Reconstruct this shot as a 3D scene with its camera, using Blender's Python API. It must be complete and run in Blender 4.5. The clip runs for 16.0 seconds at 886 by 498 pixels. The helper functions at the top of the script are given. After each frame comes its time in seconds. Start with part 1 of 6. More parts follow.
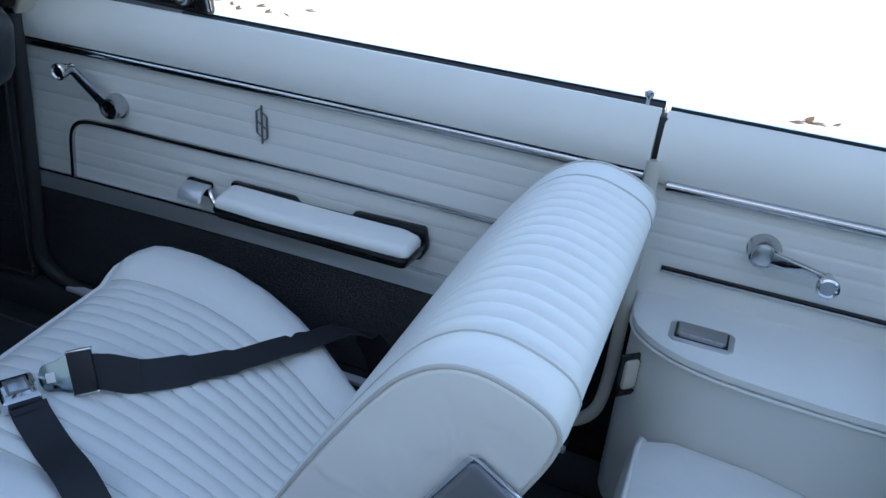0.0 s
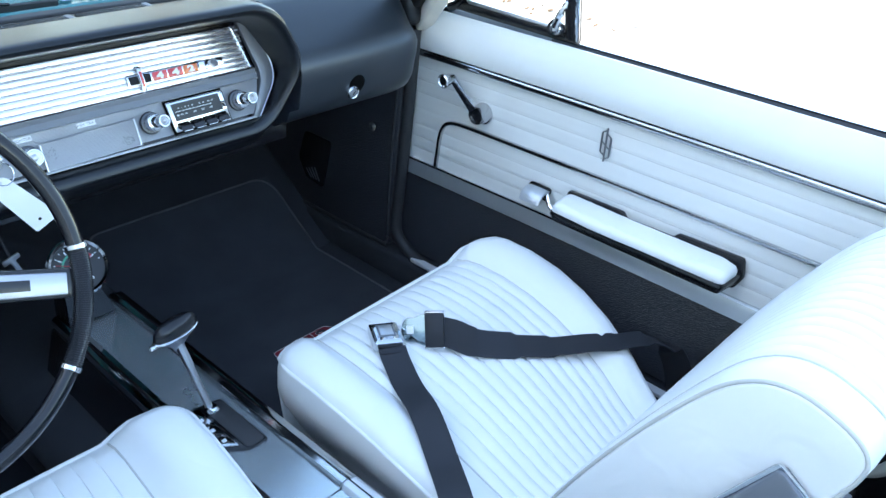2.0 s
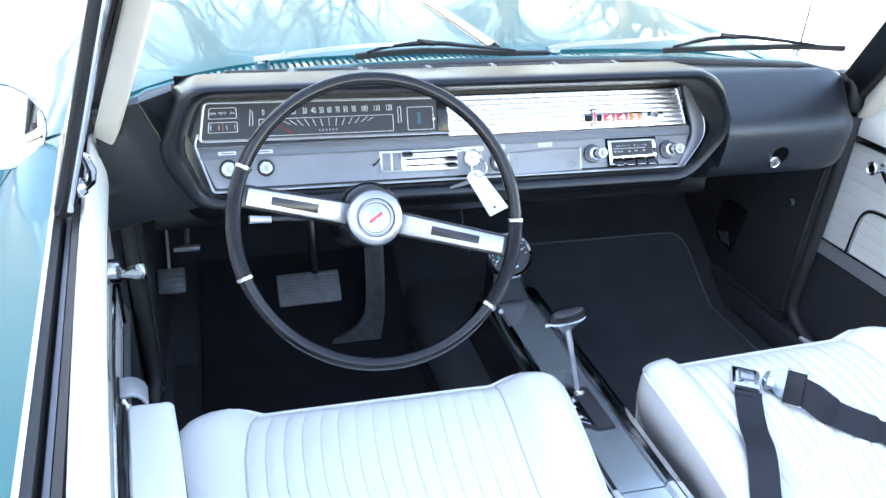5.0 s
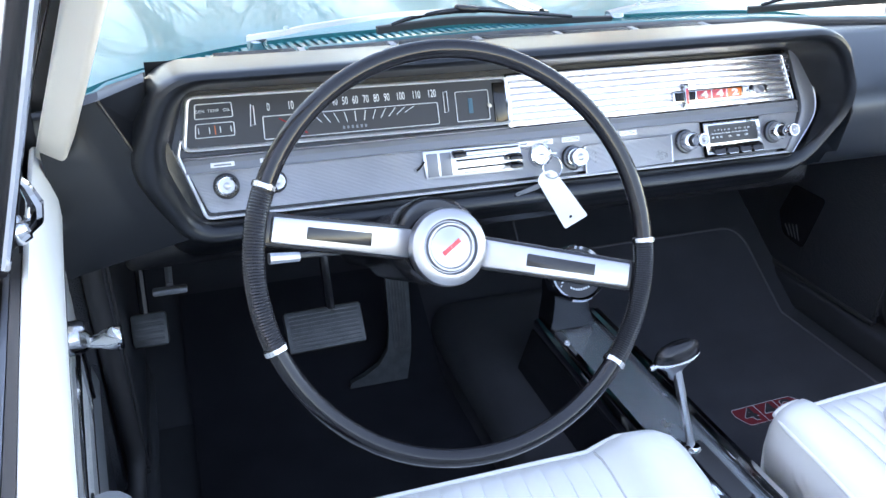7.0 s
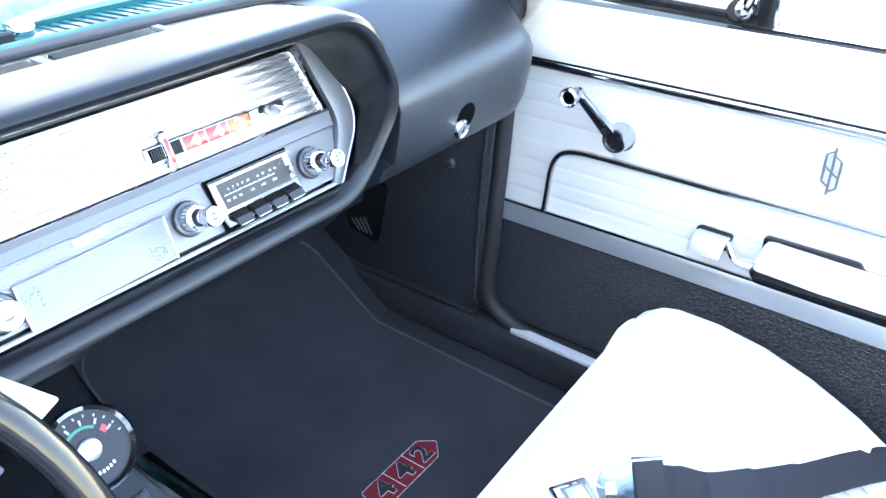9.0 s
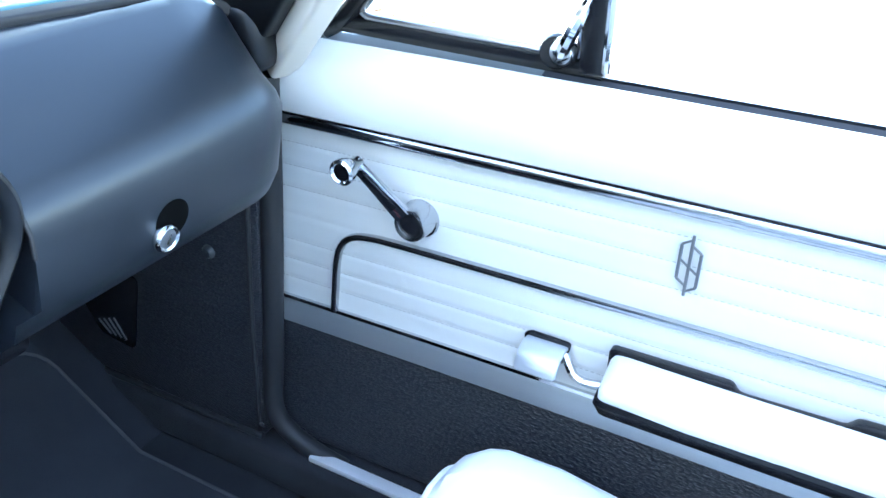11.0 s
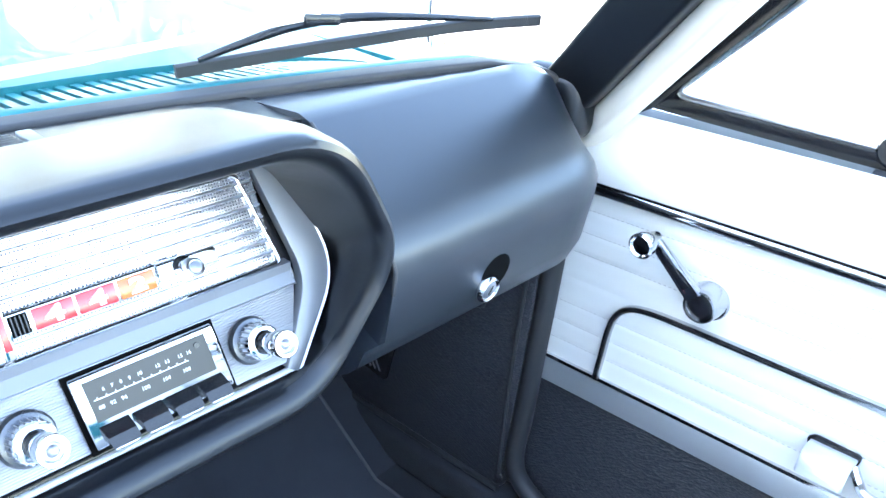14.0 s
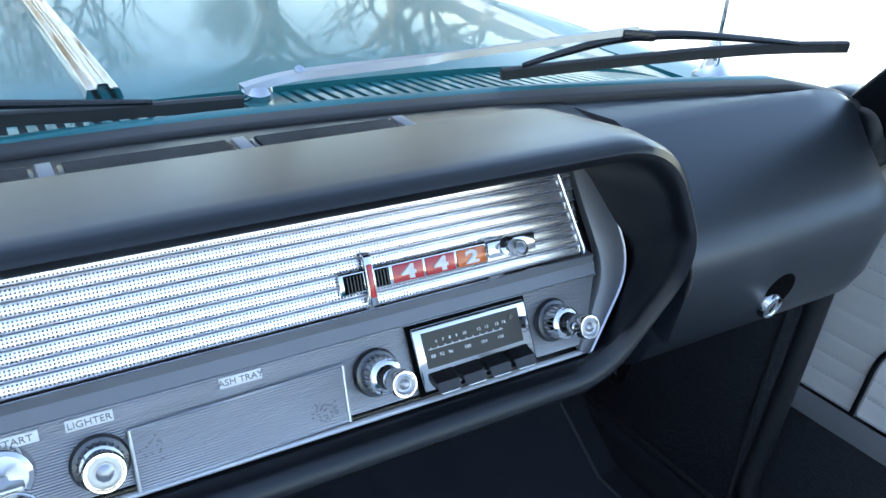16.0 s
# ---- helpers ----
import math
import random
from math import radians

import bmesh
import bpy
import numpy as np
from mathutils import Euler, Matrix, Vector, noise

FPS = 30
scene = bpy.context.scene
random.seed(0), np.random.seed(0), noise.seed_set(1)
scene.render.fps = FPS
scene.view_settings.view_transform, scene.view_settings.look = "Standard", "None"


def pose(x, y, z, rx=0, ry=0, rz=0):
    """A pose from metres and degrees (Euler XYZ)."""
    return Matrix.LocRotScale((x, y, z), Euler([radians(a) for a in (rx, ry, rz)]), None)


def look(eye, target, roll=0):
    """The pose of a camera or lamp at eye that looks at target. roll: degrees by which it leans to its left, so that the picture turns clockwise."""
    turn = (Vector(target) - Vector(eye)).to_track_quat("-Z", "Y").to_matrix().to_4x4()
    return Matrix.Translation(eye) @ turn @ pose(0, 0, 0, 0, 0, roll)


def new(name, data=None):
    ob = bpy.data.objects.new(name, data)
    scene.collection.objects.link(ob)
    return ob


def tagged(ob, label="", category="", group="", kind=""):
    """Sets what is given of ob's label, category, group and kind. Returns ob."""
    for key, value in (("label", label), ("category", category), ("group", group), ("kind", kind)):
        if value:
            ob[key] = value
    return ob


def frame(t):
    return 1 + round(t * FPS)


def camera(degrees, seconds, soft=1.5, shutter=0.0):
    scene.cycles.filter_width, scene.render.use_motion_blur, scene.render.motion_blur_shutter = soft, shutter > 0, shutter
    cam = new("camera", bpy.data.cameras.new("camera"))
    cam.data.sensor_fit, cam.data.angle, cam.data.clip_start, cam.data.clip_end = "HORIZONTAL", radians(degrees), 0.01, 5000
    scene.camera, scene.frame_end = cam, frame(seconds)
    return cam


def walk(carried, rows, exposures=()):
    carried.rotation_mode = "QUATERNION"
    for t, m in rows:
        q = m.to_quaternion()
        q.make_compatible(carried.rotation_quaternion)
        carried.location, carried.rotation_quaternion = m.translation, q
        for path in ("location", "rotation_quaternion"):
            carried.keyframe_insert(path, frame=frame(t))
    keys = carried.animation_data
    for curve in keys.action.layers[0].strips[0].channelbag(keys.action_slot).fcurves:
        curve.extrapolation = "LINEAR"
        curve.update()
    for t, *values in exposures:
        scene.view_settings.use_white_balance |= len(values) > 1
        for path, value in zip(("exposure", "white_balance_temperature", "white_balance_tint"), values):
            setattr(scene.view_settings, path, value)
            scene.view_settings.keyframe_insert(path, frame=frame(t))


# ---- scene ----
cam = camera(57.1, 16.0)
PATH = [
    (0, (-0.262, -1.068, 1.221), (1.38, -0.49, 0.238), 5.0),
    (0.5, (-0.277, -1.063, 1.213), (1.295, -0.324, 0.221), 4.9),
    (1, (-0.313, -1.05, 1.231), (1.176, -0.172, 0.225), 4.5),
    (1.5, (-0.362, -1.049, 1.256), (1.032, -0.031, 0.246), 3.9),
    (2, (-0.415, -1.07, 1.292), (0.877, 0.074, 0.28), 3.4),
    (2.5, (-0.405, -1.103, 1.32), (0.793, 0.149, 0.322), 3.2),
    (3, (-0.41, -1.159, 1.335), (0.649, 0.23, 0.361), 3.0),
    (3.5, (-0.443, -1.208, 1.329), (0.457, 0.311, 0.391), 3.0),
    (4, (-0.48, -1.247, 1.331), (0.249, 0.38, 0.424), 2.7),
    (4.5, (-0.498, -1.291, 1.336), (0.081, 0.404, 0.445), 2.4),
    (5, (-0.506, -1.285, 1.315), (-0.023, 0.441, 0.428), 2.3),
    (5.2, (-0.506, -1.272, 1.311), (-0.05, 0.46, 0.421), 2.3),
    (7.3, (-0.56, -0.881, 1.203), (0.085, 0.78, 0.295), -0.3),
    (7.5, (-0.535, -0.843, 1.208), (0.198, 0.772, 0.284), -0.4),
    (8, (-0.445, -0.767, 1.204), (0.527, 0.698, 0.25), -0.3),
    (8.5, (-0.353, -0.659, 1.201), (0.828, 0.61, 0.203), -0.4),
    (9, (-0.238, -0.593, 1.18), (1.101, 0.478, 0.15), -0.7),
    (9.5, (-0.122, -0.572, 1.13), (1.311, 0.34, 0.074), -0.6),
    (9.7, (-0.074, -0.562, 1.127), (1.379, 0.307, 0.061), -0.5),
    (11.8, (0.101, -0.441, 1.123), (1.643, 0.368, 0.139), 1.5),
    (12, (0.095, -0.423, 1.13), (1.635, 0.389, 0.146), 1.6),
    (12.5, (0.078, -0.42, 1.136), (1.595, 0.48, 0.193), 2.0),
    (13, (0.05, -0.415, 1.146), (1.525, 0.575, 0.226), 2.2),
    (13.5, (0.037, -0.416, 1.142), (1.442, 0.688, 0.243), 2.4),
    (14, (0.013, -0.426, 1.136), (1.332, 0.789, 0.251), 2.3),
    (14.5, (-0.006, -0.422, 1.13), (1.21, 0.897, 0.246), 2.5),
    (15, (-0.019, -0.419, 1.124), (1.096, 0.984, 0.235), 2.5),
    (15.5, (-0.044, -0.419, 1.133), (0.983, 1.049, 0.244), 2.5),
    (16, (-0.08, -0.423, 1.149), (0.855, 1.106, 0.261), 2.4),
]
EXPOSURES = [(0, 1.42, 6900, 9), (0.5, 1.8, 6900, 9), (1.0, 2.08, 7050, 7), (1.5, 2.45, 6800, 6), (2.0, 2.77, 7050, 7), (2.5, 2.95, 7000, 9), (3.0, 3.27, 7300, 11), (3.5, 3.47, 7500, 12), (4.0, 3.42, 7800, 14), (5.0, 3.33, 8050, 16),
             (7.5, 3.2, 8200, 20), (8.5, 3.22, 8000, 20), (9.0, 4.15, 7700, 15), (9.7, 4.75, 7600, 13), (11.8, 3.1, 6300, 6), (12.5, 3.25, 6300, 6), (13.0, 3.4, 6000, 4), (13.5, 3.9, 6500, 7), (14.0, 4.22, 7200, 12), (14.5, 3.6, 7500, 17), (15.3, 2.75, 7000, 16), (16.0, 2.35, 6950, 11)]
walk(cam, [(t, look(eye, target, roll)) for t, eye, target, roll in PATH],
     exposures=EXPOSURES)

# ---- world, sun, exposure ----
SUN_EL, SUN_AZ = 34.0, 272.0   # elevation; compass bearing of the sun seen from above, from +y clockwise
world = bpy.data.worlds.new("sky")
scene.world = world
world.use_nodes = True
wn = world.node_tree.nodes
sky = wn.new("ShaderNodeTexSky")
sky.sky_type, sky.sun_disc = "NISHITA", False
sky.sun_elevation, sky.sun_rotation = radians(SUN_EL), radians(SUN_AZ)
sky.air_density, sky.dust_density = 1.0, 0.25
world.node_tree.links.new(sky.outputs[0], wn["Background"].inputs[0])
wn["Background"].inputs[1].default_value = 0.15
sun = new("sun", bpy.data.lights.new("sun", "SUN"))
sun.data.energy, sun.data.angle, sun.data.color = 4.0, radians(0.53), (1.0, 0.94, 0.86)
sd = Vector((math.sin(radians(SUN_AZ)) * math.cos(radians(SUN_EL)), math.cos(radians(SUN_AZ)) * math.cos(radians(SUN_EL)), math.sin(radians(SUN_EL))))
sun.rotation_euler = sd.to_track_quat("Z", "Y").to_euler()
sun.location = sd * 30


# ---- materials ----
def material(name, base, rough=0.5, metal=0.0, coat=0.0, var=0.12, scale=6.0, fine=400.0, bump=0.15, dist=0.0004, spec=0.5, rvar=0.1, tex="noise", stretch=(1, 1, 1), sheen=0.0, crough=0.03, wrinkle=0.0):
    """A principled material: colour varied at two scales, roughness varied, fine relief."""
    m = bpy.data.materials.new(name)
    m.use_nodes = True
    nt = m.node_tree
    b = nt.nodes["Principled BSDF"]
    b.inputs["Metallic"].default_value = metal
    b.inputs["Coat Weight"].default_value = coat
    b.inputs["Coat Roughness"].default_value = crough
    b.inputs["Specular IOR Level"].default_value = spec
    b.inputs["Specular Tint"].default_value = (0.72, 0.86, 1.0, 1) if "dash" in name else (1, 1, 1, 1)
    b.inputs["Sheen Weight"].default_value = sheen
    co = nt.nodes.new("ShaderNodeTexCoord")
    mp = nt.nodes.new("ShaderNodeMapping")
    mp.inputs["Scale"].default_value = stretch
    nt.links.new(co.outputs["Object"], mp.inputs[0])
    big = nt.nodes.new("ShaderNodeTexNoise")
    big.inputs["Scale"].default_value, big.inputs["Detail"].default_value = scale, 5
    nt.links.new(mp.outputs[0], big.inputs[0])
    mix = nt.nodes.new("ShaderNodeMix")
    mix.data_type = "RGBA"
    mix.inputs[6].default_value = (*[c * (1 - var) for c in base], 1)
    mix.inputs[7].default_value = (*[min(1, c * (1 + var)) for c in base], 1)
    nt.links.new(big.outputs[0], mix.inputs[0])
    nt.links.new(mix.outputs[2], b.inputs["Base Color"])
    rr = nt.nodes.new("ShaderNodeMapRange")
    rr.inputs[3].default_value, rr.inputs[4].default_value = max(0.01, rough * (1 - rvar)), min(1, rough * (1 + rvar))
    nt.links.new(big.outputs[0], rr.inputs[0])
    nt.links.new(rr.outputs[0], b.inputs["Roughness"])
    if bump:
        if tex == "noise":
            f = nt.nodes.new("ShaderNodeTexNoise")
            f.inputs["Detail"].default_value = 3
        elif tex == "voronoi":
            f = nt.nodes.new("ShaderNodeTexVoronoi")
        else:
            f = nt.nodes.new("ShaderNodeTexWave")
            f.bands_direction = tex
        f.inputs["Scale"].default_value = fine
        nt.links.new(mp.outputs[0], f.inputs[0])
        bp = nt.nodes.new("ShaderNodeBump")
        bp.inputs["Strength"].default_value, bp.inputs["Distance"].default_value = bump, dist
        nt.links.new(f.outputs[0], bp.inputs["Height"])
        nt.links.new(bp.outputs[0], b.inputs["Normal"])
        if wrinkle:
            wk = nt.nodes.new("ShaderNodeTexNoise")
            wk.inputs["Scale"].default_value, wk.inputs["Detail"].default_value, wk.inputs["Distortion"].default_value = 16, 2, 0.8
            nt.links.new(mp.outputs[0], wk.inputs[0])
            b2 = nt.nodes.new("ShaderNodeBump")
            b2.inputs["Strength"].default_value, b2.inputs["Distance"].default_value = wrinkle, 0.012
            nt.links.new(wk.outputs[0], b2.inputs["Height"])
            nt.links.new(b2.outputs[0], bp.inputs["Normal"])
    return m


M_WHITE = material("white_vinyl", (0.74, 0.745, 0.715), 0.42, var=0.05, scale=9, fine=900, bump=0.25, dist=0.0003, wrinkle=0.12)
M_SEATW = material("white_seat_vinyl", (0.80, 0.80, 0.775), 0.38, var=0.05, scale=7, fine=700, bump=0.22, dist=0.0003, wrinkle=0.30)
M_PIPE = material("cream_piping", (0.62, 0.58, 0.50), 0.5, var=0.1, scale=30, fine=300)
# Seam tone darkened to stand in for shade in the seat creases.
M_SEAM = material("seam_with_crevice_shade", (0.54, 0.525, 0.49), 0.6, var=0.1, scale=30, fine=300)
M_THREAD = material("grey_thread", (0.46, 0.445, 0.42), 0.7, var=0.1, scale=30)
M_EMB = material("dull_emblem_metal", (0.22, 0.225, 0.23), 0.3, metal=0.8, var=0.1, scale=30)
M_LACE = material("cream_windlace", (0.52, 0.50, 0.44), 0.55, var=0.15, scale=20, fine=500)
M_BLACK = material("black_dash_vinyl", (0.0125, 0.0155, 0.0205), 0.40, coat=0.58, crough=0.36, var=0.25, scale=5, fine=1300, bump=0.14, dist=0.0003, spec=0.4, rvar=0.12)
# Same vinyl as M_BLACK, darkened to imitate the dimmer brow faces.
M_BROW = material("shaded_black_dash_vinyl", (0.006, 0.0068, 0.0085), 0.40, coat=0.62, crough=0.27, var=0.25, scale=5, fine=1300, bump=0.14, dist=0.0003, spec=0.20, rvar=0.12)
# Bright diffuse tone stands in for the sky that chrome would reflect.
M_TRIM = material("sky_toned_trim", (0.72, 0.73, 0.75), 0.30, metal=0.60, var=0.05, scale=20)
M_HOLE = material("dark_hollow", (0.003, 0.003, 0.003), 0.95, bump=0, spec=0.05)
M_GRAIN = material("black_grained_vinyl", (0.038, 0.040, 0.047), 0.38, var=0.2, scale=8, fine=430, bump=1.0, dist=0.0016, tex="voronoi", stretch=(1, 0.42, 1.1), spec=0.55)
M_CARPET = material("black_carpet", (0.036, 0.038, 0.044), 0.95, var=0.35, scale=14, fine=900, bump=0.8, dist=0.002, spec=0.1, sheen=0.05)
M_PLASTIC = material("black_plastic", (0.010, 0.010, 0.012), 0.22, var=0.2, scale=12, fine=500, bump=0.05)
M_RUBBER = material("black_rubber", (0.028, 0.028, 0.030), 0.6, var=0.2, scale=20, fine=500, bump=0.2)
M_PEDAL = material("worn_pedal_rubber", (0.060, 0.066, 0.070), 0.40, var=0.75, scale=55, fine=300, bump=0.3)
# Driver's mat: the shade of that footwell is put into its darker colour.
M_MATSHADE = material("shaded_black_mat", (0.017, 0.018, 0.022), 0.95, var=0.4, scale=14, fine=900, bump=0.8, dist=0.002, spec=0.1)
# Passenger's mat: paler copy, with that side's extra skylight in the colour.
M_MATLIT = material("lit_black_mat", (0.048, 0.050, 0.058), 0.95, var=0.35, scale=10, fine=900, bump=0.8, dist=0.002, spec=0.1, sheen=0.05)
M_CHROME = material("chrome", (0.62, 0.63, 0.645), 0.08, metal=1.0, var=0.05, scale=25, fine=200, bump=0.03, rvar=0.5)
M_MOLD = material("weathered_chrome_strip", (0.50, 0.505, 0.515), 0.14, metal=1.0, var=0.12, scale=18, fine=200, bump=0.03, rvar=0.4)
M_SATIN = material("satin_metal", (0.62, 0.63, 0.65), 0.30, metal=1.0, var=0.06, scale=12, fine=900, bump=0.08)
M_ALU = material("brushed_aluminium", (0.58, 0.64, 0.66), 0.25, metal=0.78, var=0.42, scale=16, fine=260, bump=0.15, dist=0.0002, stretch=(1, 0.45, 1), rvar=0.35)
M_BAND = material("polished_aluminium_band", (0.50, 0.53, 0.55), 0.30, metal=0.70, var=0.10, scale=6, fine=260, bump=0.08, dist=0.0002, stretch=(1, 0.03, 6))
M_RIBBED = material("ribbed_grey_panel", (0.44, 0.45, 0.475), 0.40, metal=0.75, var=0.12, scale=20, fine=200, bump=0.6, dist=0.0008, tex="Z")
M_GREY = material("grey_paint", (0.19, 0.20, 0.22), 0.42, metal=0.35, var=0.06, scale=10)
M_TEAL = material("teal_paint", (0.008, 0.150, 0.165), 0.35, metal=0.0, coat=0.32, var=0.08, scale=60, fine=2000, bump=0.02, spec=0.15)
M_BELT = material("black_webbing", (0.013, 0.014, 0.019), 0.6, var=0.2, scale=30, fine=900, bump=0.5, dist=0.0005)
M_RIM = material("gloss_black_rim", (0.007, 0.007, 0.009), 0.13, var=0.2, scale=12, bump=0, spec=0.45)
M_HUB = material("dull_satin_metal", (0.42, 0.425, 0.445), 0.36, metal=1.0, var=0.10, scale=22, fine=700, bump=0.10, rvar=0.2)
M_PADDLE = material("dull_silver_paddle", (0.60, 0.62, 0.64), 0.42, metal=0.55, var=0.08, scale=30)
M_ESC = material("dark_plated_metal", (0.10, 0.105, 0.115), 0.28, metal=0.85, var=0.3, scale=40)
M_TONGUE = material("steel_tongue", (0.36, 0.45, 0.49), 0.14, metal=1.0, var=0.08, scale=30)
M_PLATE = material("pale_plate", (0.78, 0.79, 0.80), 0.4, metal=0.1, var=0.05)
M_PAPER = material("white_card", (0.80, 0.80, 0.78), 0.7, var=0.04, scale=20)
M_RED = material("red_enamel", (0.55, 0.03, 0.035), 0.25, coat=0.6, var=0.1, scale=40)
M_ORANGE = material("orange_enamel", (0.70, 0.14, 0.02), 0.25, coat=0.6, var=0.1, scale=40)
M_MARK = material("white_marking", (0.75, 0.77, 0.78), 0.5, var=0.05)
M_GREEN = material("green_marking", (0.05, 0.35, 0.22), 0.5, var=0.05)
M_DIAL = material("dial_black", (0.010, 0.010, 0.011), 0.35, var=0.1, bump=0)
M_GROUND = material("pale_concrete", (0.62, 0.61, 0.58), 0.85, var=0.18, scale=1.3, fine=40, bump=0.4, dist=0.004)
M_BARK = material("bark", (0.19, 0.160, 0.115), 0.9, var=0.35, scale=4, fine=30, bump=0.8, dist=0.02)
M_SHADEWALL = material("pale_shade_wall", (0.58, 0.59, 0.60), 0.8, var=0.1, scale=2)
M_BLUETAB = material("blue_plastic", (0.012, 0.085, 0.13), 0.35, var=0.1)


def clear(name, tint=(1, 1, 1), rough=0.0, gloss=0.04):
    """Thin clear glass: mostly see-through, with a mirror share that grows at grazing angles."""
    m = bpy.data.materials.new(name)
    m.use_nodes = True
    nt = m.node_tree
    nt.nodes.remove(nt.nodes["Principled BSDF"])
    t, g, f, p, x = (nt.nodes.new(n) for n in ("ShaderNodeBsdfTransparent", "ShaderNodeBsdfGlossy", "ShaderNodeLayerWeight", "ShaderNodeMath", "ShaderNodeMixShader"))
    t.inputs[0].default_value = (*tint, 1)
    g.inputs["Roughness"].default_value = rough
    p.operation = "POWER"
    p.inputs[1].default_value = 5.0
    nt.links.new(f.outputs["Facing"], p.inputs[0])
    q = nt.nodes.new("ShaderNodeMapRange")
    q.inputs[3].default_value, q.inputs[4].default_value = gloss, 0.7
    nt.links.new(p.outputs[0], q.inputs[0])
    nt.links.new(q.outputs[0], x.inputs[0])
    nt.links.new(t.outputs[0], x.inputs[1])
    nt.links.new(g.outputs[0], x.inputs[2])
    nt.links.new(x.outputs[0], nt.nodes["Material Output"].inputs[0])
    return m


M_GLASS = clear("window_glass", (0.93, 0.97, 0.96))

# ---- building helpers ----
PLACE = [Matrix.Identity(4)]
# the instrument face leans back: this lays upright work onto its plane
PLATE = Matrix(((1, 0, 0, 0), (0, 1, 0.3355, -0.2861), (0, 0, 0.7987, 0.1717), (0, 0, 0, 1)))


def thing(name, label, category, at=(0, 0, 0), group="", kind=""):
    e = new(name)
    e.empty_display_size = 0.05
    e.location = PLACE[-1] @ Vector(at)
    return tagged(e, label, category, group, kind)


def part(name, bm, mat, parent=None, label="", category="", kind="", group="", sharp=38):
    """One mesh object from a bmesh in the place's own metres."""
    bm.transform(PLACE[-1])
    if PLACE[-1].determinant() < 0:
        bmesh.ops.reverse_faces(bm, faces=bm.faces)
    me = bpy.data.meshes.new(name)
    bm.to_mesh(me)
    bm.free()
    me.polygons.foreach_set("use_smooth", [True] * len(me.polygons))
    me.set_sharp_from_angle(angle=radians(sharp))
    for m in mat if isinstance(mat, (list, tuple)) else [mat]:
        me.materials.append(m)
    ob = new(name, me)
    if parent is not None:
        ob.parent = parent
        if parent.type == "EMPTY":
            ob.matrix_parent_inverse = Matrix.Translation(-parent.location)
    return tagged(ob, label, category, group, kind)


def join(*bms):
    out = bms[0]
    for b in bms[1:]:
        me = bpy.data.meshes.new("tmp")
        b.to_mesh(me)
        b.free()
        out.from_mesh(me)
        bpy.data.meshes.remove(me)
    return out


def fix(bm):
    bmesh.ops.recalc_face_normals(bm, faces=bm.faces)
    return bm


def rbox(c, size, r=0.003, seg=2, turn=None):
    bm = bmesh.new()
    bmesh.ops.create_cube(bm, size=1)
    bmesh.ops.scale(bm, vec=size, verts=bm.verts)
    if r:
        bmesh.ops.bevel(bm, geom=bm.edges[:], offset=min(r, min(size) * 0.49), segments=seg, affect="EDGES", profile=0.5)
    m = Matrix.Translation(c)
    if turn is not None:
        m = m @ (turn.to_4x4() if not isinstance(turn, (tuple, list)) else pose(0, 0, 0, *turn))
    bm.transform(m)
    return bm


def slab(points, vec, r=0.0, seg=2):
    """A flat outline pushed along vec, edges rounded by r."""
    bm = bmesh.new()
    f = bm.faces.new([bm.verts.new(p) for p in points])
    got = bmesh.ops.extrude_face_region(bm, geom=[f])
    bmesh.ops.translate(bm, vec=vec, verts=[v for v in got["geom"] if isinstance(v, bmesh.types.BMVert)])
    fix(bm)
    if r:
        es = [e for e in bm.edges if e.calc_face_angle(0) > 0.6]
        bmesh.ops.bevel(bm, geom=es, offset=r, segments=seg, affect="EDGES", profile=0.5)
    return bm


def loft(rings, closed=True, caps=True):
    bm = bmesh.new()
    vs = [[bm.verts.new(p) for p in ring] for ring in rings]
    n = len(vs[0])
    for a, b in zip(vs, vs[1:]):
        for i in range(n if closed else n - 1):
            j = (i + 1) % n
            bm.faces.new((a[i], a[j], b[j], b[i]))
    if caps and closed:
        bm.faces.new(vs[0][::-1])
        bm.faces.new(vs[-1])
    return fix(bm)


def along(path, closed=False):
    """Stations (point, side, up) along a polyline, turned as little as possible."""
    p = [Vector(q) for q in path]
    n = len(p)
    tang = []
    for i in range(n):
        a, b = (p[i - 1], p[(i + 1) % n]) if closed else (p[max(i - 1, 0)], p[min(i + 1, n - 1)])
        tang.append((b - a).normalized())
    up = Vector((0, 0, 1)) if abs(tang[0].z) < 0.9 else Vector((0, 1, 0))
    out = []
    for q, t in zip(p, tang):
        side = t.cross(up).normalized()
        up = side.cross(t).normalized()
        out.append((q, side, up))
    return out


def sweep(path, prof, closed=False):
    """A tube along path: prof is a radius, a list of radii, or an outline of (side, up) pairs."""
    fr = along(path, closed)
    rings = []
    for k, (q, s, u) in enumerate(fr):
        if isinstance(prof, (int, float)) or not isinstance(prof[0], (tuple, list)):
            r = prof if isinstance(prof, (int, float)) else prof[k]
            o = [(r * math.cos(a * math.tau / (14 if r > 0.008 else 8)), r * math.sin(a * math.tau / (14 if r > 0.008 else 8))) for a in range(14 if r > 0.008 else 8)]
        else:
            o = prof
        rings.append([q + s * x + u * y for x, y in o])
    if closed:
        rings.append(rings[0])
        bm = loft(rings, True, False)
        bmesh.ops.remove_doubles(bm, verts=bm.verts, dist=1e-6)
        return bm
    return loft(rings)


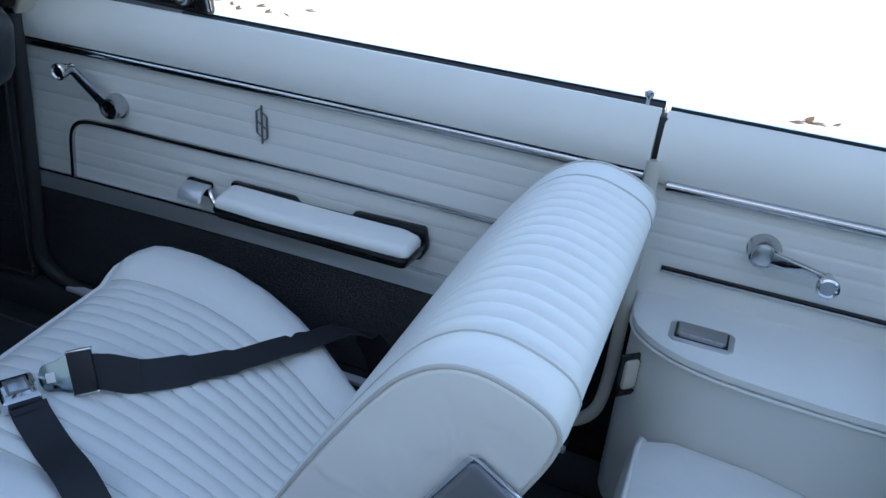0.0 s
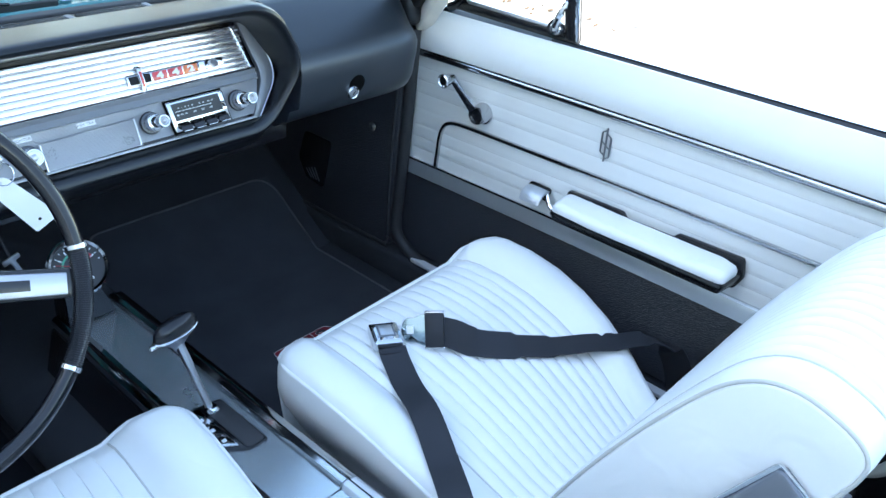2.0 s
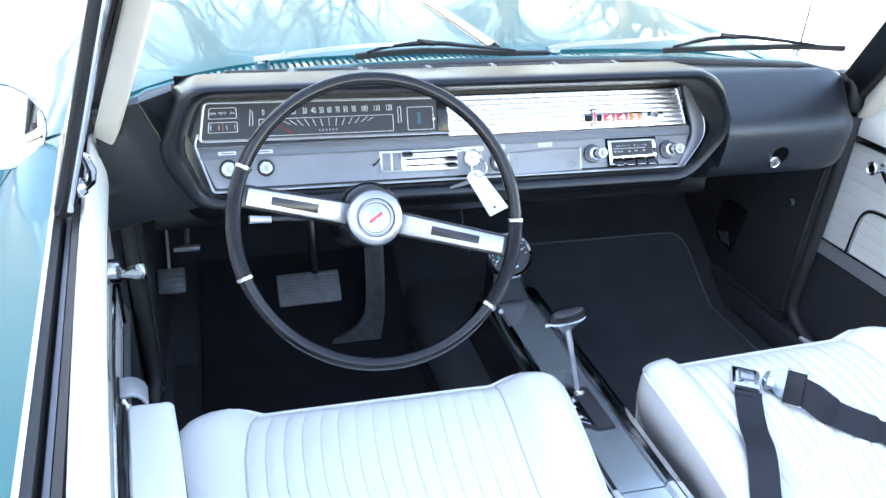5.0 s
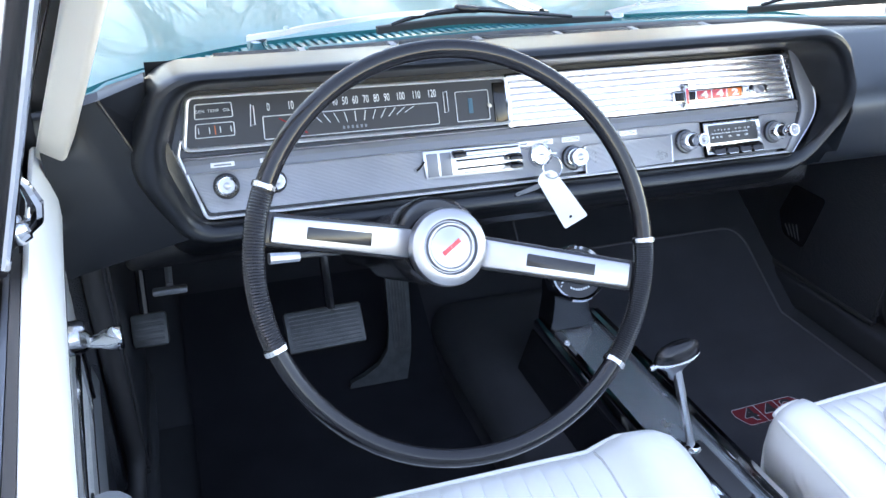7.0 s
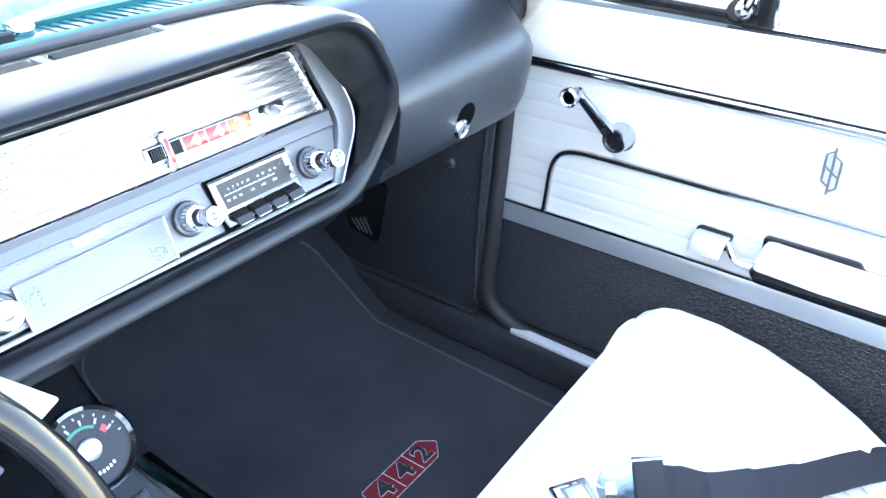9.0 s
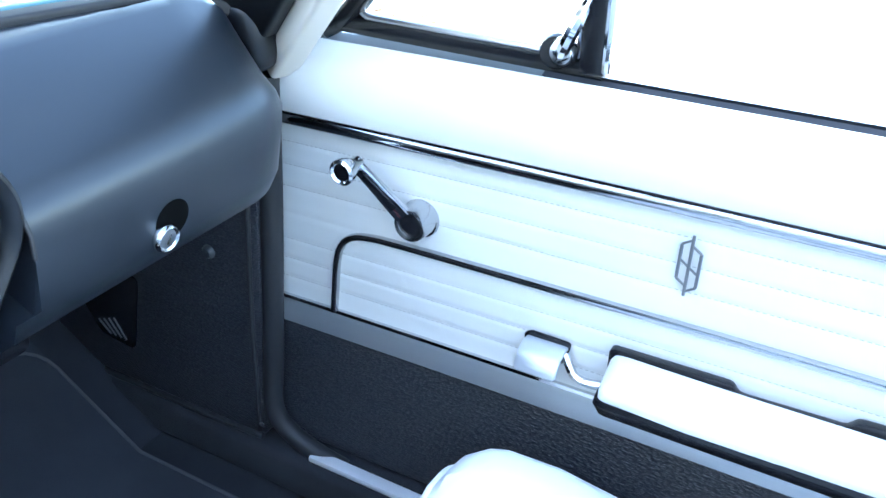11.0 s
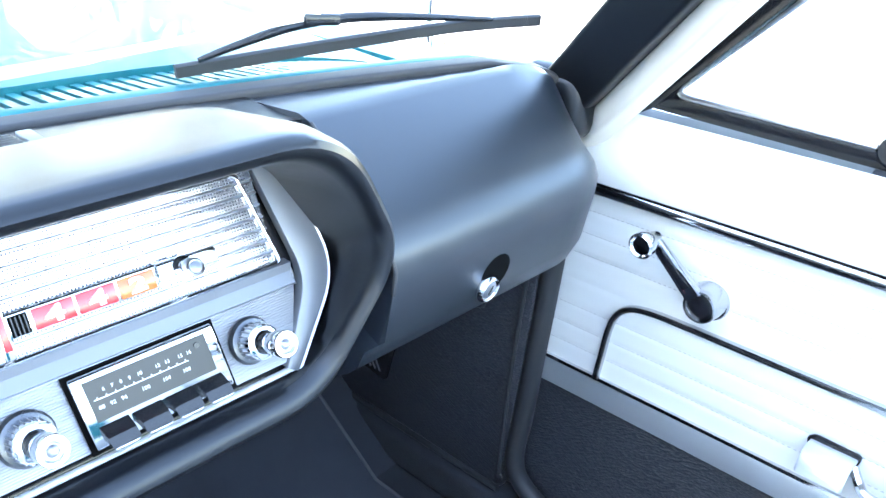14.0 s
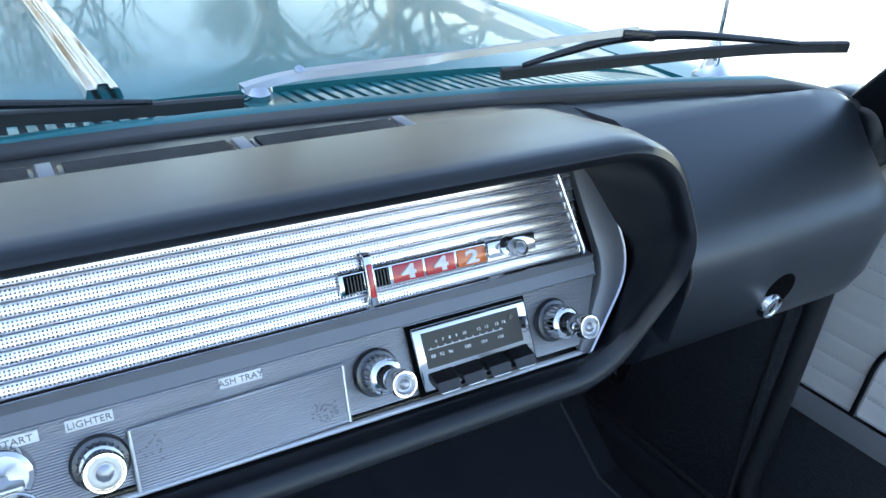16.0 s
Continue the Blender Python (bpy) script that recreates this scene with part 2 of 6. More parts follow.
def lathe(profile, c=(0, 0, 0), axis=(0, 0, 1), seg=24):
    """Radius and height pairs turned about an axis through c."""
    q = Vector((0, 0, 1)).rotation_difference(Vector(axis).normalized()).to_matrix()
    rings = []
    for r, h in profile:
        rings.append([Vector(c) + q @ Vector((max(r, 1e-5) * math.cos(a * math.tau / seg), max(r, 1e-5) * math.sin(a * math.tau / seg), h)) for a in range(seg)])
    bm = loft(rings)
    bmesh.ops.remove_doubles(bm, verts=bm.verts, dist=2e-5)
    return bm


def spline(pts, n=8, closed=False):
    """A smooth line through points."""
    p = [Vector(q) for q in pts]
    out = []
    m = len(p)
    for i in range(m if closed else m - 1):
        a, b, c, d = (p[(i - 1) % m], p[i], p[(i + 1) % m], p[(i + 2) % m]) if closed else (p[max(i - 1, 0)], p[i], p[i + 1], p[min(i + 2, m - 1)])
        for k in range(n):
            t = k / n
            out.append(0.5 * ((2 * b) + (c - a) * t + (2 * a - 5 * b + 4 * c - d) * t * t + (3 * b - a - 3 * c + d) * t ** 3))
    if not closed:
        out.append(p[-1])
    return out


def rounded(poly, r, n=4):
    """A 2D outline with rounded corners; r is one radius or one for each corner."""
    out = []
    m = len(poly)
    for i in range(m):
        p, a, b = Vector(poly[i]), Vector(poly[i - 1]), Vector(poly[(i + 1) % m])
        rr = r[i] if isinstance(r, (list, tuple)) else r
        da, db = (a - p), (b - p)
        d = min(rr, da.length * 0.45, db.length * 0.45)
        s, e = p + da.normalized() * d, p + db.normalized() * d
        for k in range(n + 1):
            t = k / n
            out.append(tuple((1 - t) ** 2 * s + 2 * t * (1 - t) * p + t * t * e))
    return out


def rrect(w, h, r, n=3):
    return rounded([(-w / 2, -h / 2), (w / 2, -h / 2), (w / 2, h / 2), (-w / 2, h / 2)], r, n)


def sheet(fn, nu, nv, thick=None):
    """A surface fn(u, v), u and v from 0 to 1, with an optional thickness vector."""
    bm = bmesh.new()
    g = [[bm.verts.new(fn(i / nu, j / nv)) for j in range(nv + 1)] for i in range(nu + 1)]
    for i in range(nu):
        for j in range(nv):
            bm.faces.new((g[i][j], g[i + 1][j], g[i + 1][j + 1], g[i][j + 1]))
    if thick is not None:
        got = bmesh.ops.extrude_face_region(bm, geom=bm.faces[:])
        bmesh.ops.translate(bm, vec=thick, verts=[v for v in got["geom"] if isinstance(v, bmesh.types.BMVert)])
    return fix(bm)


def letters(text, size, m, depth=0.0006, squeeze=1.0, bold=0.0):
    """Solid letters lying in the x, y plane of m, centred."""
    cu = bpy.data.curves.new("letters", "FONT")
    cu.body, cu.size, cu.extrude, cu.align_x, cu.align_y = text, size, depth, "CENTER", "CENTER"
    cu.resolution_u, cu.offset = 3, bold
    ob = bpy.data.objects.new("letters", cu)
    scene.collection.objects.link(ob)
    me = bpy.data.meshes.new_from_object(ob.evaluated_get(bpy.context.evaluated_depsgraph_get()))
    bm = bmesh.new()
    bm.from_mesh(me)
    bpy.data.objects.remove(ob)
    bpy.data.curves.remove(cu)
    bpy.data.meshes.remove(me)
    bm.transform(m @ Matrix.Diagonal((squeeze, 1, 1, 1)))
    return bm

# ---- the ground and an unseen wall added to shade the car ----
CX = 0.015                                  # the car's middle
MIRROR = Matrix.Translation((2 * CX, 0, 0)) @ Matrix.Diagonal((-1, 1, 1, 1))
LEFT_DOOR = Matrix.Translation((-0.694, -0.03, 0)) @ pose(0, 0, 0, 0, 0, 5.8) @ Matrix.Translation((0.703, 0.03, 0)) @ MIRROR

LEFT_TRIM = LEFT_DOOR @ Matrix.Translation((0.011, 0, 0))   # the driver's door has a slimmer lining


def base_y(x):
    """Where the foot of the windscreen runs."""
    return 0.167 - 0.27 * (x - CX) ** 2


part("ground", sheet(lambda u, v: (-400 + 800 * u, -400 + 800 * v, 0.0), 8, 8), M_GROUND, None, "pale dry concrete and gravel drive in sunshine", "ground", "structure")
# Unseen wall, added to keep direct sun off the car's interior.
part("shade_wall", rbox((-5.2, -2.0, 2.65), (0.3, 20.0, 5.3), 0.02), M_SHADEWALL, None, "plain pale wall, unseen, added to shade the car", "wall", "structure")

M_GARNISH = material("cream_garnish_paint", (0.62, 0.585, 0.52), 0.45, var=0.06, scale=12)

# ---- the car's shell ----
body = thing("car", "teal convertible car with white vinyl and black carpet interior, top down", "car", (CX, 0, 0.2))
part("floor_pan", join(rbox((CX, -0.55, 0.265), (1.46, 1.75, 0.03), 0.005), rbox((CX, -0.35, 0.335), (0.30, 1.5, 0.11), 0.05, 4)), M_CARPET, body, "black loop carpet")
part("toe_board", slab([(-0.72, 0.27, 0.273), (0.75, 0.27, 0.273), (0.75, 0.60, 0.493), (-0.72, 0.60, 0.493)], (0, 0.02, -0.03)), M_CARPET, body)
part("firewall", rbox((CX, 0.61, 0.66), (1.46, 0.03, 0.40), 0.004), M_CARPET, body)
for side in (0, 1):
    PLACE.append(MIRROR if side else Matrix.Identity(4))
    part("kick_panel", slab([(0.70, 0.087, 0.352), (0.70, 0.62, 0.352), (0.70, 0.62, 0.80), (0.70, 0.045, 0.84), (0.70, 0.065, 0.60)], (0.03, 0, 0), 0.006), M_GRAIN, body, "black grained kick panel")
    part("kick_welt", sweep(spline([(0.6985, 0.091, 0.366), (0.6985, 0.088, 0.40), (0.6985, 0.083, 0.525), (0.6985, 0.073, 0.657), (0.6985, 0.058, 0.80)], 4), 0.0032), M_RUBBER, body)
    part("kick_hem", sweep([(0.700, 0.088, 0.354), (0.700, 0.36, 0.348), (0.700, 0.60, 0.348)], 0.005), M_RUBBER, body)
    part("door_seal", sweep(spline([(0.715, 0.036, 0.86), (0.715, 0.048, 0.70), (0.712, 0.064, 0.50), (0.710, 0.070, 0.40), (0.715, 0.03, 0.355), (0.72, -0.03, 0.335)], 6), 0.013), M_RUBBER, body)
    part("sill_carpet", rbox((0.7395, -0.26, 0.311), (0.100, 1.77, 0.066), 0.012, 3), M_CARPET, body)
    # Pale diffuse colour imitates the sky that bare aluminium would mirror.
    part("sill_plate", rbox((0.709, -0.470, 0.3475), (0.018, 0.97, 0.010), 0.003), M_PLATE, body, "aluminium sill plate, sky reflection put into its pale colour")
    part("hinge_pillar", rbox((0.765, 0.11, 0.57), (0.07, 0.09, 0.52), 0.01), M_GRAIN, body)
    part("rocker", rbox((0.82, -0.45, 0.24), (0.18, 1.3, 0.12), 0.02), M_TEAL, body)

    def fender(u, v):
        x = 0.7405 + 0.2095 * v
        y = 0.066 + 1.85 * u
        z = 0.884 + 0.022 * min(1, 2.5 * u) - 0.03 * u - 6.9 * max(0, x - 0.79) ** 2 * (1 - 0.55 * min(1, 3 * u))
        return (x + 0.00 * y, max(y, base_y(min(x, 0.72)) + 0.02), z)
    part("fender", join(sheet(fender, 24, 16, (0, 0, -0.02)), rbox((0.935, 0.95, 0.55), (0.03, 1.95, 0.45), 0.01)), M_TEAL, body)
    # windscreen pillar: black outer channel and white inner garnish
    d = Vector((-0.048, -0.118, 0.122))
    a = Vector((0.712, 0.034, 0.912))
    part("windscreen_pillar", loft([[(p.x + x, p.y + y, p.z) for x, y in rounded([(0.016 if side else -0.032, -0.03), (0.050, -0.03), (0.050, 0.010 if side else 0.045), (0.016 if side else -0.032, 0.010 if side else 0.045)], 0.008)] for p in [a + d * k for k in (-0.5, 0, 1, 2, 3, 3.75)]]), M_BROW, body)
    w = Vector((0.728, -0.018, 0.905))
    part("pillar_garnish", sweep((spline([w + Vector((-0.016, 0.020, -0.030)), w + Vector((-0.010, 0.012, -0.013))], 3) if side else [w - d * 0.3]) + [w + d * k for k in (0, 0.4, 1, 2, 3, 3.75)], rounded([(-0.006 if side else 0.004, -0.013), (0.026 if side else 0.036, -0.013), (0.026 if side else 0.036, 0.013), (-0.006 if side else 0.004, 0.013)], 0.006)), M_GARNISH, body, "cream painted garnish")
    PLACE.pop()
part("pillar_foot", rbox((0.700, 0.050, 0.908), (0.066, 0.085, 0.075), 0.02, 3), M_BROW, body)
part("windscreen_header", sweep([(-0.52, -0.30, 1.355), (-0.25, -0.24, 1.375), (CX, -0.22, 1.38), (0.28, -0.24, 1.375), (0.55, -0.30, 1.355)], rounded([(-0.025, -0.018), (0.025, -0.018), (0.025, 0.018), (-0.025, 0.018)], 0.008)), M_CHROME, body)
part("tail_body", join(rbox((CX, -2.35, 0.80), (1.85, 1.0, 0.16), 0.05, 3), rbox((CX, -2.1, 0.55), (1.80, 1.5, 0.40), 0.05, 3)), M_TEAL, body)


part("nose_panel", rbox((CX, 1.775, 0.58), (1.80, 0.07, 0.46), 0.03, 3), M_TEAL, body)
for x, y in ((-0.80, 1.12), (0.83, 1.12), (-0.80, -1.80), (0.83, -1.80)):
    s = 1 if x > 0 else -1
    tyre = part("tyre", lathe([(0.20, -0.09), (0.30, -0.10), (0.335, -0.085), (0.34, -0.05), (0.34, 0.05), (0.335, 0.085), (0.30, 0.10), (0.20, 0.09), (0.20, -0.09)], (x, y, 0.34), (s, 0, 0), 40), M_RUBBER, body, "black tyre")
    part("wheel_rim", lathe([(0, 0.03), (0.06, 0.05), (0.16, 0.04), (0.19, 0.06), (0.205, 0.085), (0.205, -0.08), (0, -0.08)], (x, y, 0.34), (s, 0, 0), 32), M_SATIN, tyre, "steel wheel rim")


def hood_z(x, y):
    s = abs(x - CX) / 0.633
    return 0.958 - 0.046 * s ** 4 * max(0.45, 1 - 0.8 * max(0, y - 0.3)) - 0.022 * max(0, y - 0.27) ** 1.5


def hood_back(x):
    return 0.254 + 0.020 * ((x - CX) / 0.633) ** 2


hood = part("hood", sheet(lambda u, v: (lambda x: (x, (y := hood_back(x) + (1.75 - hood_back(x)) * v), hood_z(x, y) - 0.004 * (v < 0.001)))(CX - 0.735 + 1.47 * u), 40, 30, (0, 0, -0.02)), M_TEAL, body, "glossy teal engine hood")
part("hood_molding", sweep([(CX + 0.0, y, hood_z(CX, y) + 0.004) for y in (0.262, 0.5, 0.8, 1.1, 1.4, 1.7)], rounded([(-0.015, -0.006), (0.015, -0.006), (0.012, 0.003), (0.005, 0.003), (0.004, 0.007), (-0.004, 0.007), (-0.005, 0.003), (-0.012, 0.003)], 0.001)), M_CHROME, hood, "chrome centre molding")

def cowl_at(x, v):
    """A place on the cowl: v runs from the glass to the rear edge of the hood."""
    s = abs(x - CX) / 0.633
    y0, y1 = base_y(x) + 0.004, hood_back(x) + 0.02
    return (x, y0 + (y1 - y0) * v, (0.950 - 0.012 * s ** 6) * (1 - v) + (hood_z(x, y1) - 0.015) * v)


cowl = part("cowl_panel", sheet(lambda u, v: cowl_at(CX - 0.72 + 1.44 * u, v), 40, 4, (0, 0, -0.015)), M_TEAL, body, "teal cowl with slotted air intake")


def glass(u, v):
    x = CX + (-0.70 + 1.40 * u)
    s = (x - CX)
    return (CX + s * (1 - 0.22 * v), base_y(x) + 0.030 - 0.43 * v, 0.935 + 0.44 * v)


screen = part("windscreen", sheet(glass, 24, 10), M_GLASS, body, "clear curved windscreen glass")
screen.visible_shadow = False
part("rubber_seal", sweep([(x, base_y(x) - 0.004, 0.953 - 0.5 * max(0, abs(x - CX) - 0.62)) for x in [CX + 0.70 * k / 12 for k in range(-12, 13)]], rounded([(-0.012, -0.006), (0.012, -0.006), (0.012, 0.006), (-0.012, 0.006)], 0.004)), M_RUBBER, screen)
part("reveal_strip", sweep([(x, base_y(x) + 0.018, 0.953 - 0.5 * max(0, abs(x - CX) - 0.62)) for x in [CX + 0.70 * k / 12 for k in range(-12, 13)]], [(-0.012, -0.006), (0.012, -0.006), (0.010, 0.003), (0.004, 0.0055), (-0.008, 0.005)]), M_TEAL, screen, "teal painted reveal strip")


# ---- doors ----
def strip(profile, y0, y1, ny=1, bow=None):
    """An outline in x and z drawn out from y0 to y1; bow(y) shifts it in x."""
    rings = []
    for k in range(ny + 1):
        y = y0 + (y1 - y0) * k / ny
        rings.append([(x + (bow(y) if bow else 0), y, z) for x, z in profile])
    return loft(rings)


def pleats(z0, z1, seams, x, depth=0.0016, bulge=0.003):
    """The inner outline of a quilted panel from z0 up to z1 with seams at given heights."""
    out = []
    edges = [z0] + seams + [z1]
    for a, b in zip(edges, edges[1:]):
        for k in range(9):
            t = k / 8
            out.append((x - bulge * (1 - (2 * t - 1) ** 4) + depth * (k in (0, 8)), a + (b - a) * t + (0.0004 if k == 0 else -0.0004 if k == 8 else 0)))
    return out


def round_bead(x, z, r):
    """The half-round outline of a molding that stands out towards the seats."""
    return [(x + 0.006, z - r)] + [(x - r * math.cos(radians(a)), z + r * math.sin(radians(a))) for a in range(-90, 91, 20)] + [(x + 0.006, z + r)]


def crank(parent, hub, knob, x0, group="", plain=False):
    """A window winder: ribbed collar, arm with a groove, knob."""
    hub, knob = Vector(hub), Vector(knob)
    inward = Vector((-1, 0, 0))
    c = thing("window_crank", "chrome window winder with round knob", "window crank", hub, group)
    part("collar", lathe([(0, 0), (0.0212, 0), (0.0216, 0.002), (0.0205, 0.005), (0.0, 0.006)], hub, inward), M_MOLD, c)
    h2 = hub + inward * 0.006 + Vector((0, 0, 0.0015))
    low = -0.004
    part("hub", lathe([(0, low), (0.0200, low), (0.0202, low + 0.003), (0.0192, 0.004), (0.0184, 0.017), (0.0172, 0.0205), (0.0156, 0.021), (0.0148, 0.018), (0.0, 0.017)], h2, inward), M_MOLD, c)
    part("hub_cap", lathe([(0, 0), (0.0143, 0), (0.012, 0.0012), (0, 0.0016)], h2 + inward * 0.0175, inward), M_SATIN if plain else M_PLASTIC, c, "" if plain else "black hub cap")
    a, b = h2 + inward * 0.010, Vector((hub.x - 0.032, knob.y, knob.z))
    ln = (b - a)
    side = ln.normalized().cross(inward)
    out = []
    for k, w in ((0.12, 0.0105), (0.5, 0.0085), (0.95, 0.0065)):
        out.append(a + ln * k + side * w)
    for k, w in ((1.0, 0.004),):
        out += [a + ln * k + side * w, a + ln * k - side * w]
    for k, w in ((0.95, 0.0065), (0.5, 0.0085), (0.12, 0.0105)):
        out.append(a + ln * k - side * w)
    part("arm", slab(out, inward * 0.009, 0.0025), M_CHROME, c)
    if not plain:
        part("arm_groove", slab([a + ln * 0.28 + side * 0.0042, a + ln * 0.82 + side * 0.0028, a + ln * 0.82 - side * 0.0028, a + ln * 0.28 - side * 0.0042], inward * 0.0098), M_PLASTIC, c, "black painted groove or shade line")
    part("knob", lathe([(0, 0), (0.007, 0), (0.0075, 0.008), (0.010, 0.014), (0.0135, 0.024), (0.0135, 0.030), (0.011, 0.032), (0.009, 0.0295), (0, 0.029)], b, inward), M_CHROME, c)
    return c


PANEL_X = 0.742
SEAMS_UP = [0.725, 0.752, 0.780]
SEAMS_LOW = [0.603, 0.629, 0.656]


def bow(y):
    return -0.006 * ((y + 0.47) / 0.5) ** 2


def car_door(left):
    PLACE.append(LEFT_DOOR if left else Matrix.Identity(4))
    Y0, Y1 = 0.062, -0.985
    d = part("door", strip([(0.794, 0.70), (0.794, 0.884), (0.820, 0.876), (0.860, 0.850), (0.900, 0.80), (0.925, 0.70), (0.92, 0.34), (0.88, 0.32), (0.778, 0.33), (0.778, 0.56), (0.785, 0.70)], Y0, Y1, 4), M_TEAL, body, "closed door, white vinyl inside with chrome strips")
    t = 0.009 if left else 0.0
    part("upper_pad", strip([(0.745 + t, 0.806), (0.733 + t, 0.812), (0.727 + t, 0.83), (0.727 + t, 0.852), (0.734 + t * 0.8, 0.872), (0.740 + t * 0.6, 0.884), (0.744 + t * 0.5, 0.892), (0.750 + t * 0.3, 0.8962), (0.755, 0.8955), (0.759, 0.890), (0.759, 0.806)], Y0, Y1, 12, bow), M_WHITE, d, "smooth white vinyl top roll")
    if left:
        PLACE.append(LEFT_TRIM)
    part("quilted_panel", strip(pleats(0.573, 0.806, SEAMS_LOW + [0.690] + SEAMS_UP, PANEL_X, 0.0005, 0.0005) + [(0.775, 0.806), (0.775, 0.573)], Y0, Y1, 12, bow), M_WHITE, d, "white vinyl with stitched horizontal pleats")
    st = bmesh.new()
    for z in SEAMS_LOW + SEAMS_UP:
        for k in range(170):
            y = Y0 - 0.004 - k * 0.006
            if y > Y1 + 0.004:
                x = PANEL_X + bow(y) + 0.0001
                vs = [st.verts.new(p) for p in ((x - 0.0004, y, z - 0.0006), (x - 0.0004, y - 0.004, z - 0.0006), (x - 0.0009, y - 0.0035, z + 0.0006), (x - 0.0009, y - 0.0005, z + 0.0006))]
                st.faces.new(vs)
    part("stitching", st, M_THREAD, d).update_tag()
    part("lower_carpet", strip([(0.738, 0.352), (0.738, 0.545), (0.775, 0.545), (0.775, 0.352)], Y0 + 0.005, Y1, 12, bow), M_GRAIN, d, "black grained lower panel")
    part("lower_band", strip([(0.741, 0.541), (0.7305, 0.544), (0.7355, 0.567), (0.7385, 0.572), (0.748, 0.572), (0.748, 0.541)], Y0 + 0.003, Y1, 12, bow), M_BAND, d, "brushed aluminium band")
    part("band_edge", strip([(0.742, 0.571), (0.7365, 0.573), (0.7375, 0.577), (0.744, 0.577)], Y0 + 0.003, Y1, 12, bow), M_CHROME, d)
    part("belt_molding", strip(round_bead(0.7345, 0.811, 0.0075), 0.03, -0.981, 12, bow), M_MOLD, d, "chrome belt molding")
    # Black strip painted in place of the shadow along the molding's top.
    part("belt_molding_shadow_line", strip([(0.738, 0.8192), (0.7290, 0.8192), (0.7290, 0.8178), (0.738, 0.8178)], 0.03, -0.981, 12, bow), M_PLASTIC, d, "black painted groove or shade line")
    path = [(0, -0.018, 0.576), (0, -0.022, 0.61), (0, -0.026, 0.645), (0, -0.033, 0.668), (0, -0.048, 0.683), (0, -0.075, 0.689)] + [(0, -0.12 - 0.1 * k, 0.690) for k in range(9)] + [(0, -0.98, 0.690)]
    path = [(PANEL_X - 0.004 + bow(y), y, z) for _, y, z in spline(path, 3)]
    part("accent_molding", sweep(path, rounded([(-0.004, -0.004), (0.004, -0.004), (0.004, 0.004), (-0.004, 0.004)], 0.003, 2)), M_MOLD, d, "narrow chrome accent molding")
    # Black sweep imitates the dark reflection in the molding's front, tapering rearward.
    worn = [(x - 0.0026, y, z - 0.0005) for x, y, z in path if y > -0.42]
    part("accent_line", sweep(worn, [0.0027 if p[1] > -0.12 else max(0.0008, 0.0027 - 0.0063 * (-0.12 - p[1])) for p in worn]), M_PLASTIC, d, "black tapering line in place of a dark reflection")
    # armrest
    part("armrest_base", slab([(0.737, y, z) for y, z in rounded([(-0.351, 0.598), (-0.351, 0.649), (-0.468, 0.650), (-0.474, 0.640), (-0.566, 0.642), (-0.572, 0.652), (-0.690, 0.655), (-0.696, 0.622), (-0.684, 0.598)], 0.005, 2)], (-0.010, 0, 0), 0.002), M_PLASTIC, d, "black plastic armrest base")
    part("armrest_tray", loft([[(x, y, z) for x, y in rounded([(0.738, -0.352 - k), (0.666 + k * 1.6, -0.356 - k), (0.664 + k * 1.6, -0.686 + k), (0.738, -0.694 + k)], 0.008, 3)] for z, k in ((0.598, 0.018), (0.612, 0.004), (0.626, 0.0), (0.631, 0.001))]), M_PLASTIC, d, "black armrest tray")
    pad = []
    for z, k in ((0.629, 0.003), (0.633, 0.0), (0.641, 0.0), (0.6465, 0.003), (0.6495, 0.009)):
        pad.append([(x, y, z - 0.003 * (1 - ((y + 0.521) / 0.166) ** 2)) for x, y in rounded([(0.726 - k * 0.5, -0.355 - k), (0.668 + k, -0.360 - k), (0.666 + k, -0.44), (0.667 + k, -0.60), (0.667 + k, -0.680 + k), (0.672 + k, -0.688 + k), (0.716 - k * 0.5, -0.690 + k), (0.726 - k * 0.5, -0.66), (0.727 - k * 0.5, -0.56), (0.727 - k * 0.5, -0.47)], 0.007, 4)])
    part("armrest_pad", loft(pad), M_SEATW, d, "white vinyl armrest pad")
    # release handle: a bent flap with a curved neck that runs into the armrest
    flap = [(0.739, 0.6275), (0.722, 0.6295), (0.711, 0.6255), (0.704, 0.6180), (0.7005, 0.6085), (0.7030, 0.6080), (0.7068, 0.6162), (0.7128, 0.6222), (0.722, 0.6258), (0.739, 0.6240)]
    part("handle", loft([[(0.74 + (x - 0.74) * k, y, 0.618 + (z - 0.618) * k) for x, z in flap] for y, k in ((-0.2625, 0.94), (-0.265, 1.0), (-0.305, 1.0), (-0.3075, 0.94))]), M_PADDLE, d, "satin door release paddle")
    part("handle_face", slab([(0.7050 + 0.36 * (z - 0.6155) - 0.0006, y, z) for y, z in rounded([(-0.2725, 0.6100), (-0.2725, 0.6160), (-0.298, 0.6160), (-0.298, 0.6100)], 0.002, 2)], (-0.0012, 0, 0.0004), 0.0003), M_PADDLE, d)
    part("handle_base", sweep(spline([(0.732, -0.306, 0.621), (0.727, -0.313, 0.613), (0.7245, -0.321, 0.604), (0.724, -0.334, 0.601), (0.725, -0.354, 0.604)], 5), [0.005] * 21), M_CHROME, d, "chrome handle neck")
    part("handle_recess", slab([(0.7385, y, z) for y, z in rounded([(-0.258, 0.628), (-0.264, 0.606), (-0.305, 0.604), (-0.311, 0.633), (-0.265, 0.634)], 0.006, 3)], (-0.003, 0, 0), 0.001), M_PLASTIC, d, "black handle recess")
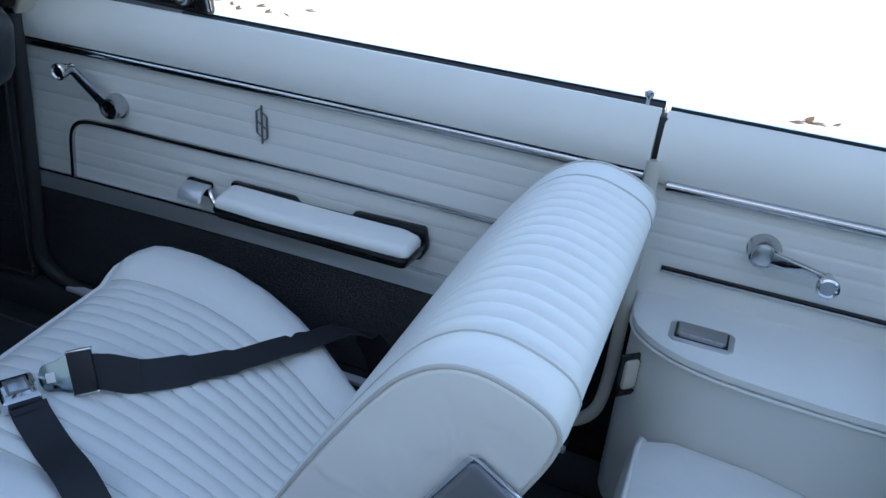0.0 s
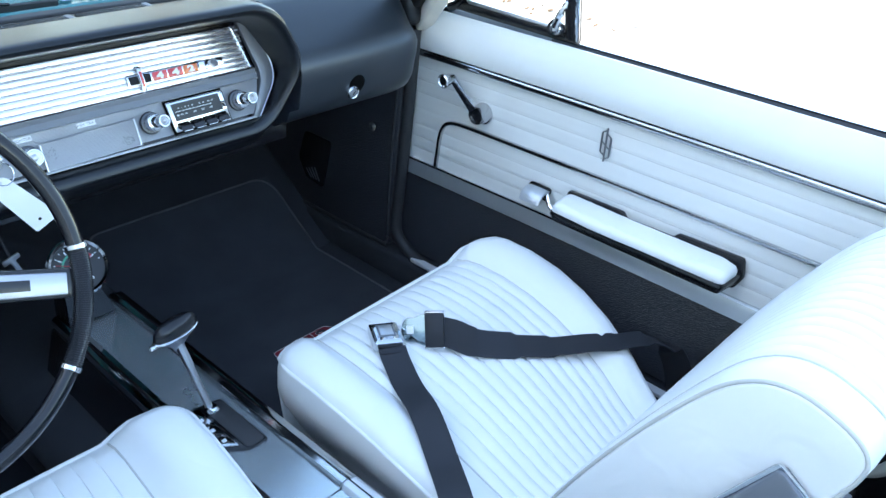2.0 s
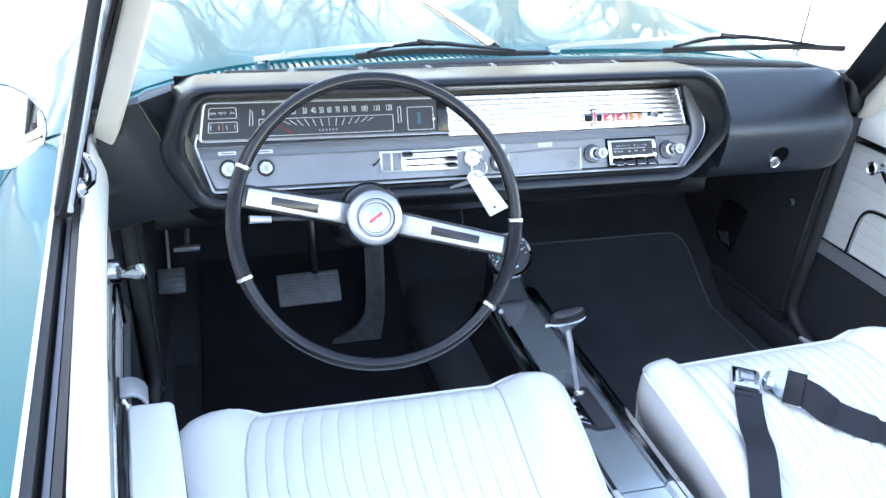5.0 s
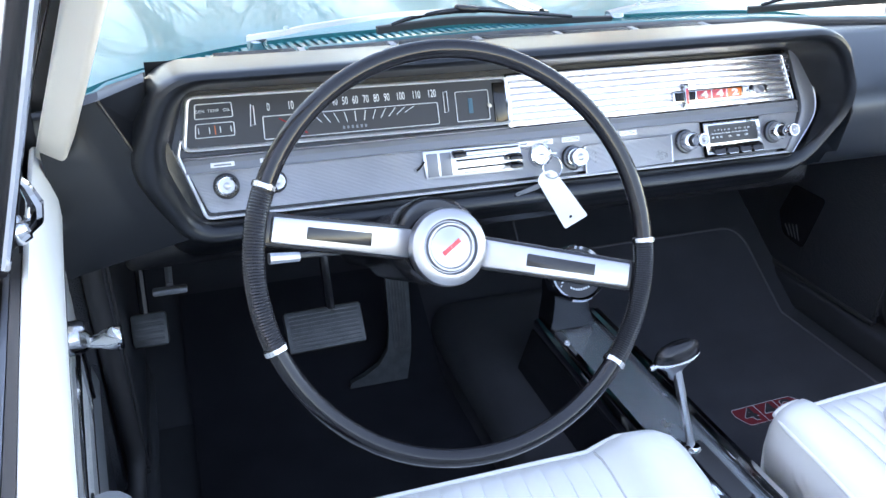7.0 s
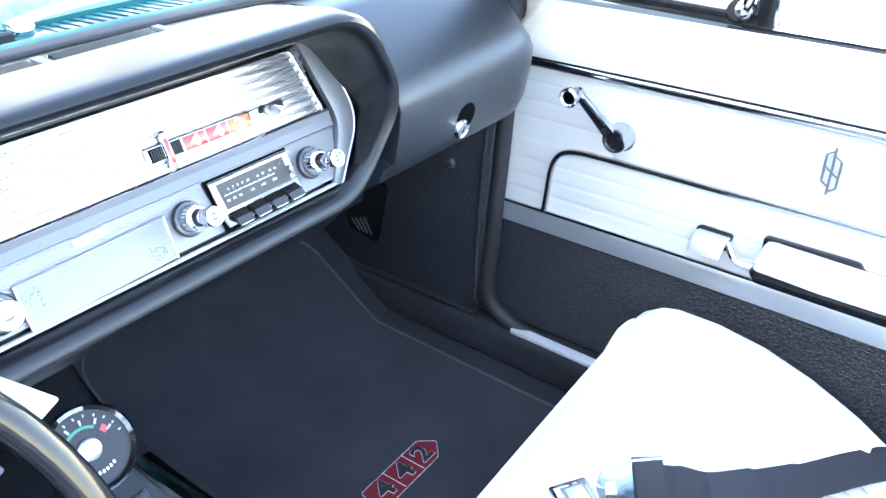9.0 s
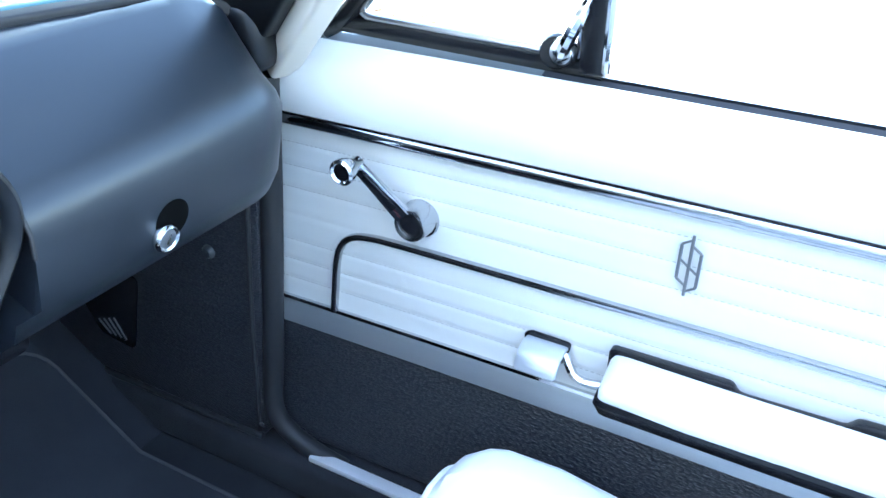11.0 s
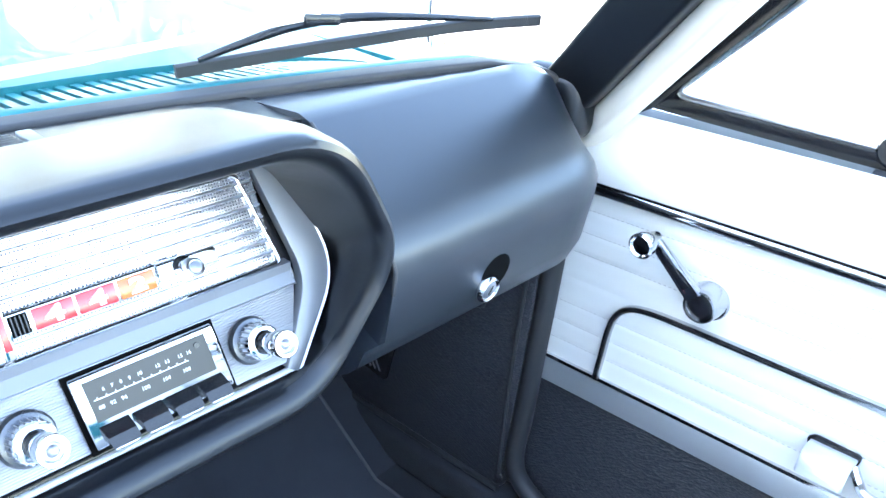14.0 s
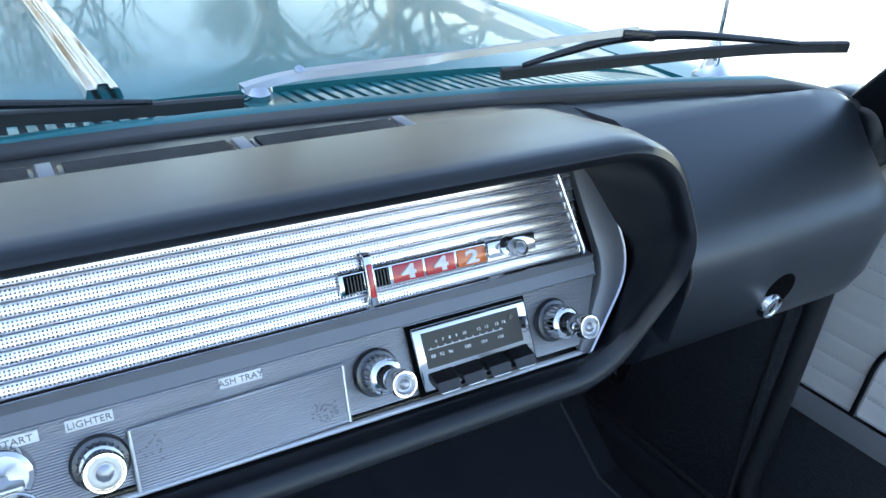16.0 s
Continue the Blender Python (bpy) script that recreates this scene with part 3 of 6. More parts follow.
    # emblem: upright chrome frame of thin bars
    em = [rbox((0.736, -0.408, 0.7545), (0.003, 0.0030, 0.062), 0.0008)]
    for dy, z0, z1 in ((-0.009, 0.722, 0.757), (0.009, 0.728, 0.763)):
        em.append(rbox((0.736, -0.408 + dy, (z0 + z1) / 2 + 0.012), (0.003, 0.0030, z1 - z0), 0.0008))
    for a, b in (((-0.009, 0.722), (0, 0.716)), ((-0.009, 0.757), (0, 0.763)), ((0.009, 0.728), (0, 0.722)), ((0.009, 0.763), (0, 0.769)), ((-0.009, 0.735), (0.009, 0.748))):
        em.append(sweep([(0.736, -0.408 + a[0], a[1] + 0.012), (0.736, -0.408 + b[0], b[1] + 0.012)], 0.0012))
    part("emblem", join(*em), M_EMB, d, "slim chrome emblem")
    if left:
        PLACE.pop()
    # window slot
    part("inner_felt", strip([(0.759, 0.86), (0.759, 0.891), (0.767, 0.887), (0.767, 0.86)], Y0 - 0.31, Y1, 1), M_RUBBER, d)
    part("slot_bed", strip([(0.767, 0.70), (0.767, 0.862), (0.781, 0.862), (0.781, 0.70)], Y0, Y1, 1), M_RUBBER, d)
    part("slot_channel", strip([(0.771, 0.85), (0.771, 0.874), (0.776, 0.874), (0.776, 0.85)], Y0 - 0.31, Y1, 1), M_GREY, d)
    part("outer_felt", strip([(0.780, 0.85), (0.780, 0.887), (0.787, 0.890), (0.787, 0.85)], Y0 - 0.30, Y1, 1), M_RUBBER, d)
    part("belt_chrome", strip([(0.787, 0.880), (0.787, 0.893), (0.792, 0.893), (0.794, 0.880)], Y0, Y1, 1), M_CHROME, d)
    # vent window
    v0, v1, v2 = Vector((0.775, -0.019, 0.908)), Vector((0.775, -0.289, 0.904)), Vector((0.683, -0.314, 1.192))
    sq = rounded([(-0.009, -0.009), (0.009, -0.009), (0.009, 0.009), (-0.009, 0.009)], 0.004, 2)
    part("vent_rail", sweep([v0 + Vector((0, 0.02, -0.01)), v0, v1, v1 + Vector((0, -0.01, 0))], sq), M_PLASTIC, d)
    part("vent_front_frame", sweep([v0, v2], sq), M_PLASTIC, d)
    part("vent_post", sweep([v1 + Vector((0, 0, -0.004)), v1, v2 + Vector((0, 0.003, 0.02))], rounded([(-0.010, -0.012), (0.010, -0.012), (0.010, 0.012), (-0.010, 0.012)], 0.004, 2)), M_PLASTIC, d)
    part("vent_post_chrome", sweep([v1 + Vector((-0.008, -0.013, 0.0)), v2 + Vector((-0.008, -0.013, 0.02))], 0.004), M_CHROME, d)
    part("vent_chrome_edge", sweep([v0 + Vector((-0.004, -0.034, 0.010)), v1 + Vector((-0.004, 0.014, 0.010)), v2 + Vector((-0.004, 0.008, -0.03)), v0 + Vector((-0.004, -0.030, 0.022)), v0 + Vector((-0.004, -0.026, 0.014)), v0 + Vector((-0.004, -0.034, 0.010))], 0.004), M_SATIN, d)
    pane = bmesh.new()
    pane.faces.new([pane.verts.new(p) for p in (v0, v1, v2)])
    part("vent_pane", pane, M_GLASS, d).visible_shadow = False
    la = Vector((0.760, -0.266, 0.919))
    part("vent_latch", join(lathe([(0, 0), (0.0125, 0), (0.0135, 0.006), (0.010, 0.013), (0, 0.015)], la, (-1, 0, 0.2)), sweep([la + Vector((-0.010, 0, 0)), la + Vector((-0.020, -0.006, 0.010)), la + Vector((-0.023, -0.014, 0.028)), la + Vector((-0.019, -0.021, 0.046)), la + Vector((-0.016, -0.023, 0.052))], [0.006, 0.0062, 0.0062, 0.0048, 0.003])), M_CHROME, d, "chrome vent latch")
    part("latch_base", lathe([(0, 0), (0.016, 0), (0.016, 0.004), (0.013, 0.009), (0, 0.009)], la + Vector((0.007, 0.010, -0.003)), (-1, 0, 0.2)), M_PLASTIC, d, "black latch base")
    # lock pin
    part("lock_pin", lathe([(0, 0), (0.0075, 0), (0.0075, 0.002), (0.0028, 0.004), (0.0028, 0.018), (0.006, 0.022), (0.0062, 0.027), (0, 0.030)], (0.748, -0.966, 0.886), (0, 0, 1), 14), M_CHROME, d, "chrome lock pin")
    PLACE.pop()
    return d


car_door(False)
car_door(True)
crank(None, (0.738, -0.134, 0.729), (0.69, -0.079, 0.791), 0.738, "window cranks")
PLACE.append(LEFT_TRIM @ Matrix.Translation((0.008, 0, 0)))
crank(None, (0.738, -0.117, 0.722), (0.69, -0.17, 0.745), 0.738, "window cranks")
PLACE.pop()


# ---- rear quarter ----
def quarter(left):
    PLACE.append(MIRROR if left else Matrix.Identity(4))
    Y0, Y1 = -0.993, -1.62
    q = thing("quarter_panel", "white vinyl rear quarter trim with chrome strips", "side trim", (0.78, -1.3, 0.33), "rear quarter trims")
    part("upper_pad", strip([(0.745, 0.798), (0.733, 0.803), (0.726, 0.822), (0.726, 0.850), (0.733, 0.872), (0.742, 0.887), (0.750, 0.894), (0.760, 0.889), (0.760, 0.798)], Y0, Y1, 1), M_WHITE, q, "smooth white vinyl top roll")
    part("side_panel", strip(pleats(0.33, 0.80, [0.705, 0.73, 0.753, 0.777], 0.738, 0.0005, 0.0006) + [(0.775, 0.80), (0.775, 0.33)], Y0 - 0.002, Y1, 1), M_WHITE, q)
    part("belt_molding", strip(round_bead(0.7325, 0.802, 0.0078), -1.012, Y1, 1), M_MOLD, q, "chrome belt molding")
    part("accent_molding", strip([(0.738, 0.6765), (0.733, 0.678), (0.733, 0.682), (0.738, 0.6835)], -1.029, Y1, 1), M_MOLD, q, "narrow chrome accent molding")
    part("accent_line", strip([(0.7335, 0.6835), (0.7335, 0.6862), (0.738, 0.6862), (0.738, 0.6835)], -1.029, Y1, 1), M_PLASTIC, q, "black painted groove or shade line")
    part("weatherstrip", strip([(0.760, 0.86), (0.760, 0.889), (0.772, 0.882), (0.778, 0.874), (0.778, 0.86)], Y0, Y1, 1), M_RUBBER, q)
    part("belt_chrome", strip([(0.778, 0.87), (0.778, 0.890), (0.784, 0.890), (0.786, 0.87)], Y0, Y1, 1), M_CHROME, q)
    part("outer_skin", strip([(0.786, 0.70), (0.786, 0.884), (0.820, 0.874), (0.87, 0.845), (0.91, 0.80), (0.945, 0.70), (0.94, 0.34), (0.778, 0.33), (0.778, 0.60)], Y0, Y1 - 0.6, 1), M_TEAL, q)
    # armrest: rounded front end, padded top
    plan = [(0.738, -1.010), (0.70, -1.011), (0.675, -1.015), (0.655, -1.024), (0.637, -1.040), (0.622, -1.060), (0.608, -1.092), (0.598, -1.14), (0.589, -1.25), (0.583, -1.62), (0.738, -1.62)]
    part("armrest_box", loft([[(x + (0.004 if z < 0.5 else 0), y, z) for x, y in plan] for z in (0.33, 0.50, 0.60, 0.627)], True, True), M_WHITE, q, "white vinyl armrest box")
    cap = []
    for inset, z in ((0.0, 0.625), (-0.004, 0.631), (-0.003, 0.639), (0.006, 0.645)):
        cap.append([(x + inset * (1 if x < 0.73 else 0), y - inset, z) for x, y in plan])
    part("armrest_top", loft(cap), M_WHITE, q, "padded armrest top")
    part("armrest_seam", sweep([(x - 0.003, y + 0.003, 0.625) for x, y in spline([(a, b, 0) for a, b in plan[1:10]], 4) and [(p.x, p.y) for p in spline([(a, b, 0) for a, b in plan[1:10]], 4)]], 0.0025), M_WHITE, q)
    ax, ay, az = 0.652, -1.100, 0.645
    part("ashtray_rim", slab([(ax + x, ay + y, az - 0.001) for x, y in rounded([(-0.016, -0.040), (0.016, -0.040), (0.023, -0.033), (0.023, 0.033), (0.016, 0.040), (-0.016, 0.040), (-0.023, 0.033), (-0.023, -0.033)], 0.002, 2)], (0, 0, 0.004), 0.001), M_SATIN, q, "bright octagonal ashtray rim")
    part("ashtray_well", rbox((ax, ay, az + 0.0026), (0.036, 0.066, 0.002), 0.0006), M_PLASTIC, q, "dark groove round the lid")
    part("ashtray", join(rbox((ax + 0.002, ay, az + 0.0045), (0.029, 0.060, 0.005), 0.002, 3), rbox((ax - 0.0135, ay, az + 0.004), (0.006, 0.054, 0.004), 0.0015)), M_HUB, q, "satin lidded ashtray")
    part("ashtray_lip", join(*[rbox((ax - 0.011, ay - 0.016 + 0.016 * k, az + 0.0068), (0.004, 0.004, 0.0022), 0.001) for k in range(3)]), M_HUB, q)
    tm = Matrix.Translation((0.642, -1.028, 0.568)) @ pose(0, 0, 0, 0, 0, 42)
    def lampbox(c, s, r):
        b = rbox(c, s, r)
        b.transform(tm)
        return b
    part("courtesy_lamp_bezel", lampbox((0, 0, 0), (0.006, 0.044, 0.068), 0.003), M_PLASTIC, q, "black lamp bezel")
    part("courtesy_lamp_lens", lampbox((-0.004, 0.006, 0.004), (0.01, 0.022, 0.046), 0.005), M_PIPE, q, "cream lamp lens")
    for k in range(8):
        part("louvre", lampbox((-0.004, -0.012, -0.026 + 0.007 * k), (0.005, 0.014, 0.003), 0.001), M_PLASTIC, q)
    PLACE.pop()
    return q


quarter(False)
quarter(True)
crank(None, (0.736, -1.146, 0.745), (0.69, -1.222, 0.742), 0.736, "window cranks", True)
lace = thing("windlace", "cream windlace piping round the door opening", "trim", (0.71, -0.99, 0.4))
part("bead", sweep(spline([(0.7235, -0.991, 0.835), (0.721, -0.992, 0.815), (0.712, -0.994, 0.72), (0.705, -0.996, 0.60), (0.700, -0.995, 0.50), (0.698, -0.985, 0.445), (0.698, -0.955, 0.415), (0.70, -0.90, 0.405)], 5), 0.0095), M_LACE, lace)
part("gap_filler", rbox((0.750, -0.989, 0.842), (0.022, 0.012, 0.090), 0.002), M_RUBBER, lace, "black gap filler")
part("jamb_filler", rbox((0.768, -0.989, 0.58), (0.040, 0.030, 0.58), 0.004), M_RUBBER, lace, "black jamb filler")
part("backing", rbox((0.735, -0.97, 0.46), (0.05, 0.10, 0.25), 0.01), M_PLASTIC, lace, "black door jamb")


# ---- seats ----
def rib(x, half, n):
    """Height of a pleat: rounded ridges with tight valleys across the insert."""
    if abs(x) > half:
        return 0.0
    t = (x + half) / (2 * half) * n
    return abs(math.sin(math.pi * t)) ** 0.42


def seat_xs(w, half, n):
    xs = {-w, w}
    for k in range(n + 1):
        c = -half + 2 * half * k / n
        for o in (-0.003, 0, 0.003):
            xs.add(round(c + o, 5))
        if k < n:
            for q in (0.3, 0.5, 0.7):
                xs.add(round(c + 2 * half / n * q, 5))
    for k in range(8):
        e = half + (w - half) * (1 - (1 - (k + 1) / 8.5) ** 2)
        xs |= {round(e, 5), round(-e, 5)}
    return sorted(xs)


CUSHION = {}


def between(table, y):
    """Values of a table of rows (y, value, ...) at y, eased between rows."""
    if y >= table[0][0]:
        return table[0][1:]
    for r, s in zip(table, table[1:]):
        if s[0] <= y:
            t = (r[0] - y) / (r[0] - s[0])
            return [p + (q - p) * t for p, q in zip(r[1:], s[1:])]
    return table[-1][1:]


def cushion_z(key, x, y):
    """Height of a seat cushion's top at a place."""
    best = (9, 0)
    for ring in CUSHION[key]:
        for a, b in zip(ring, ring[1:]):
            if a[2] > 0.46 and b[1] <= y <= a[1] and a[1] > b[1]:
                t = (a[1] - y) / (a[1] - b[1])
                d = abs(a[0] + (b[0] - a[0]) * t - x)
                if d < best[0]:
                    best = (d, a[2] + (b[2] - a[2]) * t)
    return best[1]


# half outline of a cushion: y behind the front edge, inner and outer edge from the inner side
PLAN = [(0.0, 0.012, 0.490), (-0.012, 0.004, 0.506), (-0.04, -0.001, 0.524), (-0.085, 0.0, 0.533), (-0.15, 0.004, 0.537), (-0.215, 0.008, 0.528), (-0.275, 0.011, 0.510), (-0.325, 0.013, 0.490), (-0.37, 0.016, 0.464), (-0.44, 0.02, 0.42), (-0.52, 0.03, 0.38)]


def bucket_seat(key, inner, turn, wide, name_label, yf=-0.243, cx=0.42, skew=0.0):
    """inner: x of the inboard edge; turn: 1 reaches out to the right, -1 to the left."""
    HALF, N, WB = 0.168, 15, 0.222
    s = thing("bucket_seat", name_label, "car seat", (cx, -0.5, 0.3), "bucket seats")
    F = 0.665
    us = seat_xs(1.0, F, N)

    def cushion_ring(u):
        a = abs(u)
        e = max(0, (a - 0.90) / 0.10)
        ins = 0.020 * (1 - math.sqrt(max(0, 1 - e * e)))
        up = min(1, max(0, (a - F + 0.02) / 0.17))
        lift = 0.030 * up * up * (3 - 2 * up)
        r = 0.0058 * rib(u, F, N)
        prof = [(-0.06, 0.335, 0), (-0.016, 0.36, 0), (-0.004, 0.42, 0), (0.0, 0.470, 0.1), (-0.001, 0.498, 0.35), (-0.006, 0.514, 0.6), (-0.017, 0.5225, 0.85), (-0.034, 0.525, 1), (-0.06, 0.5245, 1), (-0.11, 0.520, 1), (-0.17, 0.511, 1), (-0.23, 0.501, 0.95), (-0.29, 0.490, 0.85), (-0.35, 0.479, 0.7), (-0.41, 0.469, 0.5), (-0.47, 0.462, 0.3), (-0.51, 0.455, 0), (-0.52, 0.44, 0), (-0.52, 0.34, 0)]
        out = []
        for dy, z, k in prof:
            i, o = between(PLAN, dy)
            c, h = (i + o) / 2, (o - i) / 2 * wide
            low = 0 if z > 0.5 or dy < -0.02 else (0.5 - z) * 0.10
            out.append(Vector((inner + turn * (c + 0.257 * (wide - 1) + (u * turn) * (h - low)), yf + dy - 0.012 * a ** 6 * (dy > -0.06) + skew * (c + u * turn * h - 0.235) * turn * max(0, 1 + dy / 0.32), z + lift * k + r * min(1, max(0, (-0.016 - dy) / 0.05)) * (dy > -0.50) - ins * (dy < -0.004))))
        return out

    rings = [cushion_ring(u) for u in us]
    CUSHION[key] = rings
    skirts = []
    for end, q in ((rings[0], 1), (rings[-1], -1)):
        skirts.append([[Vector((p.x + q * dx, p.y, 0.345 + (p.z - 0.345) * k)) for p in end] for k, dx in ((0.80, -0.002), (0.55, 0.010), (0.25, 0.034), (0.02, 0.055))])
    part("cushion", loft(skirts[0][::-1] + rings + skirts[1]), M_SEATW, s, "pleated white vinyl cushion")
    part("cushion_piping", sweep([Vector(p) + Vector((0, 0, 0.0012)) for p in [rings[0][k] for k in range(14, 6, -1)]] + [Vector(r[5]) + Vector((0, 0.0012, 0.0008)) for r in rings[3:-3]] + [Vector(p) + Vector((0, 0, 0.0012)) for p in [rings[-1][k] for k in range(7, 15)]], 0.0034), M_SEATW, s)
    for sx in (-1, 1):
        k = min(range(len(us)), key=lambda i: abs(us[i] - sx * (F + 0.012)))
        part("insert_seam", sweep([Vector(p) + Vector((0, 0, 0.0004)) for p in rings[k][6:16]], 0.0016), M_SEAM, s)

    # backrest: leaning, with the same pleats, rounded top
    def back_ring(x):
        a = abs(x)
        e = max(0, (a - (WB - 0.030)) / 0.030)
        ins = 0.009 * (1 - math.sqrt(max(0, 1 - e * e)))
        lift = 0.004 * min(1, max(0, (a - HALF + 0.01) / 0.04))
        r = 0.0036 * rib(x, HALF, N)
        line = spline([(-0.690, 0.470, 1), (-0.722, 0.550, 1), (-0.765, 0.640, 1), (-0.812, 0.725, 1), (-0.853, 0.790, 1), (-0.882, 0.827, 1), (-0.912, 0.848, 1), (-0.942, 0.8535, 0.95), (-0.968, 0.8485, 0.9), (-0.994, 0.838, 0.8), (-1.009, 0.825, 0.4), (-1.012, 0.803, 0.1), (-0.992, 0.750, 0), (-0.915, 0.590, 0), (-0.850, 0.470, 0), (-0.80, 0.42, 0)], 3)
        out = []
        for i, p in enumerate(line):
            t = line[min(i + 1, len(line) - 1)] - line[max(i - 1, 0)]
            n = Vector((0, -t.z, 0))
            n = Vector((t.y, -t.x)).normalized()
            n = n if n.dot(Vector((p.x + 0.95, p.y - 0.70))) > 0 else -n
            q = Vector((p.x, p.y)) + n * ((lift + r) * p.z - ins)
            out.append(Vector((cx + x, q.x, q.y)))
        return out

    bxs = seat_xs(WB, HALF, N)
    br = [back_ring(x) for x in bxs]
    part("backrest", loft(br), M_SEATW, s, "pleated white vinyl backrest")
    for sx in (-1, 1):
        k = min(range(len(bxs)), key=lambda j: abs(bxs[j] - sx * (WB - 0.005)))
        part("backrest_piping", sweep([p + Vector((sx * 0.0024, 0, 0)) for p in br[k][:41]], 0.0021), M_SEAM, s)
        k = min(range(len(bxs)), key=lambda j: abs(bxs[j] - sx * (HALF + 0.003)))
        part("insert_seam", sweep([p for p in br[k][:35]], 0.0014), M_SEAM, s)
        hx = cx + sx * (WB + 0.001)
        pl = [(-0.951, 0.782), (-0.992, 0.752), (-0.90, 0.555), (-0.80, 0.42), (-0.72, 0.40), (-0.73, 0.46), (-0.85, 0.60)]
        part("hinge_bracket", slab([(hx, y, z) for y, z in rounded(pl, 0.006, 2)], (sx * 0.014, 0, 0), 0.004), M_GREY, s, "grey painted steel hinge cover")
        part("bracket_edge", slab([(hx + sx * 0.006, y, z) for y, z in rounded([(y - 0.0 + 0.004 * (1 if i in (0, 6) else -1), z + 0.003) for i, (y, z) in enumerate(pl)], 0.006, 2)], (sx * 0.004, 0, 0), 0.001), M_CHROME, s)
    part("seat_base", rbox((cx, yf - 0.28, 0.312), (0.34, 0.40, 0.07), 0.01), M_PLASTIC, s, "black seat track")
    return s


bucket_seat("passenger", 0.130, 1, 1.0, "white vinyl bucket seat with pleated insert, seat belt across the cushion", -0.237, 0.416, 0.050)
bucket_seat("driver", -0.020, -1, 1.13, "white vinyl driver bucket seat with pleated insert", -0.235, -0.342)

# ---- rear bench ----
rb = thing("rear_seat", "white vinyl rear bench with pleated insert", "car seat", (CX, -1.3, 0.3))


rings = []
for k in range(61):
    x = CX - 0.592 + 1.184 * k / 60
    e = max(0, (abs(x - CX) - 0.552) / 0.04)
    ins = 0.03 * (1 - math.sqrt(max(0, 1 - min(1, e) ** 2)))
    pts = [(-1.055, 0.33), (-1.045, 0.40), (-1.048 - ins * 0.3, 0.485), (-1.062 - ins * 0.5, 0.514 - ins), (-1.10, 0.526 - ins), (-1.20, 0.520 - ins), (-1.35, 0.49 - ins), (-1.50, 0.47 - ins), (-1.50, 0.33)]
    rings.append([(x, y, z) for y, z in pts])
part("cushion", loft(rings), M_SEATW, rb, "white vinyl bench cushion")
part("cushion_piping", sweep([Vector(r[3]) + Vector((0, 0.003, 0.003)) for r in rings] + [Vector(p) + Vector((0.002, 0, 0.003)) for p in rings[-1][4:8]], 0.0035), M_SEATW, rb)
for k in range(5):
    part("insert_seam", sweep([(CX - 0.45 + 0.0 * k, -1.13 - 0.035 * k, 0.5265 - 0.003 * k), (CX + 0.45, -1.13 - 0.035 * k, 0.5265 - 0.003 * k)], 0.002), M_PIPE, rb)
part("backrest", rbox((CX, -1.60, 0.62), (1.20, 0.18, 0.50), 0.06, 4, (-18, 0, 0)), M_SEATW, rb)

# ---- dashboard ----
dash = thing("dashboard", "black padded dashboard with silver instrument panel", "dashboard", (CX, 0.05, 0.75))
# outlines in x and z: corners top left, left, bottom left, bottom right, right, top right
O0 = [(-0.546, 0.960), (-0.570, 0.879), (-0.545, 0.784), (0.315, 0.780), (0.360, 0.857), (0.318, 0.955)]
O1 = [(-0.552, 0.970), (-0.584, 0.886), (-0.550, 0.798), (0.303, 0.795), (0.363, 0.876), (0.308, 0.968)]
O2 = [(-0.572, 0.985), (-0.615, 0.880), (-0.562, 0.776), (0.308, 0.774), (0.377, 0.880), (0.316, 0.987)]
O3 = [(-0.580, 0.984), (-0.625, 0.880), (-0.575, 0.752), (0.312, 0.750), (0.380, 0.880), (0.322, 0.986)]
O4 = [(-0.580, 0.976), (-0.625, 0.880), (-0.575, 0.735), (0.312, 0.735), (0.380, 0.880), (0.322, 0.976)]


def lip_y(z, top, bottom):
    t = min(1, max(0, (z - 0.77) / 0.21))
    return bottom + (top - bottom) * t


def dash_ring(o, top, bottom, r=0.022):
    return [(x, lip_y(z, top, bottom), z) for x, z in rounded(o, [r * 1.3, r, r, r * 1.2, r * 1.2, r * 1.6], 9)]


def blend(a, b, t):
    return [(p + (r - p) * t, q + (u - q) * t) for (p, q), (r, u) in zip(a, b)]


brow = [(O0, 0, 0), (O1, -0.052, -0.034), (blend(O1, O2, 0.12), -0.058, -0.039), (blend(O1, O2, 0.35), -0.0655, -0.044), (blend(O1, O2, 0.65), -0.0675, -0.046), (blend(O1, O2, 0.88), -0.065, -0.044), (O2, -0.060, -0.040), (blend(O2, O3, 0.4), -0.048, -0.030), (O3, -0.030, -0.016), (O4, 0.050, 0.060)]
part("pad", loft([[PLATE @ Vector((x, 0.008, z)) for x, y, z in dash_ring(o, a, b, 0.012)] if k == 0 else dash_ring(o, a, b, 0.03) for k, (o, a, b) in enumerate(brow)], True, False), M_BROW, dash, "black vinyl brow and surround")


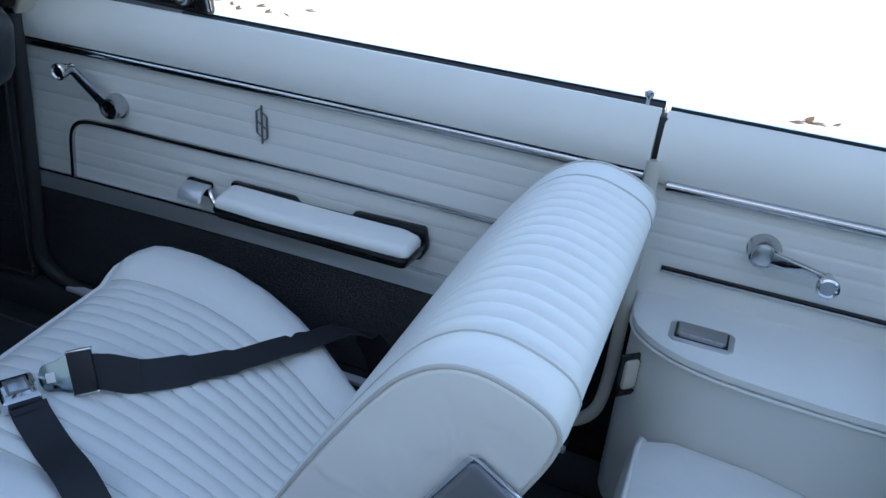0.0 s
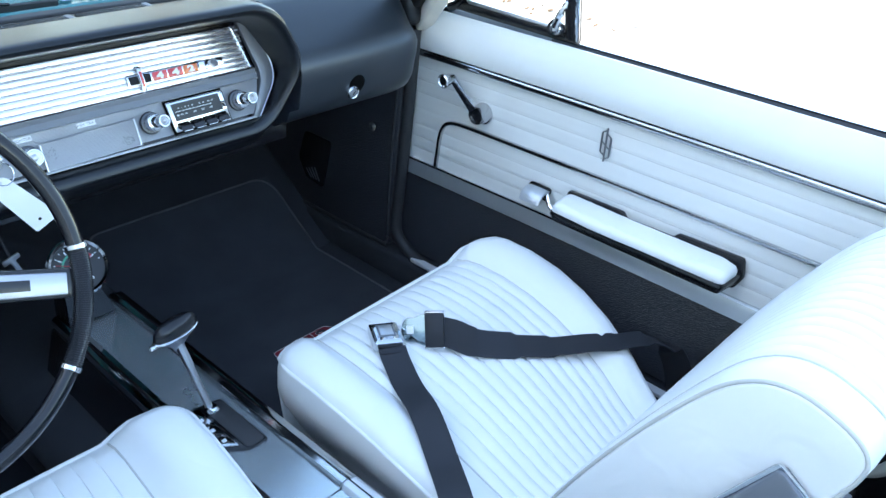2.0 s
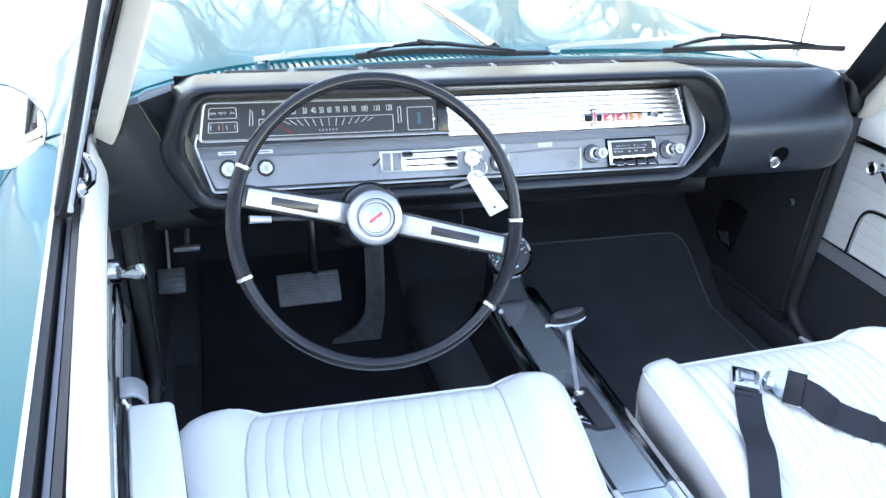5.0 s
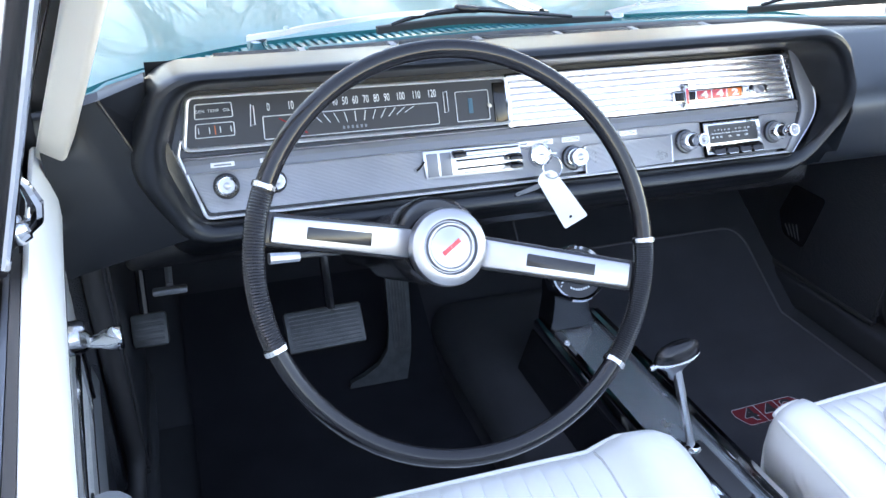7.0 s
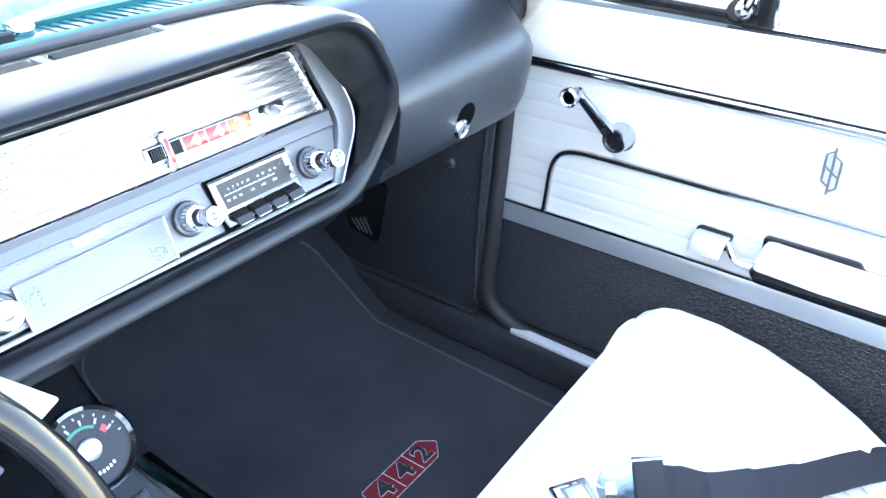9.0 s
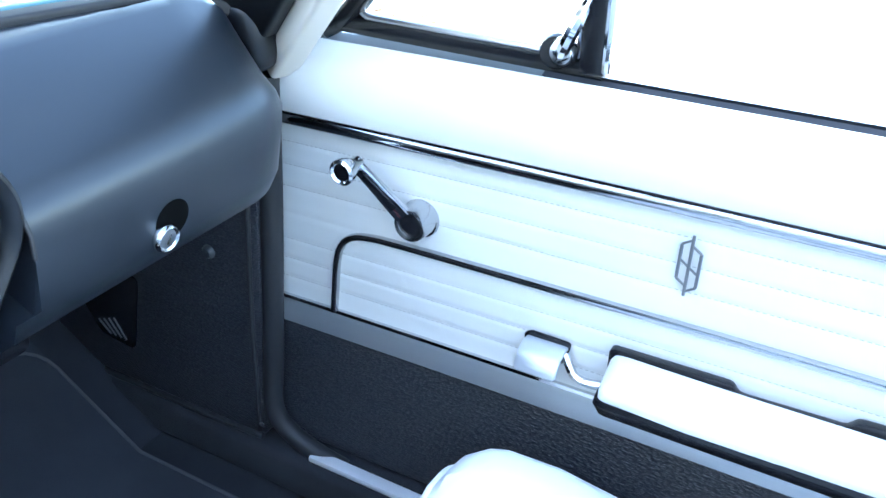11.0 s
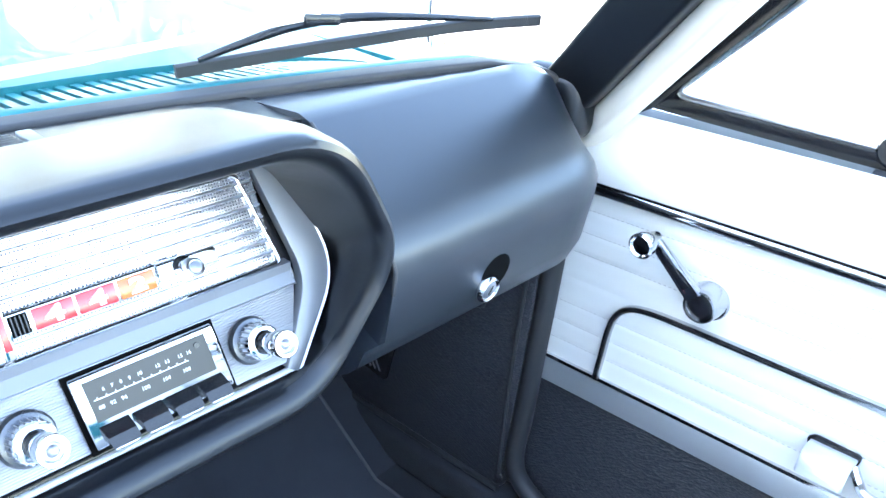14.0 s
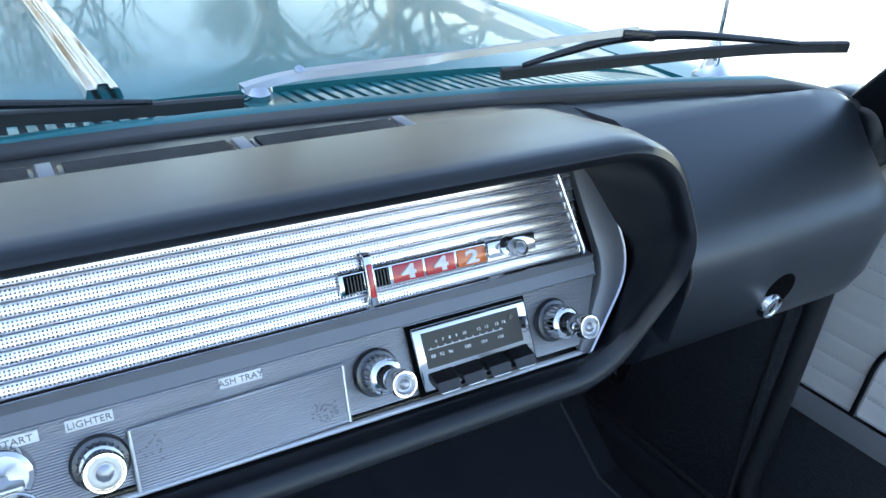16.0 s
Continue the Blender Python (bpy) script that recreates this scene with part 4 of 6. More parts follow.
def pad_profile(x, side):
    """Outline of the end pads in y and z, from the underside over the face to the windscreen."""
    yw = base_y(x) - 0.012
    if side > 0:
        e = max(0, (x - 0.594) / 0.059)
        i = 0.034 * (1 - math.sqrt(max(0, 1 - min(1, e) ** 2)))
        return [(0.10, 0.76), (-0.022 + i, 0.772 + i * 0.3), (-0.036 + i, 0.781 + i * 0.3), (-0.045 + i, 0.80), (-0.054 + i, 0.845), (-0.056 + i, 0.864), (-0.050 + i, 0.880 - i * 0.2), (-0.036 + i, 0.894 - i * 0.3), (0.0 + i * 0.3, 0.926 - i * 0.5), (min(0.035, yw - 0.02), 0.952 - i * 0.5), (min(0.05, yw - 0.008), 0.956 - i * 0.4), (yw, 0.951 - i * 0.2)]
    e = max(0, (-0.655 - x) / 0.04)
    i = 0.03 * (1 - math.sqrt(max(0, 1 - min(1, e) ** 2)))
    return [(0.10, 0.735), (-0.005 + i, 0.742), (-0.018 + i, 0.752), (-0.028 + i, 0.80), (-0.032 + i, 0.86), (-0.034 + i, 0.90), (-0.030 + i, 0.935), (-0.022 + i, 0.953 - i), (-0.006, 0.964 - i), (min(0.035, yw - 0.02), 0.966 - i * 0.5), (min(0.05, yw - 0.008), 0.962), (yw, 0.951)]


lid_x = [0.366, 0.40, 0.45, 0.50, 0.55, 0.585, 0.60, 0.615, 0.627, 0.637, 0.645, 0.650, 0.653]


def lid_ring(x):
    """The lid's outline; left of its seam it tucks under the brow's sloping end."""
    top = 0.750 + (x - 0.312) * 1.9 - 0.012
    return [(x, y, z) if x > 0.36 or z < top else (x, max(y, 0.02), top) for y, z in pad_profile(x, 1)]


part("glove_box_lid", loft([lid_ring(x) for x in [0.330, 0.338, 0.346, 0.354, 0.3599] + lid_x], True, True), M_BLACK, dash, "black padded glove box lid")
END = [(-0.70, -0.030, 0.951), (-0.70, -0.034, 0.949), (-0.70, -0.038, 0.940), (-0.70, -0.030, 0.750), (-0.70, 0.06, 0.735)]
CREASE = [(-0.633, 0.004, 0.955), (-0.633, -0.030, 0.966), (-0.633, -0.045, 0.960), (-0.556, -0.045, 0.790), (-0.556, 0.06, 0.742)]
CORNER = [(-0.585, 0.030, 0.968), (-0.585, -0.030, 0.983), (-0.585, -0.045, 0.977), (-0.585, -0.030, 0.930), (-0.585, 0.030, 0.920)]
part("left_pad", loft([[Vector(p).lerp(Vector(q), t) for p, q in zip(END, CREASE)] for t in (0, 0.35, 0.7, 1)]), M_BROW, dash, "flat black dash end")
part("left_corner", loft([CREASE[:3] + [(-0.633, -0.030, 0.93), (-0.633, 0.02, 0.92)], CORNER]), M_BROW, dash)
part("left_facet", loft([[(-0.633, -0.045, 0.960), (-0.556, -0.045, 0.790), (-0.556, -0.02, 0.79), (-0.633, -0.02, 0.95)], [(-0.608, -0.026, 0.952), (-0.550, -0.028, 0.800), (-0.550, -0.01, 0.80), (-0.608, -0.01, 0.95)], [(-0.585, -0.020, 0.945), (-0.540, -0.020, 0.800), (-0.540, 0.0, 0.80), (-0.585, 0.0, 0.94)]]), M_BROW, dash)
part("crease_bead", sweep([(-0.6335, -0.0455, 0.9605), (-0.5565, -0.0455, 0.7895)], 0.0022), M_BROW, dash)
part("top_shelf", sheet(lambda u, v: (lambda x: (x, 0.046 + (base_y(x) - 0.012 - 0.046) * v, 0.9755 - 0.022 * v ** 0.8 - (1 - v) * 0.0235 * (lambda e: e * e * (3 - 2 * e))(min(1, max(0, (x - 0.285) / 0.075)))))(-0.585 + 0.951 * u), 44, 4, (0, 0, -0.02)), M_BROW, dash, "black dash top")
part("under_panel", rbox((-0.12, 0.085, 0.735), (1.05, 0.09, 0.05), 0.01), M_PLASTIC, dash, "black lower dash panel")
part("seam_line", sweep([(0.3655, y - 0.0006, z) for y, z in pad_profile(0.366, 1)[4:10]], 0.0018), M_RUBBER, dash)
# instrument face
PLACE.append(PLATE)
part("face_back", slab([(x, 0.010, z) for x, z in rounded(O0, 0.01, 3)], (0, 0.01, 0)), M_PLASTIC, dash)


def flat(outline, y, depth=-0.004, r=0.0012, tilt=0.0):
    """A plate facing the seats; tilt leans its top away."""
    return slab([(x, y + tilt * (z - 0.79), z) for x, z in outline], (0, depth, 0), r)


LOW = rounded([(-0.560, 0.872), (-0.535, 0.795), (0.300, 0.791), (0.322, 0.862), (0.312, 0.873)], 0.006, 3)
part("lower_panel", flat(LOW, 0.006, -0.006), M_RIBBED, dash, "ribbed silver lower panel")


def bend(a, b, c, r, n=8):
    """A line from a to c that rounds the corner b."""
    a, b, c = Vector(a), Vector(b), Vector(c)
    s, e = b + (a - b).normalized() * r, b + (c - b).normalized() * r
    return [tuple(a)] + [tuple((1 - k / n) ** 2 * s + 2 * k / n * (1 - k / n) * b + (k / n) ** 2 * e) for k in range(n + 1)] + [tuple(c)]


part("hex_trim", flat(bend((0.336, 0.955), (0.3535, 0.852), (0.300, 0.782), 0.030) + bend((0.292, 0.788), (0.3275, 0.853), (0.309, 0.955), 0.022), 0.007, -0.010, 0.0008), M_GREY, dash, "grey end trim")
part("hex_trim_edge", sweep([(x, -0.003, z) for x, z in bend((0.3365, 0.955), (0.3542, 0.852), (0.3005, 0.7815), 0.030)], 0.0011), M_SATIN, dash)
part("panel_edge", sweep([(x, -0.0005, z) for x, z in rounded([(-0.5560, 0.900), (-0.5625, 0.878), (-0.539, 0.789), (0.306, 0.785)], 0.006, 3)[2:-3]], 0.0022), M_TRIM, dash)
PLACE.pop()


# ---- steering wheel ----
WC, WN, WR = Vector((-0.322, -0.312, 0.864)), Vector((0, -0.902, 0.432)).normalized(), 0.190
WU = Vector((1, 0, 0))
WV = WN.cross(WU).normalized()
if WV.z < 0:
    WV = -WV


def wheel_at(deg, r, out=0.0):
    a = radians(deg)
    return WC + WU * (r * math.cos(a)) + WV * (r * math.sin(a)) + WN * out


sw = thing("steering_wheel", "black steering wheel with two brushed spokes and ribbed grips", "steering wheel", WC)
part("rim", sweep([wheel_at(a * 4, WR) for a in range(90)], [(0.0090 * math.cos(a * math.tau / 14), 0.0090 * math.sin(a * math.tau / 14)) for a in range(14)], True), M_RIM, sw, "glossy black rim")
for a0, a1 in ((155.5, 197.5), (-41, -4.5)):
    ribs = []
    n = 104
    for k in range(n + 1):
        ribs.append(0.0104 if k % 2 else 0.0096)
    part("grip", sweep([wheel_at(a0 + (a1 - a0) * k / n, WR) for k in range(n + 1)], ribs), M_PLASTIC, sw, "ribbed black grip")
for a in (154.5, 198.5, -3.8, -41.8):
    p0, p1 = wheel_at(a - 0.9, WR), wheel_at(a + 0.9, WR)
    part("grip_band", sweep([p0, p0.lerp(p1, 0.15), p0.lerp(p1, 0.85), p1], [0.0104, 0.0116, 0.0116, 0.0104]), M_CHROME, sw, "chrome band")
HO = -0.045                                  # how far the hub lies below the rim
for a in (165.5, -15):
    u = WU * math.cos(radians(a)) + WV * math.sin(radians(a))
    v = WN.cross(u)
    hubp, rimp = WC + u * 0.036 + WV * 0.005 + WN * (HO - 0.004), WC + u * 0.181 + WN * 0.002
    nn = (rimp - hubp).normalized().cross(v)
    nn = nn if nn.dot(WN) > 0 else -nn
    part("spoke_back", slab([hubp + v * 0.0175 - nn * 0.004, rimp + v * 0.0155 - nn * 0.004, rimp - v * 0.0155 - nn * 0.004, hubp - v * 0.0175 - nn * 0.004], -nn * 0.012, 0.004), M_PLASTIC, sw)
    part("spoke", slab([hubp + v * 0.0140, rimp.lerp(hubp, 0.04) + v * 0.0115, rimp.lerp(hubp, 0.04) - v * 0.0115, hubp - v * 0.0140], -nn * 0.006, 0.002), M_HUB, sw, "brushed metal spoke")
    q0, q1 = hubp.lerp(rimp, 0.30), hubp.lerp(rimp, 0.74)
    part("spoke_slot", slab([q0 + v * 0.0062, q1 + v * 0.0055, q1 - v * 0.0055, q0 - v * 0.0062], nn * 0.0012, 0.0004), M_PLASTIC, sw, "black spoke inlay")
hc = WC + WN * HO + WV * 0.006
part("hub", lathe([(0, -0.02), (0.0355, -0.02), (0.0392, -0.004), (0.0392, 0.003), (0.0375, 0.008), (0.0305, 0.0125), (0.0272, 0.0125), (0.0255, 0.0085), (0, 0.008)], hc, WN, 40), M_HUB, sw, "satin metal horn hub")
part("medallion", lathe([(0, -0.001), (0.0245, -0.001), (0.0245, 0.0015), (0.0232, 0.0040), (0.0215, 0.0040), (0.0198, 0.0018), (0.016, 0.0022), (0.008, 0.0046), (0, 0.0052)], hc + WN * 0.009, WN, 40), M_HUB, sw, "silver medallion")
for k in (-1, 1):
    mk = hc + WN * 0.0136 + (WU * 0.55 + WV * 0.35) * 0.0085 * k
    t = (WU * 0.83 + WV * 0.55)
    s2 = WN.cross(t)
    part("medallion_mark", slab([mk + t * 0.0055 + s2 * 0.0022, mk + t * 0.0055 - s2 * 0.0022, mk - t * 0.0055 - s2 * 0.0022, mk - t * 0.0055 + s2 * 0.0022], WN * 0.0006), M_RED, sw, "red medallion mark")
col = thing("steering_column", "black steering column under the dash", "steering column", WC - WN * 0.2)
part("jacket", lathe([(0, 0), (0.034, 0), (0.036, 0.05), (0.040, 0.055), (0.041, 0.20), (0.030, 0.21), (0.028, 0.45), (0, 0.45)], hc - WN * 0.022, -WN, 28), M_PLASTIC, col)
part("shroud", lathe([(0, 0.004), (0.040, 0.004), (0.046, 0.012), (0.047, 0.035), (0.044, 0.075), (0.038, 0.085), (0, 0.085)], hc + WV * 0.006 - WN * 0.022, -WN, 32), M_PLASTIC, col, "black column cup")
lv = WC - WN * 0.11
lv = lv + WV * 0.012
part("turn_signal_stalk", sweep([lv, lv + WU * -0.10 + WV * 0.002, lv + WU * -0.140 + WV * 0.004 + WN * 0.01], [0.004, 0.0035, 0.003]), M_PLASTIC, col, "black stalk")
part("turn_signal_tip", sweep([lv + WU * -0.138 + WN * 0.009 + WV * 0.003, lv + WU * -0.168 + WV * 0.005 + WN * 0.016], [0.005, 0.0060]), M_HUB, col, "satin lever tip")

# ---- console ----
CA, CB = Vector((0.031, -0.62, 0.490)), Vector((0.031, 0.12, 0.478))
con = thing("centre_console", "low centre console with brushed top plate and chrome rails", "console", (0.02, -0.3, 0.34))
ax = (CB - CA).normalized()
sx_ = ax.cross(Vector((0, 0, 1))).normalized()
up_ = sx_.cross(ax).normalized()


def cpt(d, s, h):
    """A point on the console: d metres from its rear end, s to its right, h above its plate."""
    return CA + ax * d + sx_ * s + up_ * h


LEN = (CB - CA).length
part("body", loft([[cpt(d, -0.064, -0.014), cpt(d, 0.068, -0.014), Vector((cpt(d, 0.11, 0).x, cpt(d, 0.10, 0).y, 0.31)), Vector((cpt(d, -0.11, 0).x, cpt(d, -0.10, 0).y, 0.31))] for d in (0, 0.2, 0.4, LEN)]), M_PLASTIC, con, "black console sides")
part("top_plate", loft([[cpt(d, -0.037, 0), cpt(d, 0.037, 0), cpt(d, 0.037, -0.008), cpt(d, -0.037, -0.008)] for d in (0.130, 0.3, 0.5, LEN)]), M_ALU, con, "brushed grey metal top plate")
part("rear_plate", loft([[cpt(d, -0.037, 0), cpt(d, 0.037, 0), cpt(d, 0.037, -0.008), cpt(d, -0.037, -0.008)] for d in (-0.10, 0.1275)]), M_ALU, con, "brushed metal rear plate")
for s, w in ((-1, 0.062), (1, 0.066)):
    for n_, ds in (("rail", (0.1295, 0.25, 0.4, LEN)), ("rear_rail", (-0.10, 0.0, 0.1278))):
        # Rear rails take the paler trim to imitate sky mirrored in their tops.
        part(n_, loft([[cpt(d, s * 0.0375, -0.008), cpt(d, s * 0.0380, 0.004), cpt(d, s * 0.0400, 0.0085), cpt(d, s * 0.0480, 0.0095), cpt(d, s * 0.0500, 0.0065), cpt(d, s * (w - 0.006), 0.0060), cpt(d, s * (w - 0.001), 0.002), cpt(d, s * w, -0.014), cpt(d, s * 0.045, -0.018)] for d in ds]), M_TRIM if n_ == "rear_rail" else M_CHROME, con, "chrome side rail")
    part("rail_line", loft([[cpt(d, s * 0.0505, 0.0060), cpt(d, s * 0.0525, 0.0060), cpt(d, s * 0.0525, 0.0072), cpt(d, s * 0.0505, 0.0072)] for d in (-0.10, 0.2, 0.4, LEN)]), M_PLASTIC, con, "black line along the rail")
part("rail_clip", join(slab([cpt(0.664 + a, -b, 0.008) for a, b in rounded([(-0.018, 0.039), (-0.018, 0.052), (0.018, 0.052), (0.018, 0.039)], 0.003, 2)], up_ * 0.004, 0.001), rbox(cpt(0.652, -0.046, 0.014), (0.008, 0.010, 0.006), 0.002)), M_SATIN, con, "small bright clip")
DS = 0.368
part("gate_frame", slab([cpt(DS + a, b, 0.0004) for a, b in rounded([(-0.074, -0.036), (-0.100, -0.006), (-0.100, 0.026), (0.016, 0.026), (0.026, -0.036)], 0.004, 3)], up_ * 0.0018, 0.0006), M_RIM, con, "glossy black gate plate")
part("shift_gate", slab([cpt(DS + a, b, 0.002) for a, b in rounded([(-0.098, -0.006), (-0.098, 0.024), (0.014, 0.024), (0.014, -0.006)], 0.010, 4)], up_ * 0.002, 0.0008), M_RUBBER, con, "black shift gate")
part("gear_window", slab([cpt(DS + a, b, 0.002) for a, b in ((-0.070, -0.034), (-0.086, -0.012), (0.014, -0.012), (0.020, -0.034))], up_ * 0.0035, 0.0012), M_CHROME, con, "mirror-like gear indicator window")
for k in range(6):
    part("gate_mark", rbox(cpt(DS - 0.066 + 0.0140 * k, -0.022, 0.0058), (0.006, 0.006, 0.0012), 0.0004), M_PLASTIC if k % 2 else M_MARK, con)
part("gate_collar", lathe([(0, 0), (0.011, 0), (0.010, 0.007), (0.007, 0.010), (0, 0.010)], cpt(DS, 0.002, 0.002), up_, 20), M_CHROME, con, "chrome collar")
sb, st_ = cpt(DS, 0.001, 0.0), Vector((0.018, -0.205, 0.598))
sh = thing("shift_lever", "chrome shift lever with black T handle", "shift lever", sb)
part("stalk", sweep([sb, sb.lerp(st_, 0.62), sb.lerp(st_, 0.64), st_], [0.0056, 0.0056, 0.0066, 0.0066]), M_SATIN, sh)
hd = Vector((0.985, 0.12, 0.06)).normalized()
hn = Vector((0, 0, 1)).cross(hd).normalized()


def ovals(rows):
    """Stacked ovals across the lever's top: height, half length, half width."""
    return loft([[st_ + Vector((0, 0, h)) + hd * (a * math.cos(k * math.tau / 24)) + hn * (b * math.sin(k * math.tau / 24)) for k in range(24)] for h, a, b in rows])


part("handle_neck", ovals([(-0.022, 0.0065, 0.0065), (-0.014, 0.0085, 0.0075), (-0.006, 0.015, 0.0095), (0.002, 0.026, 0.012), (0.007, 0.034, 0.0138)]), M_HUB, sh, "satin handle underside")
part("handle_rim", ovals([(0.007, 0.0355, 0.0145), (0.008, 0.0368, 0.0155), (0.010, 0.0368, 0.0155), (0.011, 0.0355, 0.0145)]), M_CHROME, sh, "chrome handle rim")
part("handle_top", ovals([(0.011, 0.0350, 0.0146), (0.019, 0.0345, 0.0142), (0.026, 0.0310, 0.0120), (0.0305, 0.0230, 0.0085), (0.0325, 0.0100, 0.0035)]), M_PLASTIC, sh, "black handle top")
part("release_button", lathe([(0, 0), (0.004, 0), (0.004, 0.006), (0.0028, 0.008), (0, 0.008)], st_ + hd * -0.034 + Vector((0, 0, 0.006)), -hd, 14), M_CHROME, sh, "chrome release button")

br_ = thing("dash_bracket", "small bent chrome bracket under the dash", "bracket", (-0.078, 0.085, 0.62))
part("plate", slab([(x, 0.082, z) for x, z in ((-0.066, 0.641), (-0.091, 0.633), (-0.090, 0.624), (-0.080, 0.627), (-0.070, 0.602), (-0.064, 0.606), (-0.072, 0.630), (-0.064, 0.634))], (0, 0.004, 0), 0.001), M_HUB, br_)
part("stay", sweep([(-0.078, 0.086, 0.632), (-0.080, 0.12, 0.68), (-0.080, 0.12, 0.715)], 0.0022), M_BELT, br_, "thin black stay")
tc, tn = Vector((0.000, 0.046, 0.604)), Vector((-0.10, -0.80, 0.59)).normalized()
ta = thing("tachometer", "round chrome-rimmed tachometer with green arc and red needle", "gauge", tc)
part("pod", lathe([(0, -0.055), (0.034, -0.055), (0.043, -0.01), (0.0445, 0.004), (0, 0.004)], tc, tn, 36), M_PLASTIC, ta, "black gauge pod")
part("stem", loft([[(x, y, z) for x, y in ((a, b), (a + w, b), (a + w, b + 0.05), (a, b + 0.05))] for a, b, w, z in ((-0.020, 0.075, 0.080, 0.484), (-0.018, 0.072, 0.060, 0.53), (-0.022, 0.070, 0.046, 0.585))]), M_PLASTIC, ta, "black pedestal")
part("bezel", lathe([(0.0385, 0.004), (0.0450, 0.003), (0.0455, 0.008), (0.0425, 0.0125), (0.0385, 0.0095), (0.0385, 0.004)], tc, tn, 40), M_CHROME, ta)
part("dial", lathe([(0, 0.0045), (0.039, 0.0045), (0.039, 0.006), (0, 0.006)], tc, tn, 36), M_DIAL, ta)
part("dial_hub", lathe([(0, 0.006), (0.0115, 0.006), (0.0115, 0.009), (0.010, 0.010), (0, 0.0102)], tc, tn, 24), M_SATIN, ta)
tm = Matrix.Translation(tc + tn * 0.0066) @ tn.to_track_quat("Z", "Y").to_matrix().to_4x4()


def dial_piece(name, pts, mat, m, parent, h=0.0006):
    b = slab([(x, y, 0) for x, y in pts], (0, 0, h))
    b.transform(m)
    return part(name, b, mat, parent)


def arc(r0, r1, a0, a1, n=14):
    f = lambda r, a: (r * math.cos(radians(a)), r * math.sin(radians(a)))
    return [f(r1, a0 + (a1 - a0) * k / n) for k in range(n + 1)] + [f(r0, a1 + (a0 - a1) * k / n) for k in range(n + 1)]


dial_piece("green_arc", arc(0.0205, 0.0235, 55, 200), M_GREEN, tm, ta)
dial_piece("red_arc", arc(0.0205, 0.0270, 22, 40, 5), M_RED, tm, ta)
for k in range(7):
    a = 205 - 30 * k
    dial_piece("tick", arc(0.0245, 0.0300, a - 2.2, a + 2.2, 2), M_MARK, tm, ta)
for k in range(13):
    a = 212 - 17 * k
    dial_piece("tick", arc(0.0318, 0.0345, a - 1.2, a + 1.2, 2), M_MARK, tm, ta)
dial_piece("needle", [(-0.0005, 0.0007), (-0.0005, -0.0007), (-0.030, 0.0105), (-0.0303, 0.0115)], M_RED, tm @ Matrix.Translation((0, 0, 0.002)), ta)
for k in range(8):
    dial_piece("small_mark", [(-0.014 + 0.004 * k, -0.027 + 0.0006 * (k - 3.5) ** 2 * 0.5), (-0.0115 + 0.004 * k, -0.027 + 0.0006 * (k - 3.5) ** 2 * 0.5), (-0.0115 + 0.004 * k, -0.0235 + 0.0006 * (k - 3.5) ** 2 * 0.5), (-0.014 + 0.004 * k, -0.0235 + 0.0006 * (k - 3.5) ** 2 * 0.5)], M_MARK, tm, ta)


# ---- dashboard fittings ----
UPN = Vector((0, -0.93, 0.37)).normalized()   # the way the knobs point


def knob(name, x, z, r, h, label, collar=True, y=-0.001, parent=None, dark=False):
    """A turned knob: flat escutcheon, toothed collar, dark neck, dished grip; collar makes it slender."""
    c = Vector((x, y, z))
    PLACE.append(Matrix.Translation(PLATE @ c - c))
    shape = lathe([(0, 0), (r * 1.10, 0), (r * 1.12, 0.0015), (r * 1.02, 0.0042), (r * 0.86, 0.0048), (0, 0.0048)], c, UPN, 32)
    if parent is None:
        k = thing(name, label, "knob", c)
        part("escutcheon", shape, M_RIM if dark else M_ESC, k, "black escutcheon" if dark else "dark metal escutcheon")
    else:
        k = part(name, shape, M_ESC, parent, label)
    a, b, w = (0.40, 0.60, 0.60) if collar else (0.46, 0.58, 0.80)
    part("collar", lathe([(0, 0.004), (r * 0.84, 0.004), (r * 0.86, h * 0.14), (r * 0.80, h * a), (r * 0.66, h * (a + 0.03)), (0, h * (a + 0.03))], c, UPN, 30), M_CHROME, k)
    sd, up = Vector((1, 0, 0)), UPN.cross(Vector((1, 0, 0)))
    teeth = []
    for j in range(22):
        q = sd * math.cos(j * math.tau / 22) + up * math.sin(j * math.tau / 22)
        teeth.append(sweep([c + q * (r * 0.855) + UPN * (h * 0.16), c + q * (r * 0.80) + UPN * (h * (a - 0.02))], 0.00055))
    part("knurl", join(*teeth), M_HUB, k, "ribbed collar")
    part("neck", lathe([(0, h * a), (r * 0.56, h * a), (r * 0.50, h * b), (0, h * b)], c, UPN, 24), M_PLASTIC, k)
    part("grip", lathe([(0, h * (b - 0.05)), (r * 0.46, h * (b - 0.04)), (r * w * 0.86, h * (b + 0.06)), (r * w, h * 0.80), (r * w, h * 0.97), (r * w * 0.94, h), (r * w * 0.84, h), (r * w * 0.80, h * 0.97), (0, h * 0.97)], c, UPN, 30), M_CHROME, k, "chrome knob")
    part("knob_face", lathe([(0, h * 0.97), (r * w * 0.79, h * 0.972), (r * w * 0.60, h * 0.985), (r * w * 0.50, h * 0.975), (r * w * 0.42, h * 0.975), (r * w * 0.38, h * 0.985), (0, h * 1.10)], c, UPN, 10), M_HUB, k, "satin coned knob face")
    PLACE.pop()
    return k


